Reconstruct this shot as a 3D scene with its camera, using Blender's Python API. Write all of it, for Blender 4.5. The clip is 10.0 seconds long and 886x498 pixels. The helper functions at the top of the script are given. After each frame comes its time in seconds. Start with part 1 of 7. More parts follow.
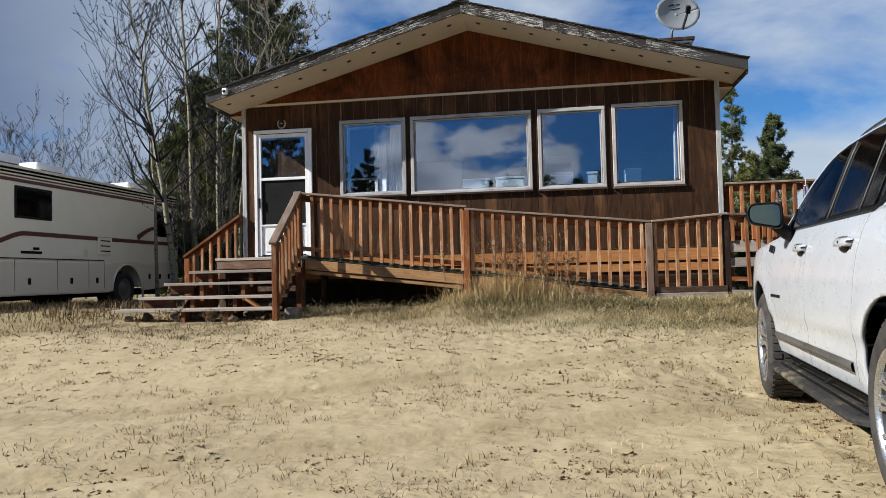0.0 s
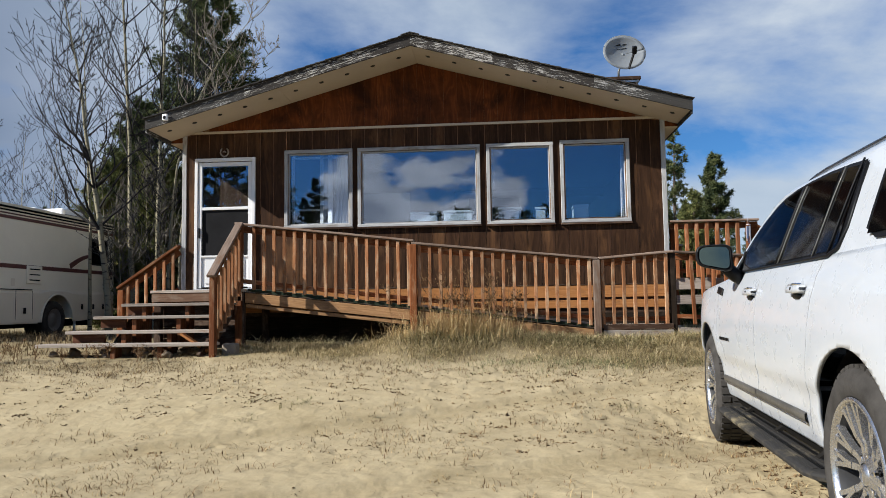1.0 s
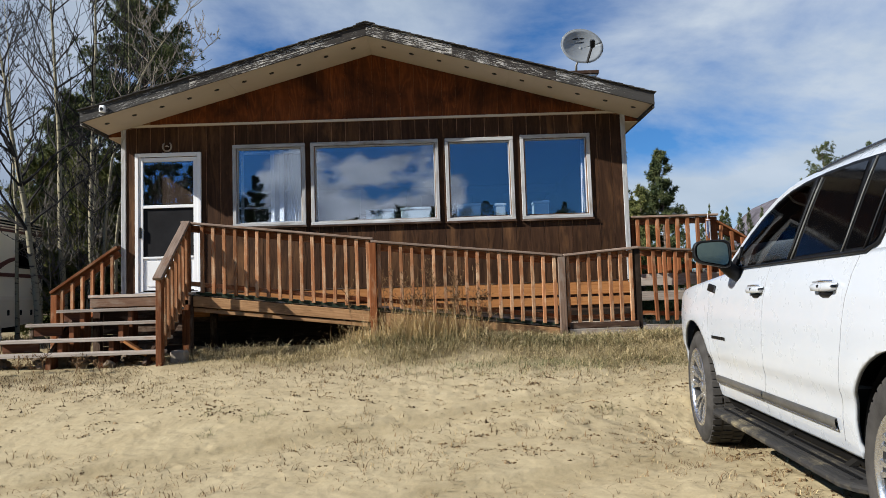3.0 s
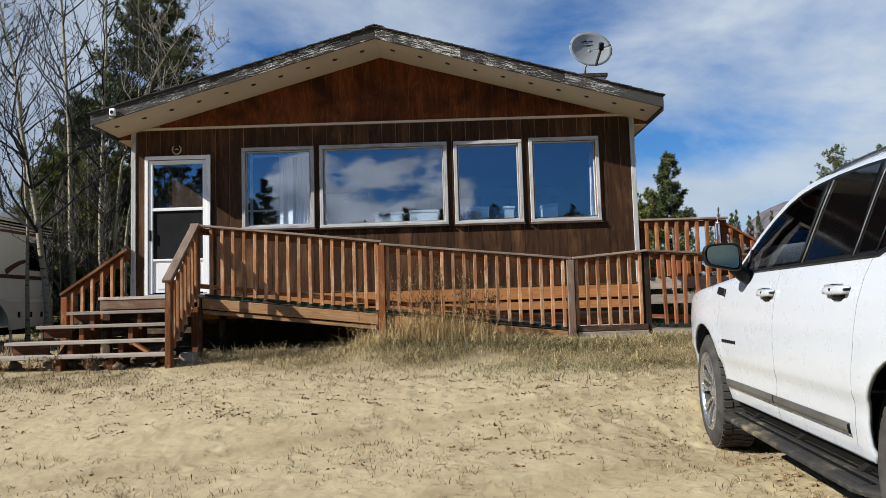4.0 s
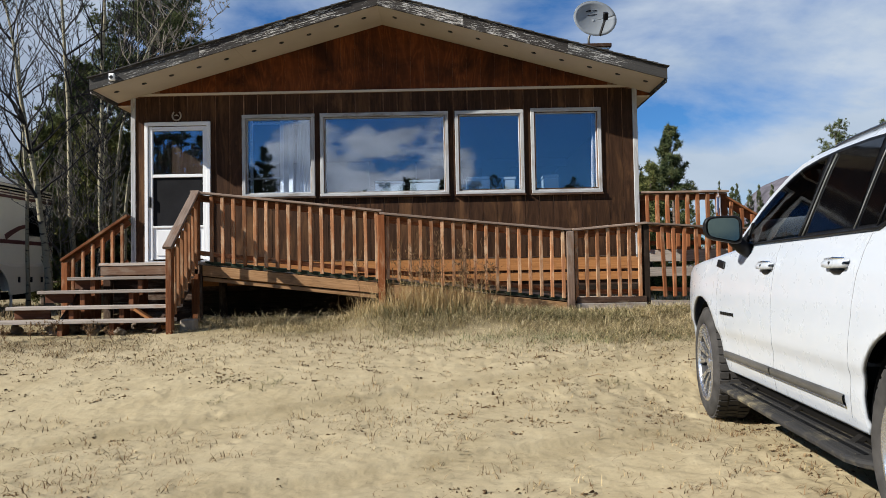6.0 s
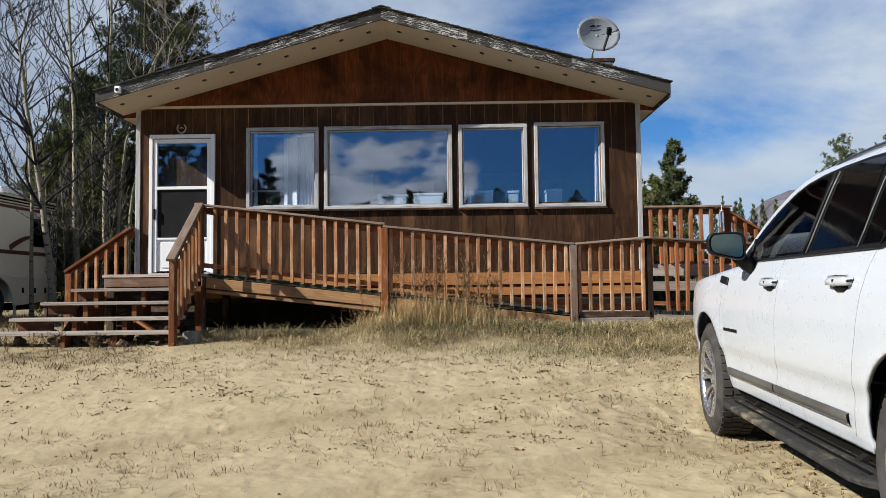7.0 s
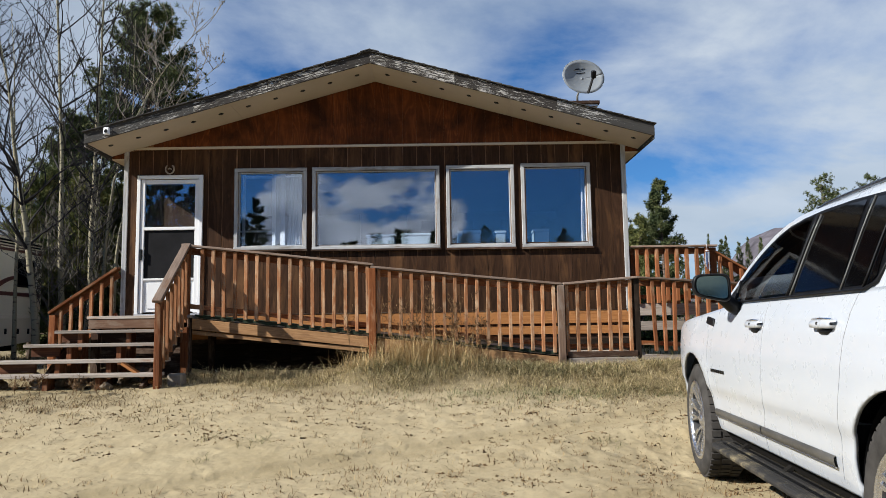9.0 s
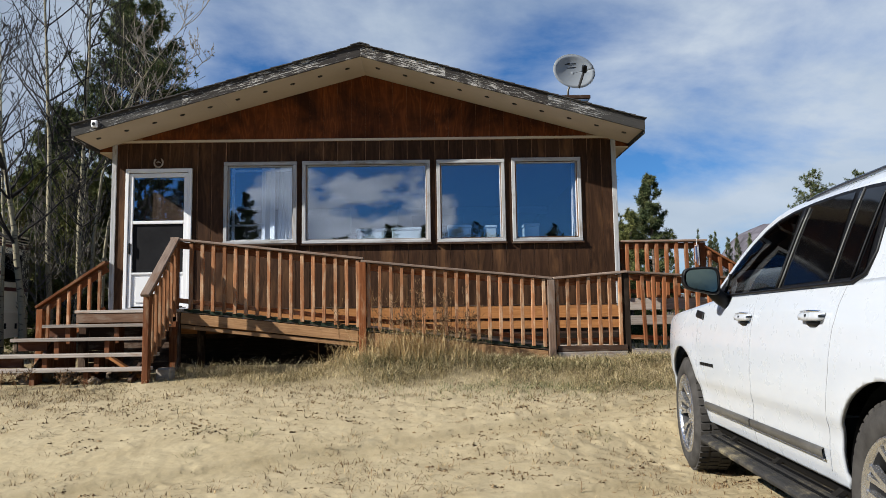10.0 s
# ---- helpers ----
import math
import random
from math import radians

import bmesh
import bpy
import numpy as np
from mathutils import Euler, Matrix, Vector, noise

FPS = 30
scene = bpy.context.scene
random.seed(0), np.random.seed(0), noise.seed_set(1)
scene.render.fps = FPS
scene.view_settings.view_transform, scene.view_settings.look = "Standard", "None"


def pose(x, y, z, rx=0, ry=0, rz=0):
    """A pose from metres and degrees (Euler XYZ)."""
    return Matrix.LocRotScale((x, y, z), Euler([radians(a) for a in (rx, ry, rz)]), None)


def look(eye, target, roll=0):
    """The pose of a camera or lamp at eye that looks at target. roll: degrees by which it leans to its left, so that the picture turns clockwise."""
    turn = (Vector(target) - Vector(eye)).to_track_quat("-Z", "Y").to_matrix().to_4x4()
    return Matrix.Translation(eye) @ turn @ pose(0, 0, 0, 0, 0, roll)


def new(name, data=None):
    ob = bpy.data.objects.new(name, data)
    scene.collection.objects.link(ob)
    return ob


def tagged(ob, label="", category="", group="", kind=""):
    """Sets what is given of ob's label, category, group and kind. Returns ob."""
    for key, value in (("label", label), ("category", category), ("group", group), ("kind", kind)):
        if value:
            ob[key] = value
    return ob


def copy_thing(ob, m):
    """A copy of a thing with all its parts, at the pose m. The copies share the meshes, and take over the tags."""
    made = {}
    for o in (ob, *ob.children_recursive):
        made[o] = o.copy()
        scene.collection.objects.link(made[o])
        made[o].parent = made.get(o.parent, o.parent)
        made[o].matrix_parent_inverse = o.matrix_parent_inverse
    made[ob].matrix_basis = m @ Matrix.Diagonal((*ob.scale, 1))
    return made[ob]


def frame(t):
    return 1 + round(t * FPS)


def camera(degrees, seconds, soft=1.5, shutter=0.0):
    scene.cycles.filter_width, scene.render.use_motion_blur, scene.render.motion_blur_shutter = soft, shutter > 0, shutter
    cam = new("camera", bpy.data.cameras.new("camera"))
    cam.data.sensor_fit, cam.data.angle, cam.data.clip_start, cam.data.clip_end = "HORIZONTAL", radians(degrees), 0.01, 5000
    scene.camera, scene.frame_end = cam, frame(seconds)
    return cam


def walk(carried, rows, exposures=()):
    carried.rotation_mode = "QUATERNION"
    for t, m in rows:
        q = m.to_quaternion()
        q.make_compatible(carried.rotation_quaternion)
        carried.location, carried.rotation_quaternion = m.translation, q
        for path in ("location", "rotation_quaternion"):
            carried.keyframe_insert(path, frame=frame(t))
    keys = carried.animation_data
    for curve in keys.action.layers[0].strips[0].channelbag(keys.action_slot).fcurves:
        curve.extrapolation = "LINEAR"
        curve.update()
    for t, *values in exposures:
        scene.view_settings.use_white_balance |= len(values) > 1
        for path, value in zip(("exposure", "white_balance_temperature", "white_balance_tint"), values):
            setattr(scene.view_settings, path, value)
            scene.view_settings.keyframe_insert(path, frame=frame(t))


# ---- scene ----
cam = camera(62.0, 10.0, soft=0.6)
PATH = [
    (0, (4.91, -11.154, 1.073), (4.608, -9.178, 1.146), -1.4),
    (0.5, (4.865, -11.108, 1.1), (4.682, -9.119, 1.203), -1.6),
    (1, (4.904, -10.96, 1.136), (4.744, -8.972, 1.289), -0.9),
    (1.5, (4.898, -10.822, 1.124), (4.723, -8.835, 1.278), -1.2),
    (2, (4.733, -10.68, 1.122), (4.655, -8.685, 1.238), -2.1),
    (2.5, (4.611, -10.622, 1.173), (4.617, -8.626, 1.302), -1.8),
    (4, (4.594, -10.607, 1.172), (4.577, -8.613, 1.324), -1.7),
    (4.5, (4.586, -10.619, 1.169), (4.555, -8.624, 1.308), -1.5),
    (5, (4.581, -10.609, 1.166), (4.558, -8.612, 1.271), -1.3),
    (5.5, (4.587, -10.605, 1.163), (4.565, -8.607, 1.237), -1.2),
    (6.8, (4.577, -10.637, 1.17), (4.563, -8.638, 1.242), -0.6),
    (7, (4.584, -10.619, 1.178), (4.559, -8.622, 1.284), -0.7),
    (7.5, (4.578, -10.625, 1.201), (4.565, -8.633, 1.381), -0.7),
    (8, (4.58, -10.627, 1.201), (4.582, -8.637, 1.397), -0.6),
    (8.5, (4.581, -10.635, 1.194), (4.589, -8.645, 1.391), -0.8),
    (9, (4.587, -10.637, 1.202), (4.596, -8.648, 1.411), -0.9),
    (9.5, (4.597, -10.63, 1.187), (4.629, -8.641, 1.392), -0.9),
    (10, (4.591, -10.622, 1.189), (4.625, -8.632, 1.385), -0.9),
]
walk(cam, [(t, look(eye, target, roll)) for t, eye, target, roll in PATH])

# ---- world and light ----
SUN_TO = Vector((2.2, 1.0, -1.52)).normalized()      # the way the sunlight goes
world = bpy.data.worlds.new("sky")
scene.world = world
world.use_nodes = True
wn, wl = world.node_tree.nodes, world.node_tree.links
wn.clear()
w_out = wn.new("ShaderNodeOutputWorld")
w_bg = wn.new("ShaderNodeBackground")
w_sky = wn.new("ShaderNodeTexSky")
w_sky.sky_type = "NISHITA"
w_sky.sun_disc = False
w_sky.sun_elevation = math.asin(-SUN_TO.z)
w_sky.sun_rotation = math.atan2(-SUN_TO.x, -SUN_TO.y)
w_sky.air_density, w_sky.dust_density, w_sky.ozone_density = 1.0, 0.1, 4.0
w_co = wn.new("ShaderNodeTexCoord")
w_sep = wn.new("ShaderNodeSeparateXYZ")
wl.new(w_co.outputs["Generated"], w_sep.inputs[0])
w_add = wn.new("ShaderNodeMath")
w_add.operation = "ADD"
w_add.inputs[1].default_value = 0.38
w_max = wn.new("ShaderNodeMath")
w_max.operation = "MAXIMUM"
w_max.inputs[1].default_value = 0.02
wl.new(w_sep.outputs["Z"], w_add.inputs[0])
wl.new(w_add.outputs[0], w_max.inputs[0])
w_div = wn.new("ShaderNodeVectorMath")
w_div.operation = "DIVIDE"
w_cmb = wn.new("ShaderNodeCombineXYZ")
w_cmb.inputs[2].default_value = 1.0
wl.new(w_max.outputs[0], w_cmb.inputs[0])
wl.new(w_max.outputs[0], w_cmb.inputs[1])
wl.new(w_co.outputs["Generated"], w_div.inputs[0])
wl.new(w_cmb.outputs[0], w_div.inputs[1])
w_map = wn.new("ShaderNodeMapping")
w_map.inputs["Location"].default_value = (3.1, 1.7, 0.0)
w_map.inputs["Scale"].default_value = (0.75, 1.0, 0.25)
wl.new(w_div.outputs[0], w_map.inputs[0])
w_n1 = wn.new("ShaderNodeTexNoise")
w_n1.inputs["Scale"].default_value = 2.8
w_n1.inputs["Detail"].default_value = 8.0
w_n1.inputs["Roughness"].default_value = 0.56
w_n1.inputs["Distortion"].default_value = 0.25
wl.new(w_map.outputs[0], w_n1.inputs["Vector"])
w_bias = wn.new("ShaderNodeMath")            # more cloud to either side of the valley
w_bias.operation = "MULTIPLY_ADD"
w_bias.inputs[1].default_value = 0.22
w_x0 = wn.new("ShaderNodeMath")
w_x0.operation = "ADD"
w_x0.inputs[1].default_value = 0.24
wl.new(w_sep.outputs["X"], w_x0.inputs[0])
w_x2 = wn.new("ShaderNodeMath")
w_x2.operation = "MULTIPLY"
wl.new(w_x0.outputs[0], w_x2.inputs[0])
wl.new(w_x0.outputs[0], w_x2.inputs[1])
wl.new(w_x2.outputs[0], w_bias.inputs[0])
# cloud added in the unseen east to brighten the motorhome's shaded side
w_east = wn.new("ShaderNodeMath")
w_east.operation = "MULTIPLY_ADD"
w_east.inputs[1].default_value = 0.15
wl.new(w_sep.outputs["X"], w_east.inputs[0])
wl.new(w_n1.outputs["Fac"], w_east.inputs[2])
wl.new(w_east.outputs[0], w_bias.inputs[2])
w_r1 = wn.new("ShaderNodeValToRGB")
w_r1.color_ramp.elements[0].position, w_r1.color_ramp.elements[1].position = 0.54, 0.84
w_clear = wn.new("ShaderNodeMath")           # clearer towards the south
w_clear.operation = "MULTIPLY_ADD"
w_clear.inputs[1].default_value = 0.11
wl.new(w_sep.outputs["Y"], w_clear.inputs[0])
wl.new(w_bias.outputs[0], w_clear.inputs[2])
w_west = wn.new("ShaderNodeMapRange")        # a heavier, greyer cloud sheet in the west
w_west.inputs["From Min"].default_value, w_west.inputs["From Max"].default_value = -0.36, -0.62
wl.new(w_sep.outputs["X"], w_west.inputs[0])
w_sheet = wn.new("ShaderNodeMath")
w_sheet.operation = "MULTIPLY_ADD"
w_sheet.inputs[1].default_value = 0.22
wl.new(w_west.outputs[0], w_sheet.inputs[0])
wl.new(w_clear.outputs[0], w_sheet.inputs[2])


def bank(level, centre, size, amount):
    """Cloud cover raised or lowered round one direction of the sky."""
    sub = wn.new("ShaderNodeVectorMath")
    sub.operation = "SUBTRACT"
    sub.inputs[1].default_value = centre
    wl.new(w_co.outputs["Generated"], sub.inputs[0])
    div = wn.new("ShaderNodeVectorMath")
    div.operation = "DIVIDE"
    div.inputs[1].default_value = size
    wl.new(sub.outputs[0], div.inputs[0])
    far = wn.new("ShaderNodeVectorMath")
    far.operation = "LENGTH"
    wl.new(div.outputs[0], far.inputs[0])
    fall = wn.new("ShaderNodeMapRange")
    fall.interpolation_type = "SMOOTHSTEP"
    fall.inputs["From Min"].default_value, fall.inputs["From Max"].default_value = 0.0, 1.3
    fall.inputs["To Min"].default_value, fall.inputs["To Max"].default_value = amount, 0.0
    wl.new(far.outputs["Value"], fall.inputs[0])
    add = wn.new("ShaderNodeMath")
    wl.new(fall.outputs[0], add.inputs[0])
    wl.new(level, add.inputs[1])
    return add.outputs[0]


cover = w_sheet.outputs[0]
for centre, size, amount in (((-0.06, 0.92, 0.39), (0.22, 0.6, 0.08), 0.08), ((0.25, 0.89, 0.41), (0.20, 0.6, 0.09), 0.02),
                             ((0.42, 0.86, 0.31), (0.26, 0.6, 0.11), 0.03), ((0.58, 0.79, 0.27), (0.26, 0.6, 0.13), -0.02),
                             ((0.40, 0.90, 0.13), (0.34, 0.6, 0.05), 0.16), ((-0.47, 0.83, 0.28), (0.24, 0.6, 0.30), 0.27),
                             ((0.145, 0.92, 0.35), (0.10, 0.6, 0.17), -0.10), ((0.34, 0.92, 0.205), (0.26, 0.6, 0.055), -0.05)):
    cover = bank(cover, centre, size, amount)
wl.new(cover, w_r1.inputs[0])
w_n2 = wn.new("ShaderNodeTexNoise")
w_n2.inputs["Scale"].default_value = 2.6
w_n2.inputs["Detail"].default_value = 5.0
wl.new(w_map.outputs[0], w_n2.inputs["Vector"])
w_r2 = wn.new("ShaderNodeValToRGB")
w_r2.color_ramp.elements[0].position, w_r2.color_ramp.elements[1].position = 0.34, 0.62
w_r2.color_ramp.elements[0].color = (5.2, 6.25, 7.5, 1)
w_r2.color_ramp.elements[1].color = (6.8, 7.7, 8.8, 1)
wl.new(w_n2.outputs["Fac"], w_r2.inputs[0])
w_mix = wn.new("ShaderNodeMix")
w_mix.data_type = "RGBA"
# heaped clouds low over the horizon
w_map3 = wn.new("ShaderNodeMapping")
w_map3.inputs["Location"].default_value = (-0.30, 2.4, 0.6)
w_map3.inputs["Scale"].default_value = (2.0, 2.0, 4.2)
wl.new(w_co.outputs["Generated"], w_map3.inputs[0])
w_n3 = wn.new("ShaderNodeTexNoise")
w_n3.inputs["Scale"].default_value = 3.2
w_n3.inputs["Detail"].default_value = 9.0
w_n3.inputs["Roughness"].default_value = 0.55
wl.new(w_map3.outputs[0], w_n3.inputs["Vector"])
w_low = wn.new("ShaderNodeMapRange")
w_low.inputs["From Min"].default_value, w_low.inputs["From Max"].default_value = 0.30, 0.06
w_low.inputs["To Min"].default_value, w_low.inputs["To Max"].default_value = -0.50, -0.155
wl.new(w_sep.outputs["Z"], w_low.inputs[0])
w_s3 = wn.new("ShaderNodeMath")
w_s3.operation = "ADD"
wl.new(w_n3.outputs["Fac"], w_s3.inputs[0])
wl.new(w_low.outputs[0], w_s3.inputs[1])
w_r3 = wn.new("ShaderNodeValToRGB")
w_r3.color_ramp.elements[0].position, w_r3.color_ramp.elements[1].position = 0.575, 0.64
w_s4 = wn.new("ShaderNodeMath")
w_s4.operation = "MULTIPLY_ADD"
w_s4.inputs[1].default_value = -0.33
wl.new(w_sep.outputs["Y"], w_s4.inputs[0])
wl.new(w_s3.outputs[0], w_s4.inputs[2])
heap = w_s4.outputs[0]
for centre, size, amount in (((-0.06, -0.98, 0.15), (0.15, 0.6, 0.12), 0.11), ((0.115, -0.98, 0.17), (0.11, 0.6, 0.25), -0.28)):
    heap = bank(heap, centre, size, amount)
wl.new(heap, w_r3.inputs[0])
w_r4 = wn.new("ShaderNodeValToRGB")          # shaded and sunlit parts of the heaps
w_r4.color_ramp.elements[0].position, w_r4.color_ramp.elements[1].position = 0.36, 0.60
w_r4.color_ramp.elements[0].color = (5.4, 6.0, 7.2, 1)
w_r4.color_ramp.elements[1].color = (14.0, 14.4, 15.0, 1)
w_n4 = wn.new("ShaderNodeTexNoise")
w_n4.inputs["Scale"].default_value = 5.5
w_n4.inputs["Detail"].default_value = 7.0
wl.new(w_map3.outputs[0], w_n4.inputs["Vector"])
wl.new(w_n4.outputs["Fac"], w_r4.inputs[0])
w_k = wn.new("ShaderNodeMath")
w_k.operation = "MULTIPLY"
w_k.inputs[1].default_value = 0.92
wl.new(w_r1.outputs[0], w_k.inputs[0])
wl.new(w_k.outputs[0], w_mix.inputs["Factor"])
w_tint = wn.new("ShaderNodeMix")
w_tint.data_type, w_tint.blend_type = "RGBA", "MULTIPLY"
w_tint.inputs[0].default_value = 1.0
w_tint.inputs[7].default_value = (0.46, 0.86, 1.25, 1)
wl.new(w_sky.outputs[0], w_tint.inputs[6])
wl.new(w_tint.outputs[2], w_mix.inputs[6])
w_grey = wn.new("ShaderNodeMix")
w_grey.data_type, w_grey.blend_type = "RGBA", "MULTIPLY"
w_grey.inputs[7].default_value = (0.36, 0.40, 0.50, 1)
wl.new(w_west.outputs[0], w_grey.inputs[0])
wl.new(w_r2.outputs[0], w_grey.inputs[6])
wl.new(w_grey.outputs[2], w_mix.inputs[7])
w_mix2 = wn.new("ShaderNodeMix")
w_mix2.data_type = "RGBA"
wl.new(w_r3.outputs[0], w_mix2.inputs[0])
wl.new(w_mix.outputs[2], w_mix2.inputs[6])
wl.new(w_r4.outputs[0], w_mix2.inputs[7])
wl.new(w_mix2.outputs[2], w_bg.inputs[0])
w_bg.inputs[1].default_value = 0.051
wl.new(w_bg.outputs[0], w_out.inputs[0])

sun = new("sun", bpy.data.lights.new("sun", "SUN"))
sun.data.energy, sun.data.angle, sun.data.color = 5.0, radians(0.53), (1.0, 0.972, 0.915)
sun.rotation_mode = "QUATERNION"
sun.rotation_quaternion = SUN_TO.to_track_quat("-Z", "Y")
sun.location = (-20, -10, 20)
scene.view_settings.exposure = 0.79


# ---- geometry helpers ----
class Geo:
    """Vertices, faces and a length-wise uv for each face."""

    def __init__(self):
        self.v, self.f, self.uv = [], [], []

    def hexa(self, c, along=0):
        """A box from 8 corners: index bits are the local axes (1, 2, 4)."""
        b = len(self.v)
        self.v += [tuple(p) for p in c]
        off = (random.random() * 9, random.random() * 9)
        cv = [Vector(p) for p in c]
        size = [(cv[1] - cv[0]).length, (cv[2] - cv[0]).length, (cv[4] - cv[0]).length]
        a = along if along is not None else size.index(max(size))
        o = [i for i in range(3) if i != a]
        for q in ((0, 4, 6, 2), (1, 3, 7, 5), (0, 1, 5, 4), (2, 6, 7, 3), (0, 2, 3, 1), (4, 5, 7, 6)):
            self.f.append([b + i for i in q])
            self.uv.append([(off[0] + ((i >> a) & 1) * size[a],
                             off[1] + ((i >> o[0]) & 1) * size[o[0]] + ((i >> o[1]) & 1) * size[o[1]]) for i in q])
        return self

    def box(self, x0, x1, y0, y1, z0, z1):
        return self.hexa([(x1 if i & 1 else x0, y1 if i & 2 else y0, z1 if i & 4 else z0) for i in range(8)], None)

    def beam(self, p, q, w, h, up=(0, 0, 1)):
        """A bar from p to q: w across, h along up."""
        p, q = Vector(p), Vector(q)
        d = (q - p).normalized()
        s = d.cross(Vector(up))
        s = s.normalized() if s.length > 1e-5 else Vector((1, 0, 0))
        t = s.cross(d).normalized()
        return self.hexa([(q if i & 1 else p) + s * (w / 2 if i & 2 else -w / 2) + t * (h / 2 if i & 4 else -h / 2)
                          for i in range(8)], 0)

    def face(self, pts):
        b = len(self.v)
        self.v += [tuple(p) for p in pts]
        self.f.append(list(range(b, b + len(pts))))
        self.uv.append([(p[0] + p[1], p[2]) for p in pts])
        return self

    def grid(self, rows):
        """A sheet from rows of points."""
        b, n = len(self.v), len(rows[0])
        for r in rows:
            self.v += [tuple(p) for p in r]
        for i in range(len(rows) - 1):
            for j in range(n - 1):
                k = b + i * n + j
                self.f.append([k, k + 1, k + n + 1, k + n])
                self.uv.append([(j, i), (j + 1, i), (j + 1, i + 1), (j, i + 1)])
        return self

    def tube(self, pts, radii, sides=6, caps=True):
        b = len(self.v)
        pts = [Vector(p) for p in pts]
        if not hasattr(radii, "__len__"):
            radii = [radii] * len(pts)
        ref = Vector((0.13, 0.37, 0.92))
        length = 0.0
        for i, p in enumerate(pts):
            d = (pts[min(i + 1, len(pts) - 1)] - pts[max(i - 1, 0)]).normalized()
            s = d.cross(ref if abs(d.dot(ref)) < 0.95 else Vector((1, 0, 0))).normalized()
            t = d.cross(s)
            for k in range(sides):
                a = 2 * math.pi * k / sides
                self.v.append(tuple(p + (s * math.cos(a) + t * math.sin(a)) * radii[i]))
        for i in range(len(pts) - 1):
            seg = (pts[i + 1] - pts[i]).length
            for k in range(sides):
                k2 = (k + 1) % sides
                self.f.append([b + i * sides + k, b + i * sides + k2, b + (i + 1) * sides + k2, b + (i + 1) * sides + k])
                self.uv.append([(length, k * 0.1), (length, k * 0.1 + 0.1), (length + seg, k * 0.1 + 0.1), (length + seg, k * 0.1)])
            length += seg
        if caps:
            for i0, rev in ((b, True), (b + (len(pts) - 1) * sides, False)):
                q = [i0 + k for k in range(sides)]
                self.f.append(q[::-1] if rev else q)
                self.uv.append([(0, 0)] * sides)
        return self

    def lathe(self, profile, m, steps=40, closed=False):
        """Turns (radius, height) about the local z axis of the matrix m."""
        b, n = len(self.v), len(profile)
        for k in range(steps):
            a = 2 * math.pi * k / steps
            for r, h in profile:
                self.v.append(tuple(m @ Vector((r * math.cos(a), r * math.sin(a), h))))
        for k in range(steps):
            k2 = (k + 1) % steps
            for j in range(n if closed else n - 1):
                j2 = (j + 1) % n
                self.f.append([b + k * n + j, b + k2 * n + j, b + k2 * n + j2, b + k * n + j2])
                self.uv.append([(0, 0)] * 4)
        return self

    def mesh(self, name, bevel=0.0, smooth=False, fix=True, segments=1):
        me = bpy.data.meshes.new(name)
        me.from_pydata(self.v, [], self.f)
        if self.uv:
            layer = me.uv_layers.new(name="UVMap")
            layer.data.foreach_set("uv", [c for q in self.uv for p in q for c in p])
        if fix or bevel:
            bm = bmesh.new()
            bm.from_mesh(me)
            if fix:
                bmesh.ops.recalc_face_normals(bm, faces=bm.faces)
            if bevel:
                bmesh.ops.bevel(bm, geom=list(bm.edges), offset=bevel, segments=segments, affect="EDGES", profile=0.5)
            bm.to_mesh(me)
            bm.free()
        if smooth:
            me.polygons.foreach_set("use_smooth", [True] * len(me.polygons))
        return me


def thing(name, loc, label, category, group="", kind=""):
    e = new(name)
    e.location = loc
    e.empty_display_size = 0.2
    return tagged(e, label, category, group, kind)


def posed(name, m, label, category, group=""):
    e = new(name)
    e.matrix_basis = m
    e["own"] = 1
    return tagged(e, label, category, group)


def part(name, geo, mat, parent, label="", bevel=0.0, smooth=False, fix=True, segments=1):
    """One mesh under a thing or a part. Under a thing at a place, its points are in the world's metres."""
    me = geo if isinstance(geo, bpy.types.Mesh) else geo.mesh(name, bevel, smooth, fix, segments)
    if not me.materials:
        me.materials.append(mat)
    ob = new(name, me)
    ob.parent = parent
    if parent.parent is None and parent.type == "EMPTY" and "own" not in parent:
        ob.matrix_parent_inverse = Matrix.Translation(-Vector(parent.location))
    if label:
        tagged(ob, label)
    return ob


def solo(name, geo, mat, label, category, kind="", group="", bevel=0.0, smooth=False, fix=True):
    """A thing or piece of the setting of one mesh."""
    me = geo.mesh(name, bevel, smooth, fix)
    me.materials.append(mat)
    return tagged(new(name, me), label, category, group, kind)


def lerp(a, b, t):
    return a + (b - a) * t


def step(a, b, x):
    t = min(1.0, max(0.0, (x - a) / (b - a)))
    return t * t * (3 - 2 * t)


def curve_at(table, x):
    if x <= table[0][0]:
        return table[0][1]
    for (x0, y0), (x1, y1) in zip(table, table[1:]):
        if x <= x1:
            return lerp(y0, y1, (x - x0) / (x1 - x0))
    return table[-1][1]


# ---- materials ----
def material(name, rough=0.6, metal=0.0):
    m = bpy.data.materials.new(name)
    m.use_nodes = True
    n, l = m.node_tree.nodes, m.node_tree.links
    b = n["Principled BSDF"]
    b.inputs["Roughness"].default_value = rough
    b.inputs["Metallic"].default_value = metal
    b.inputs["Specular IOR Level"].default_value = 0.08 if rough > 0.65 else 0.5
    return m, n, l, b


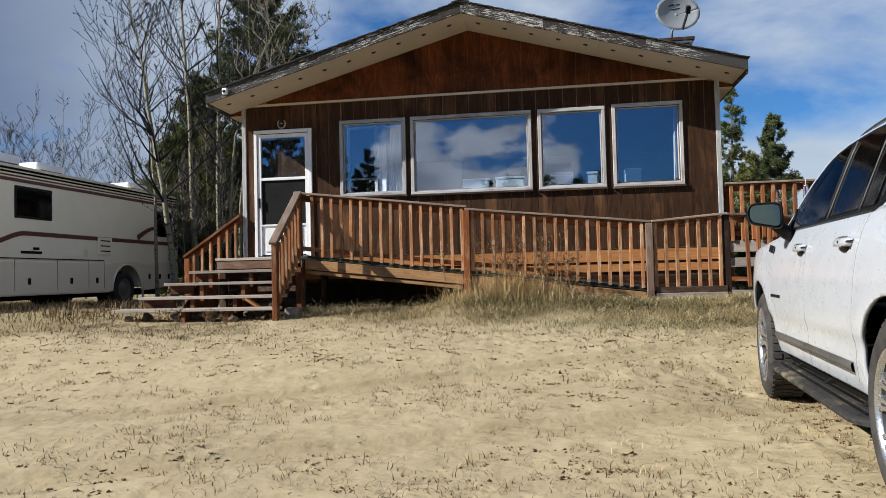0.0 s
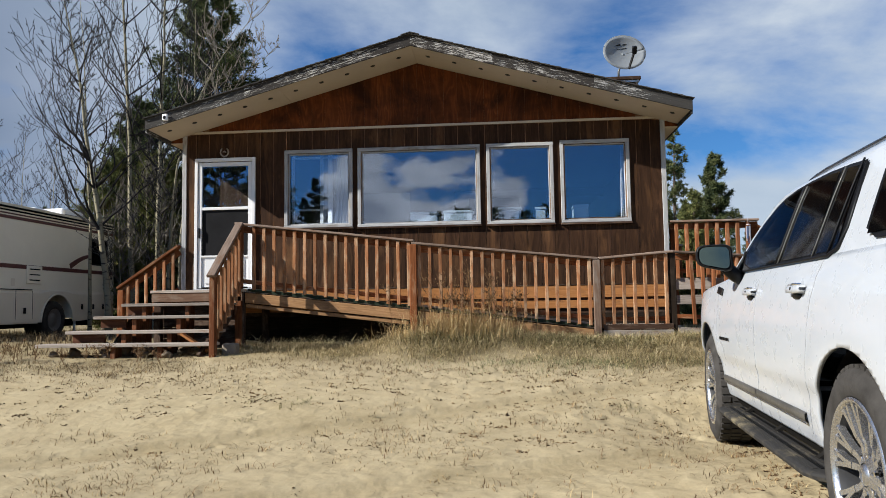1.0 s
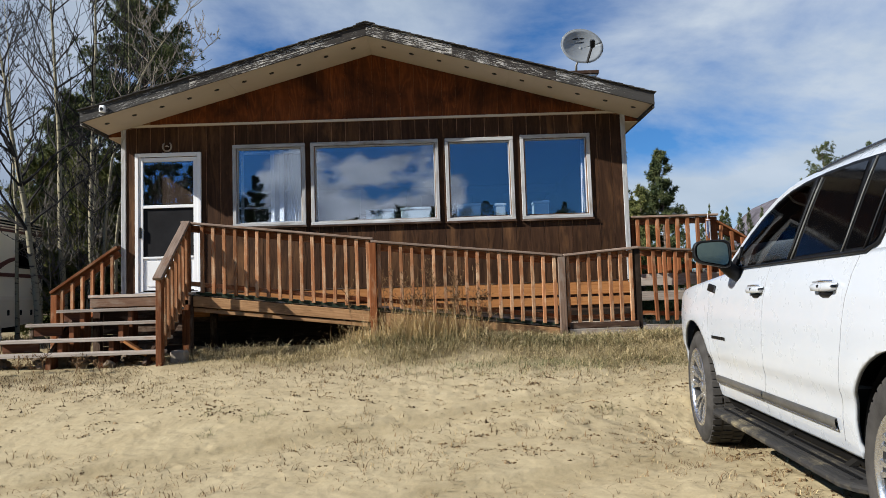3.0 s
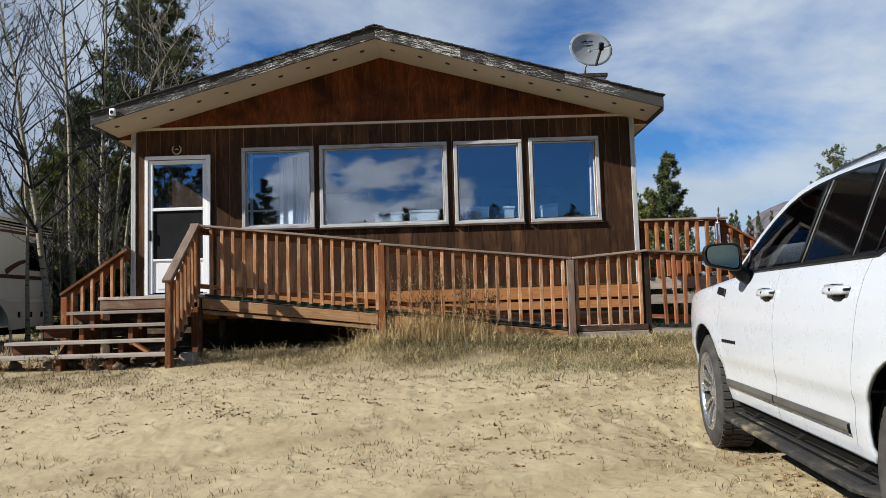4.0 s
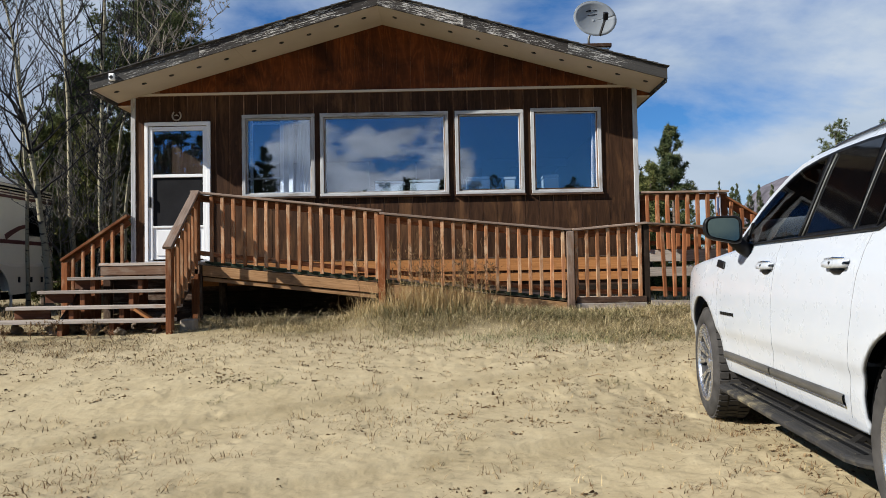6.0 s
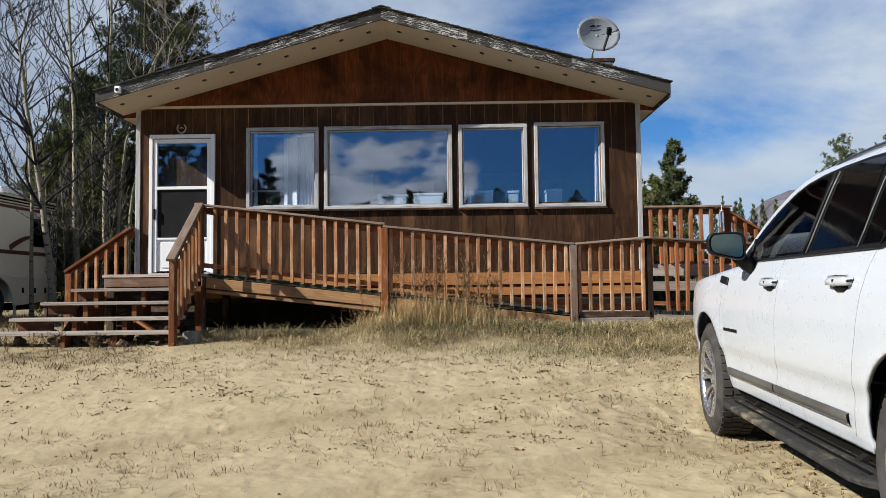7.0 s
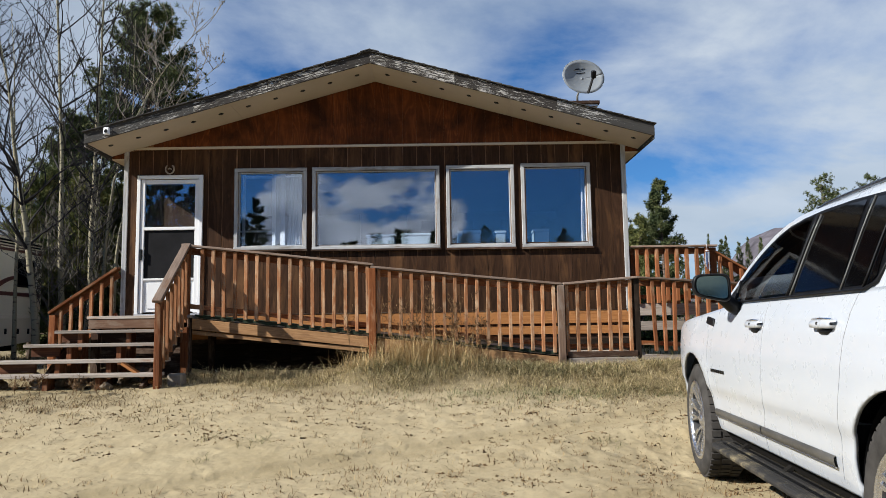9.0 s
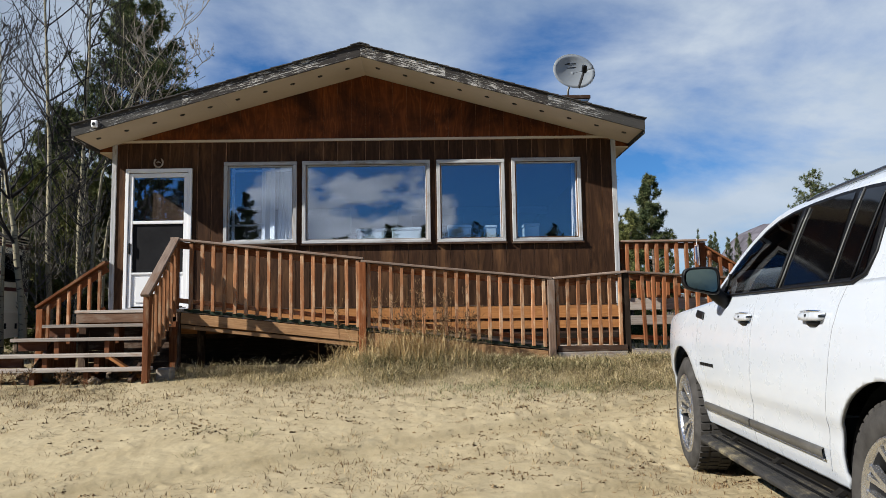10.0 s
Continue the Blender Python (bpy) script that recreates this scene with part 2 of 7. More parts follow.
def coords(n, l, kind="Object", scale=(1, 1, 1), jitter=False):
    c = n.new("ShaderNodeTexCoord")
    mp = n.new("ShaderNodeMapping")
    mp.inputs["Scale"].default_value = scale
    l.new(c.outputs[kind], mp.inputs[0])
    if jitter:
        oi = n.new("ShaderNodeObjectInfo")
        mu = n.new("ShaderNodeMath")
        mu.operation = "MULTIPLY"
        mu.inputs[1].default_value = 37.0
        l.new(oi.outputs["Random"], mu.inputs[0])
        cb = n.new("ShaderNodeCombineXYZ")
        for i in range(3):
            l.new(mu.outputs[0], cb.inputs[i])
        l.new(cb.outputs[0], mp.inputs["Location"])
    return mp.outputs[0]


def noise_of(n, l, vec, scale, detail=5.0, rough=0.55, distort=0.0):
    t = n.new("ShaderNodeTexNoise")
    t.inputs["Scale"].default_value = scale
    t.inputs["Detail"].default_value = detail
    t.inputs["Roughness"].default_value = rough
    t.inputs["Distortion"].default_value = distort
    l.new(vec, t.inputs["Vector"])
    return t.outputs["Fac"]


def ramp(n, l, fac, stops):
    r = n.new("ShaderNodeValToRGB")
    e = r.color_ramp.elements
    while len(e) < len(stops):
        e.new(0.5)
    for el, (p, c) in zip(e, stops):
        el.position = p
        el.color = (*c, 1) if len(c) == 3 else c
    l.new(fac, r.inputs[0])
    return r.outputs[0]


def mixed(n, l, fac, a, b, mode="MIX"):
    m = n.new("ShaderNodeMix")
    m.data_type = "RGBA"
    m.blend_type = mode
    for sock, val in ((m.inputs[0], fac), (m.inputs[6], a), (m.inputs[7], b)):
        if isinstance(val, (int, float)):
            sock.default_value = val
        elif isinstance(val, tuple):
            sock.default_value = (*val, 1)
        else:
            l.new(val, sock)
    return m.outputs[2]


def bump(n, l, b, height, strength=0.3, dist=0.01):
    bp = n.new("ShaderNodeBump")
    bp.inputs["Strength"].default_value = strength
    bp.inputs["Distance"].default_value = dist
    l.new(height, bp.inputs["Height"])
    l.new(bp.outputs[0], b.inputs["Normal"])


def grey(v):
    return (v, v, v)


def wood(name, dark, light, worn, wear=0.45, rough=0.75, vary=0.35):
    """Boards: grain along the uv's u, weathered patches, each board a little different."""
    m, n, l, b = material(name, rough)
    v = coords(n, l, "UV", (1.2, 26, 1), True)
    g1 = noise_of(n, l, v, 2.2, 7, 0.6, 0.6)
    base = ramp(n, l, g1, [(0.28, dark), (0.72, light)])
    v2 = coords(n, l, "UV", (2.5, 7, 1), True)
    g2 = noise_of(n, l, v2, 1.6, 6, 0.65)
    patch = ramp(n, l, g2, [(0.62 - wear * 0.4, grey(0)), (0.80 - wear * 0.3, grey(1))])
    col = mixed(n, l, patch, base, worn)
    oi = n.new("ShaderNodeObjectInfo")
    tone = ramp(n, l, oi.outputs["Random"], [(0.0, grey(1 - vary)), (1.0, grey(1 + vary * 0.6))])
    l.new(mixed(n, l, 1.0, col, tone, "MULTIPLY"), b.inputs["Base Color"])
    bump(n, l, b, g1, 0.35, 0.004)
    return m


def plain(name, color, rough=0.5, metal=0.0, spread=0.12, scale=6.0, bumpy=0.0, kind="Object", coat=0.0):
    m, n, l, b = material(name, rough, metal)
    v = coords(n, l, kind)
    g = noise_of(n, l, v, scale, 6, 0.6)
    lo = tuple(c * (1 - spread) for c in color)
    hi = tuple(min(1, c * (1 + spread)) for c in color)
    l.new(ramp(n, l, g, [(0.3, lo), (0.7, hi)]), b.inputs["Base Color"])
    fine = noise_of(n, l, v, scale * 14, 3, 0.6)
    l.new(ramp(n, l, fine, [(0.2, grey(max(0.02, rough - 0.08))), (0.8, grey(min(1, rough + 0.08)))]), b.inputs["Roughness"])
    if bumpy:
        bump(n, l, b, fine, bumpy, 0.004)
    b.inputs["Coat Weight"].default_value = coat
    b.inputs["Coat Roughness"].default_value = 0.03
    return m


def glass(name, tint, gloss_ior=1.9, sheen=(0.95, 0.97, 1.0)):
    m, n, l, b = material(name)
    n.remove(b)
    out = n["Material Output"]
    tr = n.new("ShaderNodeBsdfTransparent")
    tr.inputs[0].default_value = (*tint, 1)
    gl = n.new("ShaderNodeBsdfGlossy")
    gl.inputs["Roughness"].default_value = 0.0
    gl.inputs["Color"].default_value = (*sheen, 1)
    v = coords(n, l, "Object", (1, 1, 1))
    w = noise_of(n, l, v, 1.3, 1, 0.4)
    bp = n.new("ShaderNodeBump")
    bp.inputs["Strength"].default_value, bp.inputs["Distance"].default_value = 0.02, 0.02
    l.new(w, bp.inputs["Height"])
    l.new(bp.outputs[0], gl.inputs["Normal"])
    fr = n.new("ShaderNodeFresnel")
    fr.inputs[0].default_value = gloss_ior
    mx = n.new("ShaderNodeMixShader")
    l.new(fr.outputs[0], mx.inputs[0])
    l.new(tr.outputs[0], mx.inputs[1])
    l.new(gl.outputs[0], mx.inputs[2])
    l.new(mx.outputs[0], out.inputs[0])
    return m


def siding_material(name, dark, light, streak, streak_amount, figure=0.0, vary=0.18, edge=(0.5, 0.72), runs=(3.5, 1, 0.7)):
    """Stained plywood: vertical grain, cathedral figure and runs of stain."""
    m, n, l, b = material(name, 0.72)
    v = coords(n, l, "Object", (9, 9, 0.9))
    g1 = noise_of(n, l, v, 2.0, 7, 0.65, 1.2)
    base = ramp(n, l, g1, [(0.25, dark), (0.75, light)])
    v2 = coords(n, l, "Object", runs)
    g2 = noise_of(n, l, v2, 1.4, 6, 0.64, 0.5)
    st = ramp(n, l, g2, [(edge[0], grey(0)), (edge[1], grey(streak_amount))])
    if figure:
        g3 = noise_of(n, l, coords(n, l, "Object", (2.4, 1.0, 0.55), True), 1.3, 2, 0.45, 0.8)
        mu = n.new("ShaderNodeMath")
        mu.operation = "MULTIPLY"
        mu.inputs[1].default_value = 70.0
        l.new(g3, mu.inputs[0])
        sn = n.new("ShaderNodeMath")
        sn.operation = "SINE"
        l.new(mu.outputs[0], sn.inputs[0])
        base = mixed(n, l, figure, base, ramp(n, l, sn.outputs[0], [(0.0, grey(0.62)), (0.75, grey(1.0)), (1.0, grey(1.15))]), "MULTIPLY")
    col = mixed(n, l, st, base, streak)
    oi = n.new("ShaderNodeObjectInfo")
    tone = ramp(n, l, oi.outputs["Random"], [(0.0, grey(1 - vary)), (1.0, grey(1 + vary * 0.8))])
    l.new(mixed(n, l, 1.0, col, tone, "MULTIPLY"), b.inputs["Base Color"])
    bump(n, l, b, g1, 0.3, 0.004)
    return m


def sand_material():
    m, n, l, b = material("sand", 0.95)
    v = coords(n, l, "Object")
    big = noise_of(n, l, v, 0.35, 5, 0.6)
    mid = noise_of(n, l, v, 3.0, 6, 0.65)
    fine = noise_of(n, l, v, 110.0, 4, 0.7)
    col = ramp(n, l, mid, [(0.3, (0.295, 0.237, 0.138)), (0.7, (0.385, 0.319, 0.197))])
    col = mixed(n, l, ramp(n, l, big, [(0.45, grey(0)), (0.7, grey(0.35))]), col, (0.345, 0.282, 0.178))
    grit = ramp(n, l, fine, [(0.28, grey(0.78)), (0.46, grey(0.99)), (0.72, grey(1.07))])
    col = mixed(n, l, 0.8, col, grit, "MULTIPLY")
    speck = noise_of(n, l, v, 42.0, 3, 0.6)
    col = mixed(n, l, 0.85, col, ramp(n, l, speck, [(0.25, grey(0.68)), (0.34, grey(0.97)), (0.6, grey(1.0)), (0.75, grey(1.06))]), "MULTIPLY")
    # earth and thatch where the turf grows on the bank, and beyond the house
    geo = n.new("ShaderNodeNewGeometry")
    sep = n.new("ShaderNodeSeparateXYZ")
    l.new(geo.outputs["Position"], sep.inputs[0])
    jag = noise_of(n, l, v, 1.3, 6, 0.7)
    ad = n.new("ShaderNodeMath")
    ad.operation = "MULTIPLY_ADD"
    ad.inputs[1].default_value = 2.6
    l.new(jag, ad.inputs[0])
    l.new(sep.outputs["Y"], ad.inputs[2])
    mr = n.new("ShaderNodeMapRange")
    mr.inputs["From Min"].default_value, mr.inputs["From Max"].default_value = -1.75, -0.6
    # turf colour carried west: dark soil and the motorhome's shade in one tint
    west = n.new("ShaderNodeMapRange")
    west.inputs["From Min"].default_value, west.inputs["From Max"].default_value = -0.6, -3.5
    west.inputs["To Max"].default_value = 1.5
    l.new(sep.outputs["X"], west.inputs[0])
    aw = n.new("ShaderNodeMath")
    aw.operation = "ADD"
    l.new(ad.outputs[0], aw.inputs[0])
    l.new(west.outputs[0], aw.inputs[1])
    l.new(aw.outputs[0], mr.inputs[0])
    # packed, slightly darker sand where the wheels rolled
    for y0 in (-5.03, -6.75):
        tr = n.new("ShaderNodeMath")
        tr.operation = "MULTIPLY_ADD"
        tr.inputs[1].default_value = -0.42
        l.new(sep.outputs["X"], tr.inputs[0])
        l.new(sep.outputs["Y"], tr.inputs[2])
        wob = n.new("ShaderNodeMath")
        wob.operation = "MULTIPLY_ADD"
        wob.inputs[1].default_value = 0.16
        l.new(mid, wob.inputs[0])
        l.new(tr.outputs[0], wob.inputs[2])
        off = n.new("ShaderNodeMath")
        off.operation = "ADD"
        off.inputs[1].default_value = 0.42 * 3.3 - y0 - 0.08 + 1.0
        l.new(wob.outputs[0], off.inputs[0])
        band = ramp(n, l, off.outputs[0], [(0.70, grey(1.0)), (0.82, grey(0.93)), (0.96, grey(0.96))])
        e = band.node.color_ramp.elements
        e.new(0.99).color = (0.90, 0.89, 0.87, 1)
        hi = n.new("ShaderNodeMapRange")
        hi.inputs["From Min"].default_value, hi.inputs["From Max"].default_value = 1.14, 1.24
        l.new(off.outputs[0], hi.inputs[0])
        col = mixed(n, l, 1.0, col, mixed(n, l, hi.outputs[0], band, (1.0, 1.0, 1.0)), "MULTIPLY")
    turf = ramp(n, l, mid, [(0.3, (0.15, 0.115, 0.062)), (0.7, (0.33, 0.265, 0.150))])
    l.new(mixed(n, l, mr.outputs[0], col, turf), b.inputs["Base Color"])
    mx = n.new("ShaderNodeMath")
    mx.operation = "MULTIPLY_ADD"
    mx.inputs[1].default_value = 0.16
    l.new(fine, mx.inputs[0])
    l.new(noise_of(n, l, v, 10.0, 2, 0.45), mx.inputs[2])
    bump(n, l, b, mx.outputs[0], 0.5, 0.034)
    return m


def grass_material(name, a, b_, c):
    m, n, l, b = material(name, 0.8)
    geo = n.new("ShaderNodeNewGeometry")
    l.new(ramp(n, l, geo.outputs["Random Per Island"], [(0.0, a), (0.5, b_), (1.0, c)]), b.inputs["Base Color"])
    return m


def needle_material(name, dark, mid, light):
    """Needles that change from tuft to tuft and a little from one to the next."""
    m, n, l, b = material(name, 0.75)
    geo = n.new("ShaderNodeNewGeometry")
    patch = noise_of(n, l, coords(n, l, "Object"), 2.6, 4, 0.6)
    ad = n.new("ShaderNodeMath")
    ad.operation = "MULTIPLY_ADD"
    ad.inputs[1].default_value = 0.34
    l.new(geo.outputs["Random Per Island"], ad.inputs[0])
    l.new(patch, ad.inputs[2])
    l.new(ramp(n, l, ad.outputs[0], [(0.45, dark), (0.68, mid), (0.92, light)]), b.inputs["Base Color"])
    return m


def peeling_material(name, paint, bare, amount):
    """Old paint flaking off grey wood, along the uv's u."""
    m, n, l, b = material(name, 0.8)
    v = coords(n, l, "UV", (2.0, 24, 1), True)
    g1 = noise_of(n, l, v, 3.4, 9, 0.76, 0.3)
    v3 = coords(n, l, "UV", (0.5, 1.0, 1), True)
    g3 = noise_of(n, l, v3, 1.5, 3, 0.5)
    s = n.new("ShaderNodeMath")
    s.operation = "MULTIPLY_ADD"
    s.inputs[1].default_value = 0.55
    l.new(g3, s.inputs[0])
    l.new(g1, s.inputs[2])
    flake = ramp(n, l, s.outputs[0], [(amount, grey(0)), (amount + 0.05, grey(1))])
    v2 = coords(n, l, "UV", (1.0, 30, 1), True)
    g2 = noise_of(n, l, v2, 2.5, 6, 0.6, 0.5)
    wd = ramp(n, l, g2, [(0.3, tuple(c * 0.55 for c in bare)), (0.7, bare)])
    l.new(mixed(n, l, flake, wd, paint), b.inputs["Base Color"])
    bump(n, l, b, s.outputs[0], 0.5, 0.006)
    return m


def bark_material(name, pale, dark, marks):
    m, n, l, b = material(name, 0.9)
    v = coords(n, l, "Object", (1, 1, 1.0))
    g1 = noise_of(n, l, v, 1.2, 4, 0.6)
    v2 = coords(n, l, "Object", (3, 3, 9))
    g2 = noise_of(n, l, v2, 2.2, 5, 0.6)
    col = ramp(n, l, g1, [(0.3, tuple(c * 0.75 for c in pale)), (0.7, pale)])
    l.new(mixed(n, l, ramp(n, l, g2, [(marks, grey(0)), (marks + 0.08, grey(1))]), col, dark), b.inputs["Base Color"])
    bump(n, l, b, g2, 0.4, 0.01)
    return m


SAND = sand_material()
SIDING = siding_material("brown_stained_siding", (0.019, 0.0092, 0.0050), (0.068, 0.0335, 0.0180), (0.18, 0.088, 0.038), 0.62, 0.35)
GABLE = siding_material("gable_plywood", (0.088, 0.024, 0.008), (0.190, 0.057, 0.017), (0.020, 0.008, 0.0045), 0.85, 0.6, 0.14, (0.46, 0.66), (1.1, 1, 0.9))
RAIL = wood("red_brown_rail_wood", (0.105, 0.032, 0.012), (0.25, 0.092, 0.034), (0.32, 0.19, 0.11), 0.30)
BALUSTER = wood("tan_stained_balusters", (0.17, 0.068, 0.030), (0.40, 0.185, 0.086), (0.46, 0.32, 0.20), 0.40)
REDBAL = wood("red_brown_balusters", (0.13, 0.043, 0.018), (0.32, 0.125, 0.052), (0.40, 0.24, 0.14), 0.25)
LUMBER = wood("newer_lumber", (0.25, 0.10, 0.033), (0.40, 0.185, 0.068), (0.17, 0.085, 0.04), 0.2, vary=0.2)
GREYWOOD = wood("weathered_grey_wood", (0.20, 0.165, 0.135), (0.42, 0.37, 0.32), (0.20, 0.11, 0.06), 0.15)
POSTWOOD = wood("brown_grey_post_wood", (0.105, 0.064, 0.044), (0.23, 0.155, 0.11), (0.24, 0.20, 0.165), 0.35)
GROOVE = plain("tan_groove", (0.21, 0.115, 0.062), 0.8, spread=0.5, scale=5)
DARKRAIL = wood("dark_red_brown_wood", (0.075, 0.025, 0.011), (0.18, 0.066, 0.027), (0.24, 0.15, 0.09), 0.25)
TOPRISER = wood("brown_landing_board", (0.13, 0.068, 0.042), (0.26, 0.155, 0.10), (0.30, 0.22, 0.16), 0.3)
RIMWOOD = wood("tan_lumber", (0.22, 0.115, 0.050), (0.43, 0.25, 0.125), (0.16, 0.085, 0.042), 0.25, vary=0.2)
GREYCAP = wood("weathered_cap_rail", (0.13, 0.088, 0.066), (0.31, 0.235, 0.185), (0.17, 0.085, 0.045), 0.22)
# near-black wood: shade put into the colour of the low plank and turn post
SHADEWOOD = wood("shade_black_wood", (0.010, 0.007, 0.005), (0.028, 0.019, 0.013), (0.05, 0.036, 0.027), 0.2)
STEPBLOCK = wood("rust_brown_step_wood", (0.085, 0.030, 0.014), (0.20, 0.080, 0.036), (0.22, 0.13, 0.08), 0.25)
RISERWOOD = wood("red_brown_riser_wood", (0.050, 0.020, 0.011), (0.13, 0.055, 0.030), (0.16, 0.10, 0.07), 0.25)
# dark brown wood, which also stands for the shade behind the front stairs
DARKWOOD = wood("dark_wood_and_shade", (0.035, 0.021, 0.015), (0.085, 0.048, 0.031), (0.16, 0.12, 0.09), 0.3)
TRIM = wood("chalky_white_trim", (0.24, 0.238, 0.232), (0.48, 0.48, 0.478), (0.20, 0.17, 0.14), 0.2, vary=0.12)
FASCIA = peeling_material("peeling_fascia", (0.46, 0.44, 0.405), (0.046, 0.041, 0.037), 0.822)
FASCIA_BARE = peeling_material("bare_fascia", (0.40, 0.39, 0.37), (0.060, 0.057, 0.053), 0.838)
SOFFIT = plain("cream_soffit_paint", (0.50, 0.43, 0.335), 0.7, spread=0.08, scale=1.5)
SHINGLE = plain("dark_shingles", (0.055, 0.052, 0.05), 0.9, spread=0.5, scale=9, bumpy=0.5)
WHITE = plain("white_door_enamel", (0.66, 0.66, 0.655), 0.4, spread=0.03, scale=2)
ALU = plain("dull_aluminium", (0.55, 0.55, 0.56), 0.4, 0.8, 0.1)
BLACK = plain("black_plastic", (0.005, 0.005, 0.0055), 0.45, spread=0.3)
# near black for dark parts, and for the unlit inside of the car
DARK = plain("dark_parts_and_shade", (0.012, 0.011, 0.010), 0.9)
BLACK.node_tree.nodes["Principled BSDF"].inputs["Specular IOR Level"].default_value = 0.2
PANE = glass("window_glass", (0.92, 0.95, 0.96), 2.25, (0.74, 0.83, 1.0))
SCREEN = plain("insect_screen", (0.011, 0.011, 0.012), 0.75, spread=0.3, scale=3)
INWALL = plain("interior_wall_paint", (0.13, 0.125, 0.12), 0.8, spread=0.05, scale=1)
INFLOOR = wood("interior_floor", (0.10, 0.06, 0.035), (0.18, 0.11, 0.065), (0.14, 0.09, 0.05), 0.1)
CLOTH = plain("sheer_curtain", (0.50, 0.52, 0.55), 0.9, spread=0.05, scale=3)
CARPAINT = plain("white_car_paint", (0.425, 0.450, 0.482), 0.30, spread=0.01, scale=0.8, coat=0.6)
SEATHIDE = plain("dark_grey_leather", (0.035, 0.034, 0.034), 0.55, spread=0.2, scale=8, bumpy=0.2)
FRONTGLASS = glass("tinted_front_glass", (0.22, 0.245, 0.255), 1.18)
CARGLASS = plain("dark_tinted_car_glass", (0.0012, 0.0014, 0.0018), 0.04, spread=0.1, scale=1.0)
CARGLASS.node_tree.nodes["Principled BSDF"].inputs["IOR"].default_value = 1.38
MIRROR = plain("tinted_mirror", (0.085, 0.115, 0.105), 0.03, 1.0, 0.02)
RUBBER = plain("dusty_tyre_rubber", (0.045, 0.042, 0.039), 0.85, spread=0.35, scale=9, bumpy=0.3)
ALLOY = plain("brushed_alloy", (0.50, 0.50, 0.51), 0.25, 0.9, 0.1)
CHROME = plain("chrome", (0.82, 0.82, 0.83), 0.07, 1.0, 0.02)
BOARDMET, n_, l_, b_ = material("dusty_running_board", 0.7)
v_ = coords(n_, l_, "Object")
dust = ramp(n_, l_, noise_of(n_, l_, v_, 3.2, 6, 0.7), [(0.50, (0.030, 0.029, 0.028)), (0.58, (0.075, 0.066, 0.050)), (0.70, (0.27, 0.225, 0.135))])
l_.new(dust, b_.inputs["Base Color"])
GREYTRIM = plain("grey_body_trim", (0.080, 0.078, 0.072), 0.4, 0.2, 0.3, 3)
RVWHITE = plain("aged_cream_gelcoat", (0.90, 0.83, 0.675), 0.45, spread=0.05, scale=1)
RVTAN = plain("tan_gelcoat", (0.80, 0.715, 0.565), 0.5, spread=0.06, scale=1)
MAROON = plain("maroon_stripe", (0.11, 0.035, 0.030), 0.5, spread=0.15)
PLASTICW = plain("white_plastic", (0.80, 0.81, 0.83), 0.5, spread=0.04)
PANELGAP = plain("shaded_panel_gap", (0.22, 0.225, 0.235), 0.7, spread=0.1)
RAILMET = plain("satin_roof_rail", (0.11, 0.125, 0.15), 0.25, 0.8, 0.1)
DISH = plain("grey_white_dish_paint", (0.205, 0.222, 0.235), 0.55, spread=0.05, scale=2)
STONE = plain("brown_grey_rock", (0.16, 0.125, 0.09), 0.9, spread=0.35, scale=5, bumpy=0.6)
IRON = plain("old_iron", (0.36, 0.30, 0.24), 0.6, 0.4, 0.3)
CONCRETE = plain("rough_concrete", (0.22, 0.19, 0.15), 0.9, spread=0.2, scale=8, bumpy=0.5)
GREENTURF = plain("green_outdoor_carpet", (0.026, 0.036, 0.024), 0.95, spread=0.35, scale=12, bumpy=0.4)
ASPEN = bark_material("aspen_bark", (0.29, 0.26, 0.175), (0.055, 0.046, 0.038), 0.56)
TWIG = plain("bare_twigs", (0.027, 0.025, 0.024), 0.9, spread=0.4, scale=2)
GREYTWIG = plain("grey_bare_twigs", (0.11, 0.098, 0.082), 0.9, spread=0.4, scale=2)
PALETWIG = plain("pale_bare_twigs", (0.20, 0.175, 0.14), 0.9, spread=0.35, scale=2)
PINEBARK = bark_material("pine_bark", (0.15, 0.115, 0.09), (0.05, 0.04, 0.033), 0.52)
NEEDLES = needle_material("pine_needles", (0.022, 0.034, 0.017), (0.074, 0.094, 0.040), (0.165, 0.172, 0.072))
RVWHEEL = plain("dull_wheel_paint", (0.13, 0.12, 0.11), 0.6, spread=0.2)
NEEDLES_LIGHT = needle_material("young_pine_needles", (0.040, 0.054, 0.020), (0.115, 0.128, 0.045), (0.24, 0.225, 0.08))
DRYGRASS = grass_material("dry_grass", (0.085, 0.061, 0.030), (0.37, 0.293, 0.150), (0.62, 0.505, 0.295))
LITTER = grass_material("brown_litter", (0.045, 0.030, 0.016), (0.16, 0.112, 0.058), (0.36, 0.275, 0.15))
STRAW = grass_material("tall_straw", (0.24, 0.155, 0.066), (0.43, 0.305, 0.145), (0.58, 0.45, 0.25))
YOUNGGRASS = grass_material("short_green_grass", (0.040, 0.048, 0.018), (0.125, 0.145, 0.055), (0.27, 0.27, 0.13))
GREENGRASS = grass_material("dull_green_grass", (0.032, 0.032, 0.013), (0.185, 0.165, 0.074), (0.43, 0.37, 0.20))
WEED = grass_material("dead_weed_stems", (0.05, 0.03, 0.015), (0.12, 0.066, 0.032), (0.22, 0.14, 0.07))
CLOD = grass_material("dark_clods", (0.030, 0.017, 0.009), (0.105, 0.066, 0.034), (0.30, 0.215, 0.12))
HILL = plain("bare_far_hill", (0.094, 0.086, 0.098), 0.95, spread=0.55, scale=0.03)

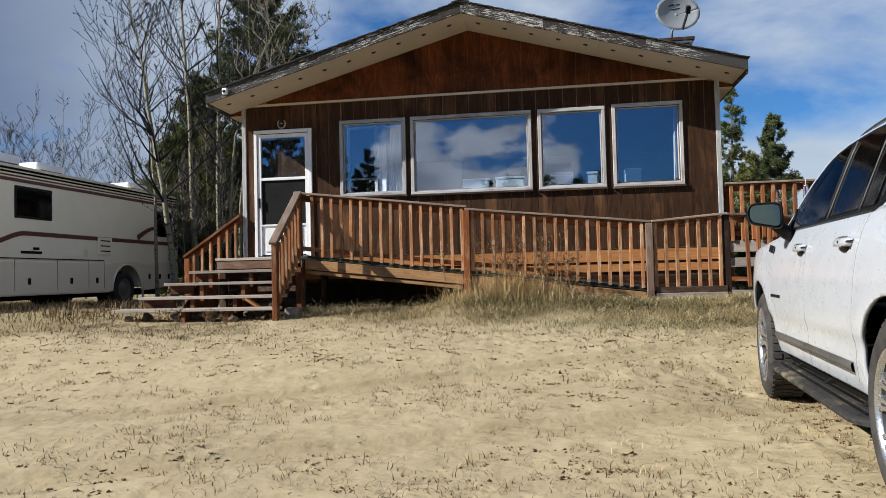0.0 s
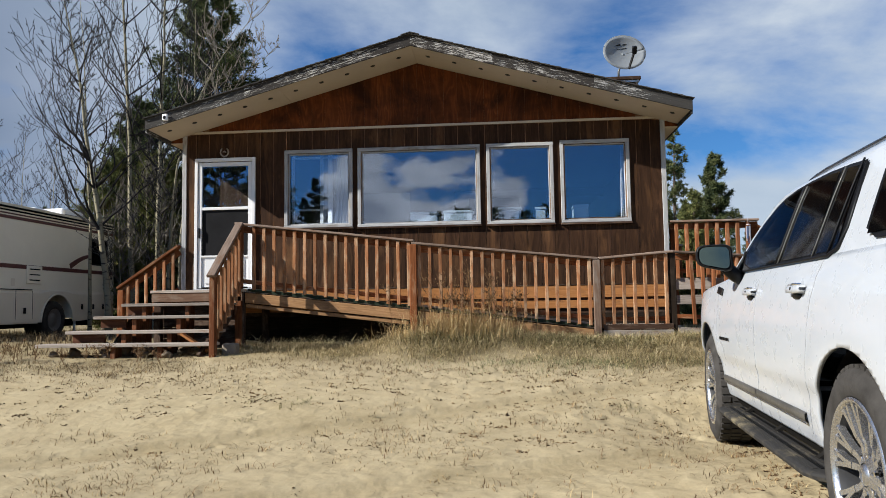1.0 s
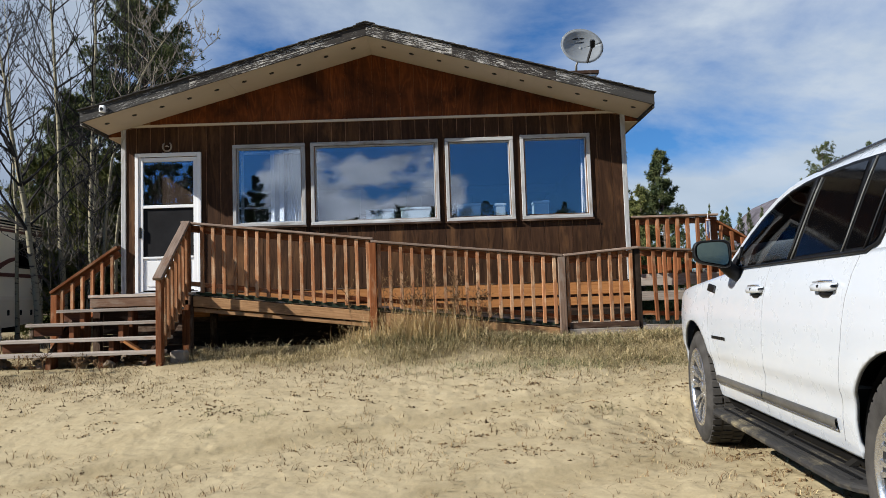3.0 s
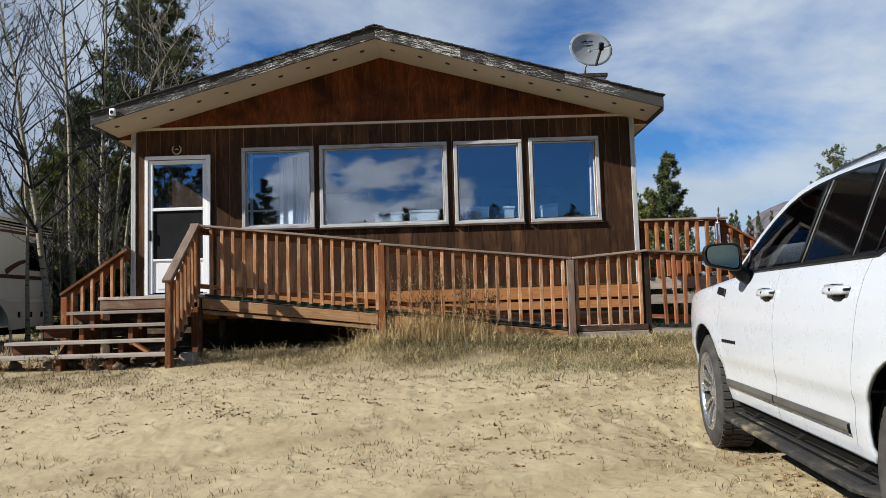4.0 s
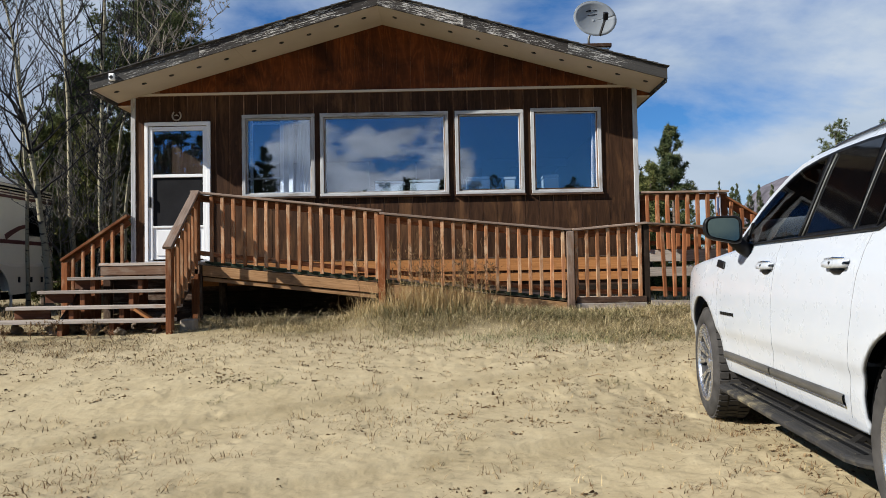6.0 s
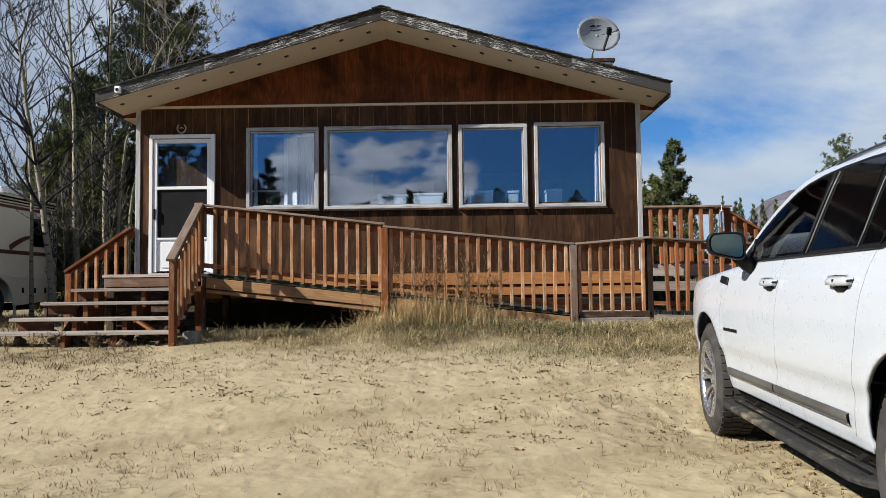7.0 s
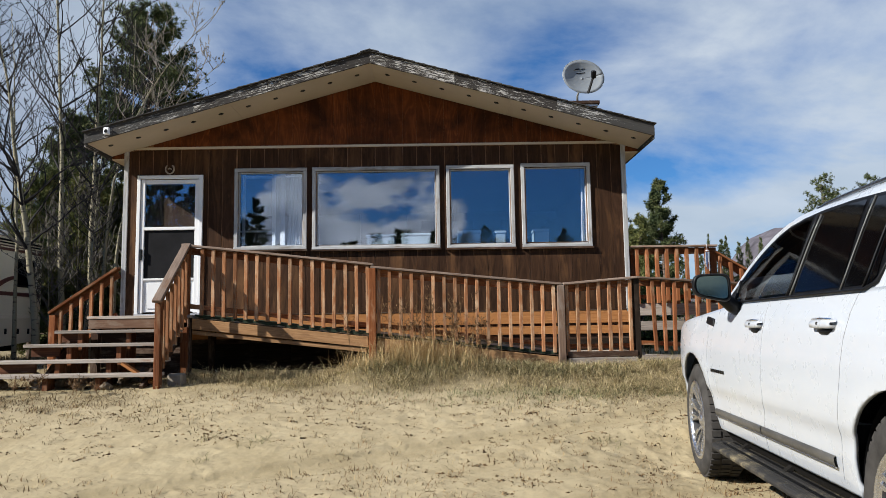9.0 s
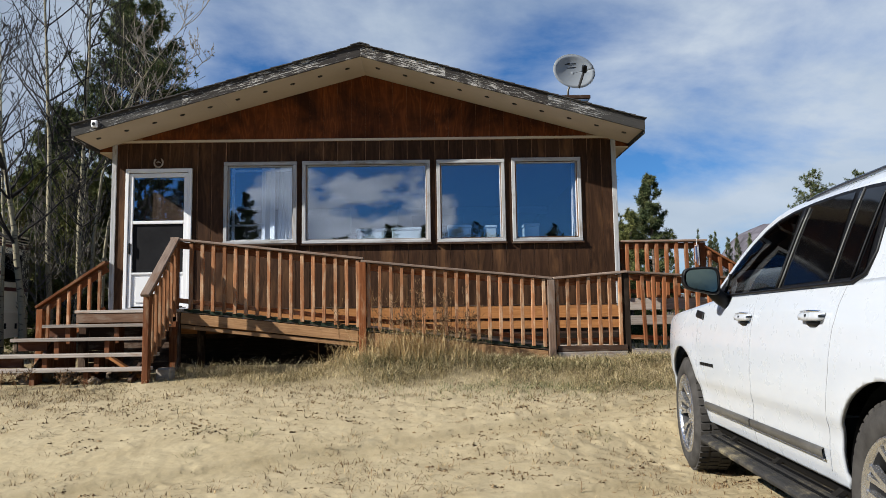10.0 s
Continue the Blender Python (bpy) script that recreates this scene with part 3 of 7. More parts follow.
# ---- ground ----
RISE = [(-60, -1.2), (-14, -0.45), (-11, -0.30), (-8, -0.06), (-6, 0.05), (-5, 0.14), (-4.2, 0.28), (-3.3, 0.44),
        (-2.4, 0.56), (-1.5, 0.64), (0, 0.66), (4, 0.58), (10, 0.50), (40, 0.4), (120, 0.3)]


def ground_z(x, y):
    z = curve_at(RISE, y)
    k = step(5.4, 6.5, x) * step(-4.0, -4.9, y) * step(-10.5, -8.5, y)
    z = lerp(z, 0.06, k)
    z -= 0.07 * step(1.0, 1.6, x) * step(4.4, 3.2, x) * step(-1.35, -0.9, y) * step(6, 2, y)
    z += (0.14 - 0.10 * step(4.6, 6.0, x)) * step(3.0, 3.8, x) * step(-2.7, -1.6, y) * step(2, 0, y)
    return z


TRACKS = (-5.03, -6.75)


def surface_z(x, y):
    """The ground with its hummocks and trodden hollows."""
    near = step(60, 20, abs(x - 3) + abs(y + 4))
    z = ground_z(x, y) + near * 0.030 * noise.noise((x * 0.55, y * 0.7, 0.3))
    z += near * 0.006 * noise.noise((x * 1.7, y * 1.9, 4.3))
    f = step(22, 12, abs(x - 4) + abs(y + 5)) * step(-1.0, -3.0, y)
    z += f * 0.004 * noise.noise((x * 4.0, y * 4.0, 9.1)) + 0.0
    h = noise.noise((x * 3.1 + 7, y * 3.1, 2.2))
    z -= f * 0.010 * max(0.0, h - 0.28) / 0.5
    for y0 in TRACKS:                                  # wide flat wheel tracks across the sand
        t = y - y0 - 0.42 * (x - 3.3)
        z -= f * 0.042 * (step(0.22, 0.16, t) * step(-0.26, -0.12, t)) * step(0.0, 2.0, x) * step(7.5, 5.6, x)
    return z


PITS = {}
_r = random.Random(21)
for _ in range(520):
    _x, _y, _s = _r.uniform(-3.5, 8.5), _r.uniform(-9.5, -3.0), _r.uniform(0.03, 0.085)
    for _i in range(-1, 2):
        for _j in range(-1, 2):
            PITS.setdefault((int(_x * 3) + _i, int(_y * 3) + _j), []).append((_x, _y, _s, _r.uniform(0.35, 1.0)))


def trodden_z(x, y):
    """The ground with hoof and boot prints."""
    z = surface_z(x, y)
    k = 0.25 + 0.75 * step(-0.25, 0.25, noise.noise((x * 0.8, y * 1.1, 12.5)))
    k *= 0.45 + 0.55 * step(3.6, 5.4, x)               # the eastern half is more trodden
    for y0 in TRACKS:                                  # smoothed where the wheels rolled
        k *= 1 - 0.9 * math.exp(-((y - y0 - 0.42 * (x - 3.3)) / 0.26) ** 4) * step(0.0, 2.0, x)
    z += k * (0.015 * noise.noise((x * 5.0, y * 6.0, 3.1)) + 0.012 * noise.noise((x * 14.0, y * 14.0, 5.1)))
    for px, py, s, k in PITS.get((int(x * 3), int(y * 3)), ()):
        d2 = ((x - px) ** 2 + (y - py) ** 2 * 1.5) / (s * s)
        if d2 < 4:
            z += k * s * (0.10 * math.exp(-((d2 - 1.3) ** 2) * 3) - 0.22 * math.exp(-d2 * 1.6))
    return z


def spread(lo, hi, fine_lo, fine_hi, fine, growth):
    a = list(np.arange(fine_lo, fine_hi + 1e-6, fine))
    s, v = fine, fine_hi
    while v < hi:
        s *= growth
        v += s
        a.append(min(v, hi))
    s, v = fine, fine_lo
    while v > lo:
        s *= growth
        v -= s
        a.insert(0, max(v, lo))
    return a


GX = spread(-900, 900, -3.0, 8.4, 0.028, 1.10)
GY = spread(-300, 1500, -9.2, -2.6, 0.028, 1.08)
g = Geo()
nx = len(GX)
g.v = [(x, y, trodden_z(x, y) if -10 < y < -2.9 and -4 < x < 9 else surface_z(x, y)) for y in GY for x in GX]
g.f = [[j * nx + i, j * nx + i + 1, (j + 1) * nx + i + 1, (j + 1) * nx + i] for j in range(len(GY) - 1) for i in range(nx - 1)]
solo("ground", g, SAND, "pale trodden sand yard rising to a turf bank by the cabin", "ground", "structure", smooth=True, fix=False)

# ---- house ----
W0, W1 = 0.0, 7.32                # the front wall's ends
SILL_Z, BAND_Z = 1.44, 3.865      # bottom of the siding, the pale band
PEAK_X, SLOPE, SOFFIT_PEAK = 3.665, 0.279, 4.835
DEPTH = 9.6
OPEN = [("door", 0.22, 1.12, 1.44, 3.43), ("w1", 1.66, 2.60, 2.40, 3.49), ("w2", 2.80, 4.54, 2.40, 3.49),
        ("w3", 4.76, 5.63, 2.40, 3.49), ("w4", 5.86, 6.74, 2.40, 3.50)]


def soffit_z(x):
    return SOFFIT_PEAK - SLOPE * abs(x - PEAK_X)


house = thing("house", (3.66, 0, 0.66), "single-storey cabin with brown stained siding and a low gable roof", "house")

# wall cores with their openings
xs = sorted({W0, W1, PEAK_X, *(o[1] for o in OPEN), *(o[2] for o in OPEN)})
wall_front = part("wall", Geo().box(W0, W1, 0.016, 0.15, 0.72, SILL_Z - 0.002), DARKWOOD, house)
for a, b in zip(xs, xs[1:]):
    cuts = [(o[3], o[4]) for o in OPEN if o[1] <= a + 1e-6 and o[2] >= b - 1e-6]
    z = SILL_Z
    for c0, c1 in cuts:
        if c0 > z:
            part("wall_panel", Geo().box(a, b, 0.005, 0.15, z, c0), GROOVE, house)
        z = c1
    top = (soffit_z(a), soffit_z(b))
    g = Geo().hexa([((b if i & 1 else a), (0.15 if i & 2 else 0.005), ((top[1] if i & 1 else top[0]) if i & 4 else z)) for i in range(8)], 2)
    part("wall_panel", g, GROOVE, house)
g = Geo()
g.box(W0, W0 + 0.15, 0.15, DEPTH, 0.70, soffit_z(0.0) - 0.03)
part("wall", g, SIDING, house)
g = Geo()
g.box(W1 - 0.15, W1, 0.15, DEPTH, 0.70, soffit_z(W1) - 0.03)
part("wall", g, SIDING, house)
g = Geo()                                   # back wall with two wide windows
for a, b, z0, z1 in ((0.15, 2.4, 0.7, 3.76), (3.3, 4.4, 0.7, 3.76), (5.3, W1 - 0.15, 0.7, 3.76), (2.4, 3.3, 0.7, 2.3), (2.4, 3.3, 3.3, 3.76),
                     (4.4, 5.3, 0.7, 2.3), (4.4, 5.3, 3.3, 3.76)):
    part("wall_panel", Geo().box(a, b, DEPTH - 0.15, DEPTH, z0, z1), INWALL, house)
g = Geo().box(0.16, W1 - 0.16, 0.16, DEPTH - 0.16, 1.30, 1.42)
part("floor", g, INFLOOR, house)
g = Geo().box(0.16, W1 - 0.16, 0.16, DEPTH - 0.16, 3.62, 3.70)
part("ceiling", g, INWALL, house)
g = Geo().box(0.155, 0.175, 0.16, DEPTH - 0.16, 1.42, 3.62)
part("inner_wall", g, INWALL, house)
g = Geo().box(W1 - 0.175, W1 - 0.155, 0.16, DEPTH - 0.16, 1.42, 3.62)
part("inner_wall", g, INWALL, house)
for a, b, z0, z1 in ((0.18, 2.9, 1.42, 3.62), (3.9, 7.1, 1.42, 2.35), (3.9, 7.1, 3.45, 3.62), (3.9, 4.2, 2.35, 3.45), (5.3, 5.9, 2.35, 3.45)):
    part("partition", Geo().box(a, b, 5.0, 5.08, z0, z1), INWALL, house)

# siding boards, proud of the core, with open grooves between them
PITCH = 0.2033


def boards(z_lo, z_hi, mat, name, openings, parent, gap):
    n = int(round((W1 - W0) / PITCH))
    for i in range(n):
        a, b = W0 + i * PITCH + gap, W0 + (i + 1) * PITCH - gap
        cells = sorted({a, b, *(v for o in openings for v in (o[1] - 0.02, o[2] + 0.02) if a < v < b)})
        for c, d in zip(cells, cells[1:]):
            if d - c < 0.012:
                continue
            mid = (c + d) / 2
            z = z_lo
            for o in sorted((o for o in openings if o[1] - 0.02 < mid < o[2] + 0.02), key=lambda o: o[3]):
                if o[3] - z > 0.03:
                    part(name, Geo().box(c, d, 0.0, 0.016, z, o[3]), mat, parent)
                z = o[4]
            t0 = min(z_hi, soffit_z(c)) - 0.004
            t1 = min(z_hi, soffit_z(d)) - 0.004
            if min(t0, t1) - z > 0.01:
                part(name, Geo().hexa([((d if k & 1 else c), (0.016 if k & 2 else 0.0), ((t1 if k & 1 else t0) if k & 4 else z)) for k in range(8)], 2), mat, parent)


boards(1.42, BAND_Z - 0.02, SIDING, "siding_board", OPEN, wall_front, 0.0045)
boards(BAND_Z + 0.02, 9.0, GABLE, "gable_board", [], wall_front, 0.0012)

# skirting of newer planks under the siding; the lowest is near black for shade
for k, (z0, z1, m) in enumerate(((1.222, 1.405, LUMBER), (1.070, 1.185, LUMBER), (0.62, 1.00, SHADEWOOD))):
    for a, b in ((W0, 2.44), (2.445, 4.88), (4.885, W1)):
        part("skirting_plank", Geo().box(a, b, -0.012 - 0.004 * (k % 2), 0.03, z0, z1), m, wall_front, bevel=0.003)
part("drip_strip", Geo().box(W0, W1, -0.02, 0.012, 1.406, 1.419), DARKWOOD, house)

# band and corner trim
part("trim_band", Geo().box(W0 + 0.06, W1 - 0.06, -0.018, 0.0, BAND_Z - 0.018, BAND_Z + 0.018), SOFFIT, house, bevel=0.003)
for x in (W0 - 0.012, W1 - 0.055):
    part("corner_trim", Geo().box(x, x + 0.067, -0.02, 0.05, 0.70 if x < 1 else 1.38, 3.885), TRIM, house, bevel=0.004)

# roof: two slopes of decking with shingle courses, fascia, soffits
OVER, EAVE = 0.82, 0.225
TOP = 0.15
xe0, xe1 = W0 - EAVE, W1 + EAVE
for side in (-1, 1):
    xe = xe0 if side < 0 else xe1
    g = Geo()
    g.hexa([(lerp(PEAK_X, xe, i & 1), (DEPTH + 0.5 if i & 2 else -OVER + 0.03), soffit_z(lerp(PEAK_X, xe, i & 1)) + (TOP - 0.01 if i & 4 else 0.02)) for i in range(8)], 1)
    roof = part("roof", g, DARKWOOD, house)
    # shingle courses
    n = 26
    for i in range(n):
        t0, t1 = i / n, min(1.0, (i + 1.35) / n)
        a, b = lerp(xe, PEAK_X, t0), lerp(xe, PEAK_X, t1)
        a -= -side * 0.0
        z0, z1 = soffit_z(a) + TOP + 0.008, soffit_z(b) + TOP + 0.002
        x_out = a + side * 0.02
        g = Geo()
        y0 = -OVER - 0.025 - random.random() * 0.012
        g.hexa([((b if k & 1 else x_out), (DEPTH + 0.52 if k & 2 else y0), ((z1 if k & 1 else z0) + (0.004 if k & 4 else -0.006))) for k in range(8)], 1)
        part("shingle_course", g, SHINGLE, roof)
    # front fascia, in lengths
    cut = [0.0, 0.36, 0.62, 1.0] if side < 0 else [0.0, 0.3, 0.66, 1.0]
    for t0, t1 in zip(cut, cut[1:]):
        a, b = lerp(PEAK_X, xe, t0), lerp(PEAK_X, xe, t1) - side * 0.003
        g = Geo()
        g.hexa([((b if k & 1 else a), (-OVER + 0.025 if k & 2 else -OVER), soffit_z(b if k & 1 else a) + (TOP if k & 4 else -0.012)) for k in range(8)], 0)
        part("fascia_board", g, FASCIA_BARE if t1 > 0.9 else FASCIA, house, bevel=0.003)
    # sloped soffit under the gable end
    cut = [0.0, 0.5, 1.0]
    for t0, t1 in zip(cut, cut[1:]):
        a, b = lerp(PEAK_X, xe, t0), lerp(PEAK_X, xe, t1) - side * 0.003
        g = Geo()
        g.hexa([((b if k & 1 else a), (-0.002 if k & 2 else -OVER + 0.026), soffit_z(b if k & 1 else a) + (0.012 if k & 4 else 0.0)) for k in range(8)], 0)
        panel = part("soffit_panel", g, SOFFIT, house)
        for k in range(1, 11):
            x = PEAK_X + side * (k * 0.385 - 0.17)
            if min(a, b) < x < max(a, b):
                m = Matrix.Translation((x, -0.46, soffit_z(x) - 0.002)) @ Matrix.Rotation(side * math.atan(SLOPE), 4, "Y")
                part("soffit_vent", Geo().lathe([(0.0, -0.004), (0.030, -0.004), (0.036, 0.0), (0.036, 0.002)], m, 16), BLACK, panel)
    # boxed side eave and its fascia
    ze = soffit_z(xe)
    x_in = W0 if side < 0 else W1
    g = Geo().box(min(x_in, xe - side * 0.02), max(x_in, xe - side * 0.02), 0.0, DEPTH + 0.4, ze - 0.045, ze - 0.03)
    part("eave_soffit", g, SOFFIT, house)
    g = Geo().box(min(xe, xe - side * 0.024), max(xe, xe - side * 0.024), -OVER + 0.026, DEPTH + 0.45, ze - 0.05, ze + TOP)
    part("eave_fascia", g, FASCIA_BARE, house, bevel=0.003)
    g = Geo()
    q = [(x_in, ze - 0.03), (xe - side * 0.024, ze - 0.03), (xe - side * 0.024, ze - 0.001), (x_in, soffit_z(x_in) - 0.001)]
    g.face([(x, -0.001, z) for x, z in q])
    g.face([(x, 0.02, z) for x, z in reversed(q)])
    part("eave_return", g, GABLE, house)
g = Geo()
for s in (-1, 1):
    g.hexa([(PEAK_X + (s * 0.13 if k & 1 else 0), (DEPTH + 0.5 if k & 2 else -OVER - 0.04), SOFFIT_PEAK + TOP + 0.016 - (0.036 if k & 1 else 0) + (0.012 if k & 4 else 0)) for k in range(8)], 1)
part("ridge_cap", g, SHINGLE, house)

# the small white lamp box under the eave end
g = Geo().box(0.06, 0.135, -OVER - 0.055, -OVER, 3.86, 3.955)
lamp = part("eave_lamp", g, PLASTICW, house, "small white lamp box on the fascia", bevel=0.012, segments=2)
part("lens", Geo().lathe([(0, 0), (0.022, 0), (0.025, 0.006)], pose(0.098, -OVER - 0.056, 3.90, 90, 0, 0), 14), BLACK, lamp)


# ---- windows and door ----
def frame_ring(x0, x1, z0, z1, w, y0, y1):
    """Four boards round an opening, as separate bars."""
    a = Geo()
    a.box(x0, x1, y0, y1, z1 - w, z1)
    b = Geo()
    b.box(x0, x1, y0 - 0.012, y1, z0, z0 + w * 0.8)
    c = Geo()
    c.box(x0, x0 + w, y0 + 0.002, y1, z0 + w * 0.8, z1 - w)
    d = Geo()
    d.box(x1 - w, x1, y0 + 0.002, y1, z0 + w * 0.8, z1 - w)
    return a, b, c, d


def window(x0, x1, z0, z1, slider=False):
    win = part("window", Geo().box(x0 + 0.05, x1 - 0.05, 0.05, 0.149, z0 + 0.05, z0 + 0.075), TRIM, house, "chalky white framed window")
    for k, gg in enumerate(frame_ring(x0, x1, z0, z1, 0.052, -0.035, 0.0)):
        part(("head_casing", "sill_casing", "side_casing", "side_casing")[k], gg, TRIM, win, bevel=0.005)
    for k, gg in enumerate(frame_ring(x0 + 0.054, x1 - 0.054, z0 + 0.044, z1 - 0.054, 0.020, 0.004, 0.05)):
        part("sash_bar", gg, TRIM, win, bevel=0.003)
    part("drip_sill", Geo().box(x0 - 0.01, x1 + 0.015, -0.058, -0.004, z0 - 0.028, z0 - 0.003), DARKWOOD, win, bevel=0.003)
    p = part("pane", Geo().box(x0 + 0.070, x1 - 0.070, 0.028, 0.034, z0 + 0.057, z1 - 0.070), PANE, win, "reflecting window glass")
    p.visible_shadow = False
    if slider:
        m = x0 + 0.56
        for a, b in ((m - 0.025, m + 0.025), (m + 0.10, m + 0.165)):
            part("sliding_stile", Geo().box(a, b, 0.045, 0.075, z0 + 0.07, z1 - 0.08), PLASTICW, win, bevel=0.004)
        part("sliding_rail", Geo().box(x0 + 0.07, m, 0.045, 0.075, z0 + 0.27, z0 + 0.295), PLASTICW, win, bevel=0.003)
        part("sliding_stile", Geo().box(x0 + 0.10, x0 + 0.14, 0.045, 0.075, z0 + 0.07, z1 - 0.08), PLASTICW, win, bevel=0.004)
        part("sliding_rail", Geo().box(x0 + 0.14, x1 - 0.08, 0.045, 0.075, z1 - 0.13, z1 - 0.10), PLASTICW, win, bevel=0.003)
    return win


window(1.607, 2.662, 2.343, 3.545, True)
window(2.74, 4.60, 2.335, 3.545)
window(4.695, 5.69, 2.33, 3.545)
window(5.79, 6.805, 2.325, 3.56)

door = part("door", Geo().box(0.30, 1.04, 0.0, 0.035, 1.47, 1.93), WHITE, house, "white storm door with two dark panes", bevel=0.006)
for a, b, z0, z1 in ((0.195, 0.245, 1.44, 3.46), (1.095, 1.15, 1.44, 3.46), (0.245, 1.095, 3.405, 3.46)):
    part("door_casing", Geo().box(a, b, -0.04, 0.0, z0, z1), WHITE, door, bevel=0.005)
for a, b, z0, z1 in ((0.25, 0.305, 1.455, 3.395), (1.035, 1.09, 1.455, 3.395), (0.305, 1.035, 3.335, 3.395), (0.305, 1.035, 2.655, 2.70),
                     (0.305, 1.035, 1.925, 1.955)):
    part("door_stile", Geo().box(a, b, -0.022, 0.02, z0, z1), WHITE, door, bevel=0.004)
part("kick_panel", Geo().box(0.36, 0.98, -0.012, 0.0, 1.52, 1.90), WHITE, door, bevel=0.01)
p = part("pane", Geo().box(0.305, 1.035, 0.002, 0.008, 2.70, 3.335), PANE, door)
p.visible_shadow = False
part("screen", Geo().box(0.305, 1.035, 0.006, 0.010, 1.955, 2.655), SCREEN, door)
part("inner_door", Geo().box(0.245, 1.095, 0.09, 0.13, 1.44, 3.40), DARKWOOD, door)
g = Geo().box(0.262, 0.288, -0.05, -0.022, 2.22, 2.38)
part("door_handle", g, BLACK, door, bevel=0.008)
part("threshold", Geo().box(0.20, 1.14, -0.06, 0.0, 1.405, 1.445), ALU, door, bevel=0.004)

# sheer curtains behind the first and the last window


def curtain(xa, xb, top, bottom, lean):
    rows = []
    for j in range(9):
        t = j / 8
        row = []
        for i in range(41):
            s = i / 40
            x = lerp(xa, xb, s) + lean * t * (1 - s)
            row.append((x, 0.125 + 0.018 * math.sin(s * 34 + 2 * t) + 0.012 * math.sin(s * 77), lerp(top, bottom, t)))
        rows.append(row)
    c = solo("curtain", Geo().grid(rows), CLOTH, "white sheer curtain hanging behind the glass", "curtain", group="curtains", smooth=True)
    md = c.modifiers.new("thick", "SOLIDIFY")
    md.thickness = 0.004
    return c


curtain(2.18, 2.27, 3.50, 2.30, 0.0)
curtain(2.40, 2.64, 3.50, 2.30, -0.06)
curtain(6.70, 6.745, 3.50, 2.30, -0.02)
solo("curtain_rod", Geo().tube([(1.7, 0.22, 3.52), (2.66, 0.22, 3.52)], 0.01, 8), PLASTICW, "thin white curtain rod over the window", "curtain rod")

# a counter under the windows with pale boxes on it
counter = thing("counter", (4.6, 0.5, 1.42), "dark wooden counter standing inside along the windows", "counter")
part("worktop", Geo().box(2.75, 6.80, 0.24, 0.78, 2.27, 2.31), INFLOOR, counter, bevel=0.004)
part("front", Geo().box(2.80, 6.75, 0.28, 0.74, 1.42, 2.268), DARKWOOD, counter)
PALEBOX = plain("pale_blue_plastic", (0.24, 0.31, 0.37), 0.5, spread=0.06)
for x0, x1, h in ((3.50, 3.92, 0.27), (4.02, 4.46, 0.28), (4.86, 5.20, 0.31), (5.42, 5.58, 0.30), (6.00, 6.22, 0.32)):
    bx = thing("storage_box", ((x0 + x1) / 2, 0.42, 2.31), "pale bluish plastic box standing on the counter", "box", "boxes on the counter")
    part("tub", Geo().box(x0, x1, 0.28, 0.58, 2.312, 2.312 + h * 0.86), PALEBOX, bx, bevel=0.012)
    part("lid", Geo().box(x0 - 0.01, x1 + 0.01, 0.27, 0.59, 2.313 + h * 0.86, 2.312 + h), PALEBOX, bx, bevel=0.008)

# horseshoe over the door
pts = []
for k in range(17):
    a = radians(125 + k * (290 / 16))
    pts.append((0.655 + 0.062 * math.cos(a) * 1.0, -0.012, 3.555 + 0.068 * math.sin(a)))
hs = thing("horseshoe", (0.655, 0, 3.5), "old grey iron horseshoe nailed over the door", "horseshoe")
part("shoe", Geo().tube(pts, [0.008] + [0.012] * 15 + [0.008], 6), IRON, hs, smooth=True)
g = Geo()
g.tube([(0.625, -0.012, 3.555), (0.655, -0.018, 3.565), (0.685, -0.012, 3.552)], [0.006, 0.013, 0.006], 6)
part("ornament", g, IRON, hs)

# chimney chase and dish
ch = thing("chimney", (6.92, 0.9, 4.0), "squat weathered chimney chase with a flat cap", "chimney")
part("chase", Geo().box(6.68, 7.08, 0.75, 1.25, 3.95, 4.66), DARKWOOD, ch, bevel=0.006)
part("cap", Geo().box(6.60, 7.15, 0.68, 1.32, 4.66, 4.715), DARKWOOD, ch, bevel=0.006)
part("flashing", Geo().box(6.64, 7.12, 0.71, 1.29, 4.63, 4.66), ALU, ch)

dish = thing("satellite_dish", (6.78, 0.85, 4.7), "grey-white satellite dish on a bent mast above the roof", "satellite dish")
dm = Matrix.Translation((6.93, 0.80, 5.145)) @ Matrix.Rotation(radians(12), 4, "Z") @ Matrix.Rotation(radians(90 - 13), 4, "X") @ Matrix.Rotation(radians(10), 4, "Z")
rows = []
for i in range(9):
    r = i / 8
    rows.append([dm @ Vector((0.352 * r * math.cos(a), 0.30 * r * math.sin(a), -0.075 * (1 - r * r)))
                 for a in (2 * math.pi * k / 40 for k in range(41))])
bowl = part("reflector", Geo().grid(rows), DISH, dish, smooth=True)
md = bowl.modifiers.new("thick", "SOLIDIFY")
md.thickness = 0.008
rim = [dm @ Vector((0.355 * math.cos(a), 0.303 * math.sin(a), 0.0)) for a in (2 * math.pi * k / 40 for k in range(41))]
part("rim", Geo().tube(rim, 0.007, 6, False), DISH, dish, smooth=True)
part("mast", Geo().tube([(6.845, 0.95, 4.71), (6.85, 0.95, 4.88), (6.88, 0.95, 4.95), (6.95, 0.93, 5.10)], 0.018, 8), GREYTRIM, dish, smooth=True)
tip = dm @ Vector((0.075, -0.10, 0.17))
low = dm @ Vector((-0.02, -0.31, 0.0))
part("feed_arm", Geo().beam(low, tip, 0.025, 0.03), BLACK, dish, "dark feed arm")
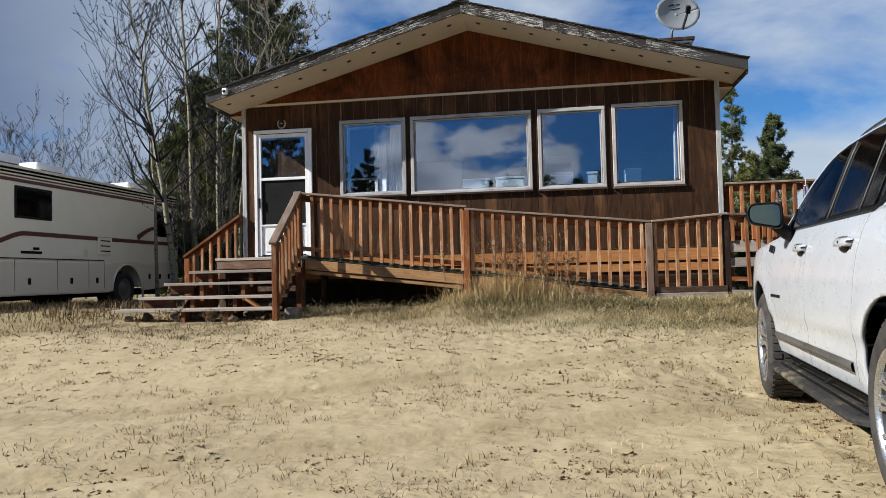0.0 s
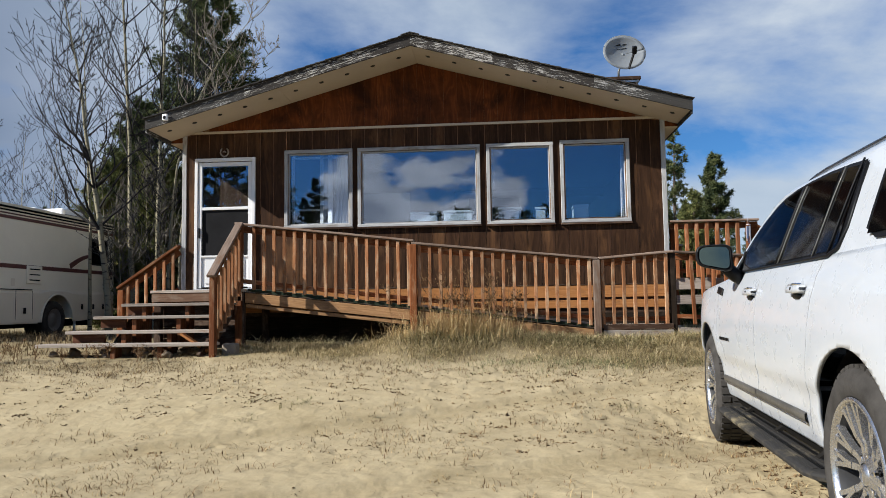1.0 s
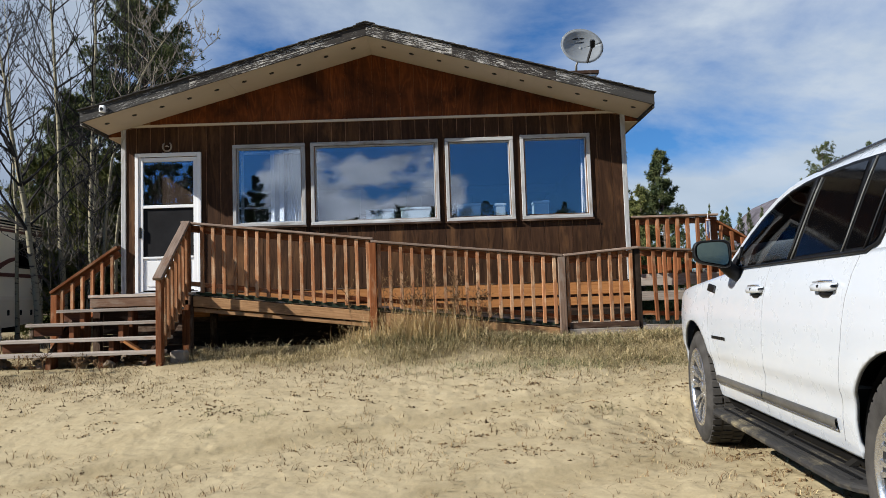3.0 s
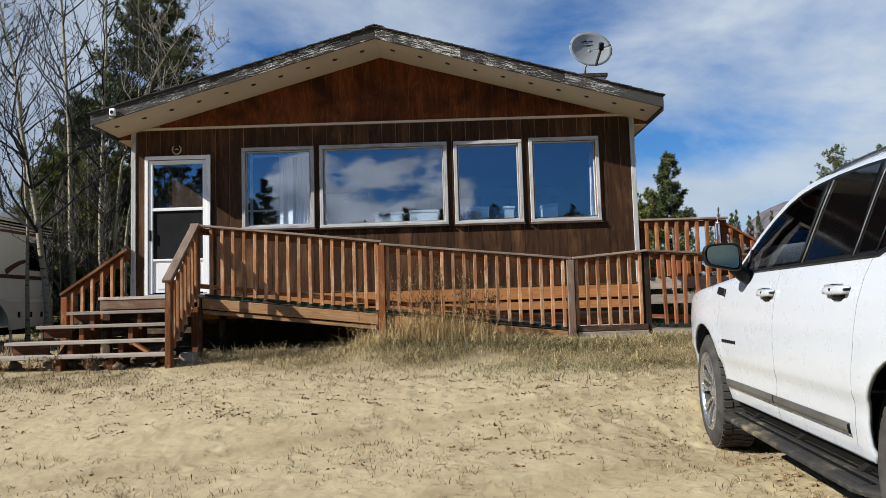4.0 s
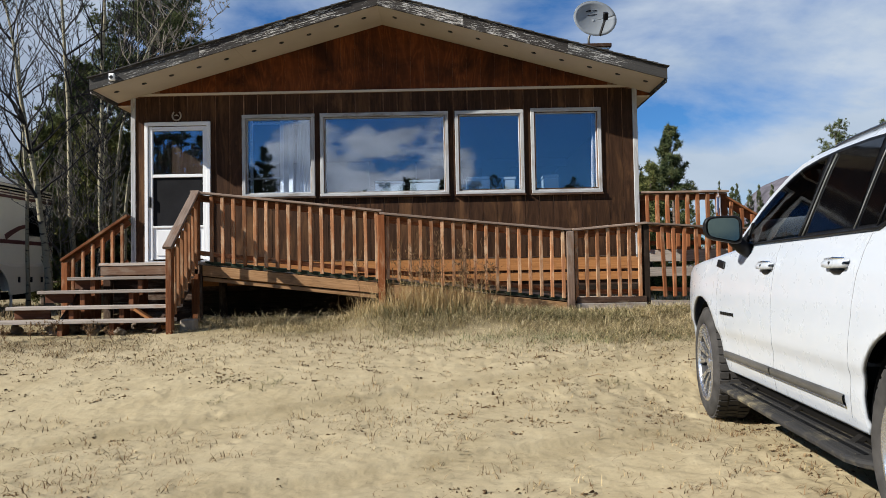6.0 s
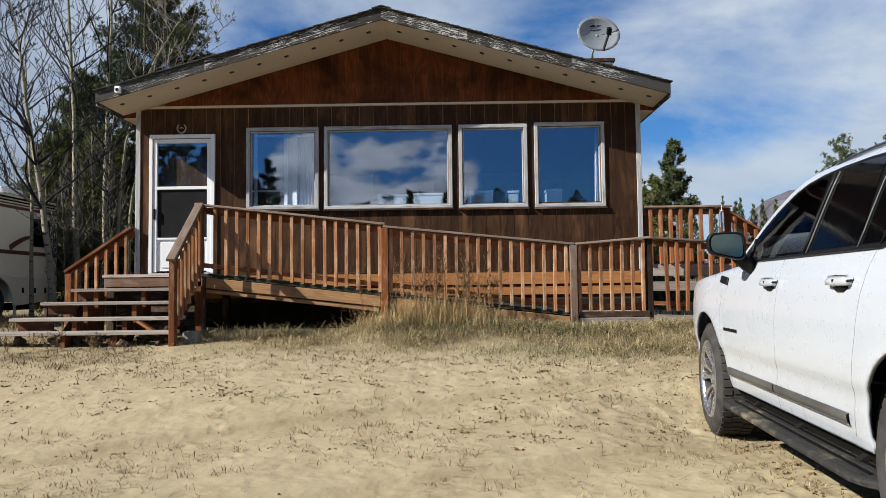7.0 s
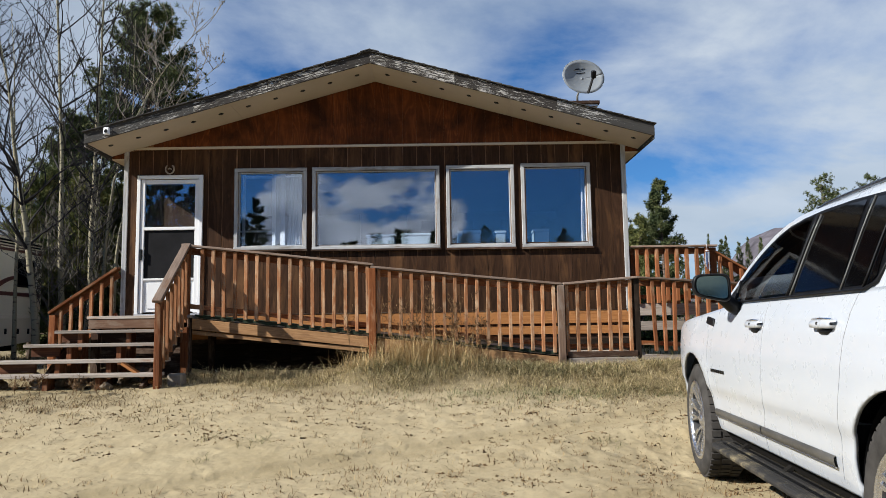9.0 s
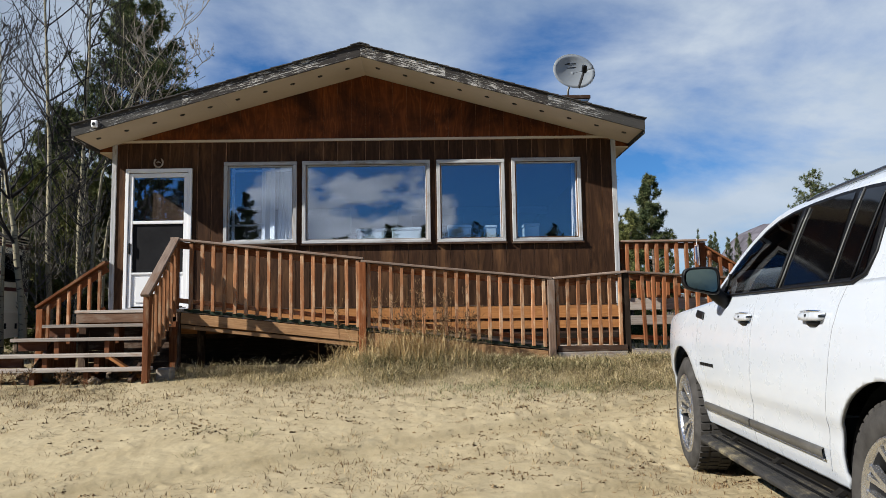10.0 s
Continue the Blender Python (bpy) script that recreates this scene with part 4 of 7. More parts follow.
part("feed_horn", Geo().beam(tip + Vector((0, 0.03, -0.03)), tip + Vector((0.0, -0.03, 0.07)), 0.07, 0.08, (0, 1, 0)), BLACK, dish, bevel=0.01)
for k, (a, b, h, wd) in enumerate(((-0.125, -0.005, 0.150, 0.026), (0.015, 0.10, 0.150, 0.014), (-0.08, 0.085, 0.090, 0.011))):
    rr = 1 - ((a + b) / 2 / 0.352) ** 2 - (h / 0.30) ** 2
    z = -0.075 * rr + 0.012
    part("lettering_bar", Geo().hexa([dm @ Vector((b if i & 1 else a, h + (wd if i & 2 else 0), z + (0.002 if i & 4 else 0))) for i in range(8)]), BLACK, dish, "plain dark bar of lettering")


# ---- ramp, landing, stairs and rails ----
RY = -1.20                         # outer edge of the ramp
RAMP = [(1.40, 1.40), (6.14, 0.84)]


def ramp_z(x):
    return curve_at(RAMP, x)


def rail_run(owner, p, q, top_p, top_q, base_p, base_q, count, cap_mat, span=None, wood_mat=None, size=0.042, back=0.045, slant=0.006):
    """A cap, two rails behind and balusters between the points p and q of the plan; span: the x of the first and last baluster."""
    p, q = Vector(p), Vector(q)
    d = (q - p).normalized()
    nrm = Vector((-d.y, d.x))

    def at(t, z, off=0.0):
        v = p.lerp(q, t) + nrm * off
        return Vector((v.x, v.y, z))
    part("cap_rail", Geo().beam(at(0, top_p - 0.015, 0.02), at(1, top_q - 0.015, 0.02), 0.135, 0.030), cap_mat, owner, bevel=0.005)
    part("upper_rail", Geo().beam(at(0, top_p - 0.082, back), at(1, top_q - 0.082, back), 0.036, 0.088), RAIL, owner, bevel=0.004)
    part("lower_rail", Geo().beam(at(0, base_p + 0.085, back), at(1, base_q + 0.075, back), 0.036, 0.06), RAIL, owner, bevel=0.004)
    for i in range(count):
        t = (i + 0.5) / count
        if span:
            t = (lerp(span[0], span[1], i / (count - 1)) - p.x) / (q.x - p.x)
        zt, zb = lerp(top_p, top_q, t) - 0.037, lerp(base_p, base_q, t) - 0.01
        wob = random.uniform(-slant, slant)
        a, b = at(t, zb - random.uniform(0, 0.02), 0.0), at(t, zt, 0.0)
        a.x += wob
        part("baluster", Geo().beam(a, b, size, size, (nrm.x, nrm.y, 0)), wood_mat or BALUSTER, owner, bevel=0.003)


ramp_t = thing("wheelchair_ramp", (3.8, -0.6, 0.66), "red-brown wooden ramp with slatted railing along the cabin front", "ramp")
# posts
for x, top, bot in ((3.722, 1.985, 0.66), (6.122, 1.73, 0.55)):
    part("post", Geo().box(x - 0.045, x + 0.045, RY - 0.06, RY + 0.03, bot, top - 0.03), POSTWOOD if x > 6 else RAIL, ramp_t, bevel=0.006)
rail_run(ramp_t, (1.28, RY), (3.73, RY), 2.311, 2.021, 1.436, 1.152, 16, GREYCAP, (1.54, 3.655))
rail_run(ramp_t, (3.70, RY), (6.14, RY), 1.990, 1.735, 1.155, 0.86, 17, GREYCAP, (3.80, 6.032))
# deck boards of the ramp, crosswise
n = 46
for i in range(n):
    a, b = lerp(1.42, 6.14, i / n), lerp(1.42, 6.14, (i + 0.95) / n)
    g = Geo().hexa([((b if k & 1 else a), (-0.04 if k & 2 else RY + 0.03), ramp_z(b if k & 1 else a) - (0 if k & 4 else 0.036)) for k in range(8)], 1)
    part("deck_board", g, GREYWOOD, ramp_t)
g = Geo()
for i in range(60):                 # green runner with a scalloped, sagging edge
    a, b = lerp(1.45, 6.10, i / 60), lerp(1.45, 6.10, (i + 1) / 60)
    da, db = 0.012 + 0.022 * abs(math.sin(i * 0.9)), 0.012 + 0.022 * abs(math.sin((i + 1) * 0.9))
    g.hexa([((b if k & 1 else a), (RY + 0.026 if k & 2 else RY + 0.014), ramp_z(b if k & 1 else a) + (0.012 if k & 4 else -(db if k & 1 else da))) for k in range(8)], 0)
part("carpet_edge", g, GREENTURF, ramp_t, "green outdoor carpet edge")
g = Geo().hexa([((6.10 if k & 1 else 1.45), (-0.10 if k & 2 else RY + 0.02), ramp_z(6.10 if k & 1 else 1.45) + (0.010 if k & 4 else 0.004)) for k in range(8)], 0)
part("carpet", g, GREENTURF, ramp_t, "green outdoor carpet runner")
for x0, x1 in ((3.76, 6.08),):        # pale kerb board along the deck's edge
    g = Geo().hexa([((x1 if k & 1 else x0), (RY + 0.075 if k & 2 else RY + 0.03), ramp_z(x1 if k & 1 else x0) + (0.038 if k & 4 else 0.0)) for k in range(8)], 0)
    part("kerb_board", g, GREYWOOD, ramp_t)
part("kerb_board", Geo().beam((6.19, RY + 0.03, 0.838), (7.07, -1.09, 0.838), 0.03, 0.03), GREYWOOD, ramp_t)
# rim joists
for x0, x1, dz, h, m in ((1.42, 3.665, 0.045, 0.135, RIMWOOD), (3.775, 6.07, 0.05, 0.17, RIMWOOD)):
    g = Geo().hexa([((x1 if k & 1 else x0), (RY + 0.03 if k & 2 else RY - 0.008), ramp_z(x1 if k & 1 else x0) - dz - (0 if k & 4 else h)) for k in range(8)], 0)
    part("rim_joist", g, m, ramp_t, bevel=0.004)
g = Geo().hexa([((3.64 if k & 1 else 1.42), (RY + 0.06 if k & 2 else RY + 0.015), ramp_z(3.64 if k & 1 else 1.42) - 0.195 - (0 if k & 4 else 0.05)) for k in range(8)], 0)
part("ledger", g, RIMWOOD, ramp_t, bevel=0.003)
for y in (-0.75, -0.35):
    g = Geo().hexa([((6.1 if k & 1 else 1.42), (y + 0.04 if k & 2 else y), ramp_z(6.1 if k & 1 else 1.42) - 0.04 - (0 if k & 4 else 0.15)) for k in range(8)], 0)
    part("joist", g, DARKWOOD, ramp_t)

# turn at the foot of the ramp
P3, P4 = (6.15, RY), (7.12, -1.12)
# whole post near black, as its shaded right face looks
part("post", Geo().box(7.075, 7.155, -1.13, -1.03, 0.50, 1.78), SHADEWOOD, ramp_t, bevel=0.006)
rail_run(ramp_t, P3, P4, 1.735, 1.812, 0.84, 0.845, 7, GREYCAP, (6.20, 7.03))
for k, (z0, z1, m) in enumerate(((0.785, 0.86, DARKWOOD), (0.58, 0.780, GREYWOOD))):
    g = Geo().beam((6.19, RY - 0.0, (z0 + z1) / 2), (7.1, -1.12, (z0 + z1) / 2), 0.05, z1 - z0)
    part("rim_joist", g, m, ramp_t, bevel=0.004)
for i in range(9):
    y = -1.1 + i * 0.12
    part("deck_board", Geo().box(max(6.15, 6.2 + (i * 0.12 - 0.1) * 0), 7.2, y, y + 0.112, 0.80, 0.832), GREYWOOD, ramp_t)

# lower run going on beside the cabin
rail_run(ramp_t, (7.30, -0.30), (8.85, -0.25), 1.864, 1.756, 0.853, 0.79, 9, POSTWOOD, (7.557, 8.83), wood_mat=REDBAL, size=0.046, slant=0.03)
part("rim_joist", Geo().beam((7.3, -0.28, 0.71), (8.9, -0.23, 0.65), 0.05, 0.14), GREYWOOD, ramp_t, bevel=0.004)
part("deck", Geo().box(7.33, 8.9, -0.20, 0.0, 0.70, 0.75), GREYWOOD, ramp_t)
part("post", Geo().box(8.85, 8.95, -0.31, -0.21, 0.5, 1.74), RAIL, ramp_t, bevel=0.006)

# raised side deck
deck = thing("side_deck", (8.0, 2.4, 0.66), "raised wooden side deck with weathered slatted railing", "deck")
DY = 0.08
part("floor", Geo().box(7.36, 8.62, DY, 4.6, 1.455, 1.49), GREYWOOD, deck)
part("rim_joist", Geo().box(7.36, 8.62, DY - 0.04, DY, 1.314, 1.481), GREYWOOD, deck, bevel=0.004)
part("lower_beam", Geo().box(7.36, 8.62, DY - 0.02, DY + 0.02, 1.10, 1.235), GREYWOOD, deck, bevel=0.004)
for x in (7.42, 8.58):
    part("post", Geo().box(x - 0.045, x + 0.045, DY - 0.01, DY + 0.08, 0.5, 2.29), RAIL, deck, bevel=0.006)
rail_run(deck, (7.36, DY - 0.05), (8.62, DY - 0.05), 2.326, 2.326, 1.50, 1.50, 8, POSTWOOD, (7.45, 8.465), wood_mat=REDBAL, size=0.050)
rail_run(deck, (8.60, DY), (9.52, DY), 2.247, 1.684, 1.595, 1.03, 6, RAIL, wood_mat=REDBAL, size=0.046)
part("back_rail", Geo().beam((7.4, 4.55, 2.30), (8.6, 4.55, 2.30), 0.12, 0.04), GREYWOOD, deck)
for x in (7.6, 7.85, 8.1, 8.35, 8.57):
    part("baluster", Geo().box(x - 0.02, x + 0.02, 4.53, 4.57, 1.48, 2.29), RAIL, deck)
for i in range(5):
    part("stair_tread", Geo().box(8.63 + i * 0.25, 8.90 + i * 0.25, DY + 0.05, DY + 1.0, 1.31 - i * 0.165, 1.35 - i * 0.165), GREYWOOD, deck, bevel=0.004)
part("stringer", Geo().beam((8.62, DY + 0.06, 1.33), (9.85, DY + 0.06, 0.55), 0.04, 0.2), RAIL, deck)

chime = thing("wind_chime", (8.45, DY - 0.13, 2.1), "small blue and white wind chime hanging on the deck rail", "wind chime")
part("hanger", Geo().tube([(8.45, DY - 0.08, 2.33), (8.45, DY - 0.125, 2.332), (8.45, DY - 0.13, 2.24)], 0.003, 5), ALU, chime)
part("disc", Geo().lathe([(0, 0.012), (0.03, 0.006), (0.032, 0.0), (0, 0)], Matrix.Translation((8.45, DY - 0.13, 2.23)), 14), ALU, chime)
CHBLUE = plain("blue_enamel", (0.06, 0.09, 0.18), 0.4)
for k in range(5):
    a = k * 1.257
    x, y = 8.45 + 0.024 * math.cos(a), DY - 0.13 + 0.024 * math.sin(a)
    part("chime_tube", Geo().tube([(x, y, 2.215), (x, y, 1.94 + 0.03 * k)], 0.008, 7), CHBLUE if k % 2 else ALU, chime)

# landing and front stairs
st = thing("front_stairs", (0.4, -1.4, 0.56), "weathered open wooden stairs and landing at the door", "stairs")
for i in range(9):
    y = -1.28 + i * 0.141
    part("landing_board", Geo().box(0.12, 1.42, y, y + 0.134, 1.362, 1.40), GREYWOOD, st, bevel=0.003)
part("landing_rim", Geo().box(0.14, 1.40, -1.27, -1.23, 1.24, 1.36), TOPRISER, st, bevel=0.004)
part("landing_rim", Geo().box(0.13, 0.17, -1.23, -0.02, 1.20, 1.36), RAIL, st, bevel=0.004)
TREADS = [(-1.30, 1.225, -0.13), (-1.56, 1.065, -0.36), (-1.82, 0.885, -0.58), (-2.08, 0.735, -0.80)]
for k, (y, z, xl) in enumerate(TREADS):
    part("tread", Geo().box(xl, 1.34 + 0.025 * k, y - 0.27, y, z - 0.04, z), GREYWOOD, st, bevel=0.005)
    if k < 3:                        # short boards closing the outer end only
        part("riser", Geo().box(xl + 0.04, (0.13, 0.02, -0.12)[k], y - 0.16, y - 0.125, z - 0.15, z - 0.041), RISERWOOD, st, bevel=0.003)
    for x in (0.13, 0.72):           # carriage feet under the treads
        part("block", Geo().box(x, x + 0.06, y - 0.215, y - 0.05, 0.50, z - 0.041), STEPBLOCK, st, bevel=0.003)
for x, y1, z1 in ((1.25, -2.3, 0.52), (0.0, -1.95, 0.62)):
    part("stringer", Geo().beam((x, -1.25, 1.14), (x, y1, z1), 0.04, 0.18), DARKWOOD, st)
part("brace", Geo().beam((0.95, -2.12, 0.84), (1.30, -2.14, 0.62), 0.03, 0.09, (0, -1, 0)), LUMBER, st, "newer diagonal brace board")
for k in range(5):                  # dark backing boards added for the shade under the landing
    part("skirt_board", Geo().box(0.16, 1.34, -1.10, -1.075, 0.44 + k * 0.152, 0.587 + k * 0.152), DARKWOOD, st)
# right-hand stair rail
part("newel", Geo().box(1.405, 1.473, -2.40, -2.31, 0.44, 1.53), DARKRAIL, st, bevel=0.006)
part("newel", Geo().box(1.30, 1.39, RY - 0.07, RY + 0.02, 0.50, 2.27), RAIL, st, bevel=0.006)
part("handrail", Geo().beam((1.447, -2.46, 1.525), (1.345, RY - 0.02, 2.30), 0.10, 0.036), GREYCAP, st, bevel=0.005)
part("upper_rail", Geo().beam((1.424, -2.38, 1.47), (1.335, RY - 0.05, 2.21), 0.036, 0.085), RAIL, st, bevel=0.004)
part("lower_rail", Geo().beam((1.424, -2.36, 0.80), (1.335, RY - 0.05, 1.50), 0.036, 0.12), RAIL, st, bevel=0.004)
for i in range(7):
    t = (i + 0.7) / 7.4
    y = lerp(-2.36, RY, t)
    x = lerp(1.460, 1.365, t)
    part("baluster", Geo().beam((x, y, lerp(0.72, 1.36, t)), (x, y, lerp(1.48, 2.24, t)), 0.038, 0.038, (0, 1, 0)), BALUSTER, st, bevel=0.003)
# left-hand rail at the back of the wrapped stair
part("newel", Geo().box(-0.97, -0.88, -0.12, -0.03, 0.45, 1.45), RAIL, st, bevel=0.006)
part("handrail", Geo().beam((-0.98, -0.07, 1.475), (-0.02, -0.07, 2.11), 0.13, 0.038), RAIL, st, bevel=0.005)
part("upper_rail", Geo().beam((-0.92, -0.05, 1.43), (-0.02, -0.05, 2.02), 0.036, 0.09), RAIL, st, bevel=0.004)
part("lower_rail", Geo().beam((-0.92, -0.05, 0.88), (-0.02, -0.05, 1.42), 0.036, 0.12), RAIL, st, bevel=0.004)
for i in range(6):
    t = (i + 0.6) / 6.2
    x = lerp(-0.90, -0.02, t)
    part("baluster", Geo().beam((x, -0.09, lerp(0.88, 1.38, t)), (x, -0.09, lerp(1.46, 2.05, t)), 0.04, 0.04, (0, 1, 0)), BALUSTER, st, bevel=0.003)
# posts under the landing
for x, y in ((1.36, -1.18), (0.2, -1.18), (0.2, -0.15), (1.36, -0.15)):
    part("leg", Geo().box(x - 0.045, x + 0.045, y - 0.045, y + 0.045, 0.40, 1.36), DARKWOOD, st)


def rock(name, x, y, z, s, mat, label, squash=0.7):
    bm = bmesh.new()
    bmesh.ops.create_icosphere(bm, subdivisions=3, radius=1)
    k = random.random() * 50
    for v in bm.verts:
        f = 0.75 + 0.5 * noise.noise(v.co * 1.1 + Vector((k, 0, 0))) + 0.12 * noise.noise(v.co * 4 + Vector((k, 0, 0)))
        v.co = Vector((v.co.x * f * s, v.co.y * f * s * 0.8, v.co.z * f * s * squash))
    me = bpy.data.meshes.new(name)
    bm.to_mesh(me)
    bm.free()
    me.materials.append(mat)
    ob = new(name, me)
    ob.location = (x, y, z)
    ob.rotation_euler = (random.random() * 0.5, random.random() * 0.5, random.random() * 6)
    return tagged(ob, label, "rock", "stones under the stairs")


for x, y, s in ((0.18, -2.0, 0.13), (0.62, -2.05, 0.10), (-0.62, -2.25, 0.08), (0.9, -1.95, 0.12), (-0.1, -2.0, 0.08), (0.32, -1.72, 0.10), (0.72, -1.8, 0.14), (-0.25, -1.75, 0.11), (0.05, -2.22, 0.09), (0.52, -2.26, 0.11), (-0.45, -2.1, 0.10), (0.85, -2.3, 0.08), (1.02, -1.5, 0.16)):
    rock("stone", x, y, ground_z(x, y) + s * 0.35, s, STONE, "grey field stone lying under the stairs")
solo("concrete_block", Geo().box(1.50, 1.67, -2.24, -2.08, 0.52, 0.72), CONCRETE, "chipped concrete block beside the stair post", "concrete block", bevel=0.02)

# ---- parked vehicle ----
# local metres: x right, y ahead, z up from the ground under the front axle; u runs back from the front axle
A = radians(5.5)
SUV_AT = Vector((6.534 + math.cos(A) * 0.985, -4.941 - math.sin(A) * 0.985, 0.06))
suv = posed("parked_suv", Matrix.Translation(SUV_AT) @ Matrix.Rotation(-A, 4, "Z"), "large white sport utility vehicle parked on the sand", "car")
WB, WR = 3.06, 0.41
TOPLINE = [(-0.95, 0.98), (-0.80, 1.08), (-0.45, 1.145), (0.0, 1.18), (0.70, 1.235), (1.0, 1.265), (4.4, 1.275)]
WIDTH = [(0.26, 0.90), (0.36, 0.935), (0.46, 0.965), (0.56, 0.984), (0.62, 0.989), (0.655, 0.995), (0.70, 1.013), (0.80, 1.021), (0.95, 1.020), (1.08, 1.005), (1.17, 0.985), (1.24, 0.955), (1.28, 0.935)]


def suv_w(u, z):
    w = curve_at(WIDTH, z)
    if u < 0.1:
        w *= 1 - 0.135 * ((0.1 - u) / 1.05) ** 2
    if u > 3.5:
        w *= 1 - 0.05 * ((u - 3.5) / 0.85) ** 2
    for c in (0.0, WB):                       # flares round the wheels
        r = math.hypot(u - c, z - 0.40)
        w += 0.005 * math.exp(-((r - 0.55) / 0.09) ** 2) * (1 if z < 1.1 else 0)
    return w


def low_line(u):
    z = 0.41
    if u < -0.5:
        z = 0.30
    if u > 3.6:
        z = 0.42
    for c in (0.0, WB):
        d = abs(u - c)
        h, k = (0.515, 0.50) if c < 1 else (0.490, 0.485)
        if d < k:
            z = max(z, 0.40 + h * math.sqrt(max(0.0, 1 - (d / k) ** 2)) ** 0.9)
    return z


us = sorted({round(v, 3) for v in np.arange(-0.95, 4.381, 0.05)} | {round(c + r * math.cos(k * math.pi / 48), 4) for c, r in ((0.0, 0.50), (WB, 0.485)) for k in range(49)})
g = Geo()
NZ = 40
for s in (-1, 1):
    # level rows, cut off along the sill and the wheel arches
    rows = []
    for u in us:
        lo, hi = low_line(u), curve_at(TOPLINE, u)
        rows.append([max(lo, lerp(0.30, hi, j / NZ)) for j in range(NZ + 1)])
    index = {}
    for i, zs in enumerate(rows):
        for j, z in enumerate(zs):
            if j and zs[j] - zs[j - 1] < 1e-6:
                index[i, j] = index[i, j - 1]
            else:
                index[i, j] = len(g.v)
                g.v.append((s * suv_w(us[i], z), -us[i], z))
    for i in range(len(us) - 1):
        for j in range(NZ):
            q = list(dict.fromkeys((index[i, j], index[i, j + 1], index[i + 1, j + 1], index[i + 1, j])))
            if len(q) > 2:
                g.f.append(q)
                g.uv.append([(0, 0)] * len(q))
body = part("body", g, CARPAINT, suv, smooth=True)
md = body.modifiers.new("thick", "SOLIDIFY")
md.thickness, md.offset = 0.02, -1
# bonnet
g = Geo()
rows = []
for u in [v for v in us if v <= 0.80]:
    w, z = suv_w(u, curve_at(TOPLINE, u)), curve_at(TOPLINE, u)
    rows.append([(w * t, -u, z + 0.075 * (1 - abs(t) ** 3) - 0.03 * (1 - abs(t)) * (abs(t) > 0.6)) for t in np.linspace(-1, 1, 25)])
g.grid(rows)
part("bonnet", g, CARPAINT, suv, smooth=True)
for u0, nm in ((-0.95, 0), (4.38, 1)):
    lo, hi = (0.30, 0.98) if nm == 0 else (0.42, 1.275)
    rows = []
    for j in range(9):
        z = lerp(lo, hi, j / 8)
        w = suv_w(u0, z)
        rows.append([(w * t, -u0 + (1 if nm == 0 else -1) * 0.10 * (1 - t * t), z) for t in np.linspace(-1, 1, 17)])
    part("rear_bumper" if nm else "front_bumper", Geo().grid(rows), CARPAINT, suv, smooth=True)
part("grille", Geo().box(-0.62, 0.62, 0.98, 1.075, 0.55, 0.95), BLACK, suv, bevel=0.03)

# greenhouse
GZ = [(1.255, 0.940), (1.29, 0.925), (1.40, 0.888), (1.55, 0.835), (1.66, 0.793), (1.70, 0.772), (1.73, 0.742), (1.757, 0.69), (1.785, 0.61), (1.810, 0.42), (1.820, 0.20), (1.822, 0.0)]
PILLAR = [(1.22, 0.60), (1.30, 0.69), (1.40, 0.845), (1.485, 0.965), (1.57, 1.120), (1.645, 1.290), (1.70, 1.46), (1.73, 1.57), (1.757, 1.69), (1.785, 1.84), (1.81, 2.02), (1.83, 2.2)]
GLASSTOP = [(0.735, 1.272), (0.80, 1.315), (0.93, 1.395), (1.05, 1.475), (1.22, 1.562), (1.40, 1.632), (1.56, 1.672), (1.75, 1.693), (2.0, 1.702), (2.3, 1.699), (2.58, 1.685), (2.82, 1.664)]


def cab_front(z):
    return curve_at(PILLAR, z)


def cab_back(z):
    return 4.36 - (z - 1.25) * 0.42


def gw(z):
    return curve_at(GZ, z)


def dlo_top(u):
    return curve_at(GLASSTOP, u)


def dlo_low(u):
    return 1.262 + 0.075 * max(0.0, (u - 2.72) / 0.095) ** 2.2


def side_sheet(u0, u1, lo, hi, out, s, n=16, m=5):
    rows = []
    for i in range(n + 1):
        u = lerp(u0, u1, i / n)
        a, b = lo(u), max(lo(u) + 0.002, hi(u))
        rows.append([(s * (gw(lerp(a, b, j / m)) * (1 - 0.035 * step(3.2, 4.3, u)) + out), -u, lerp(a, b, j / m)) for j in range(m + 1)])
    return Geo().grid(rows)


def shell_row(z, w, front):
    return [(-w * (1 - 0.035 * step(3.2, 4.3, u)), -u, z) for u in (lerp(front, cab_back(z), k / 29) for k in range(30))]


def pillar_z(u):
    """The height at which the windscreen pillar passes u."""
    return min(1.70, curve_at([(b, a) for a, b in PILLAR], u))


for s in (-1, 1):
    part("rear_side_panel", Geo().grid([shell_row(z, -s * w, 2.0) for z, w in GZ[:6]]), CARPAINT, suv, smooth=True)
    part("windscreen_pillar", side_sheet(0.61, 2.02, lambda u: max(1.255, dlo_top(u) - 0.01), pillar_z, 0.0, s, 50, 4), CARPAINT, suv, smooth=True)
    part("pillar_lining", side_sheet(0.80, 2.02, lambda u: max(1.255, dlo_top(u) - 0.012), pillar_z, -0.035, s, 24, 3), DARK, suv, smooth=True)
roof_rows = GZ[5:] + [(z, -w) for z, w in reversed(GZ[5:-1])]
part("roof", Geo().grid([shell_row(z, w, cab_front(z)) for z, w in roof_rows]), CARPAINT, suv, smooth=True)
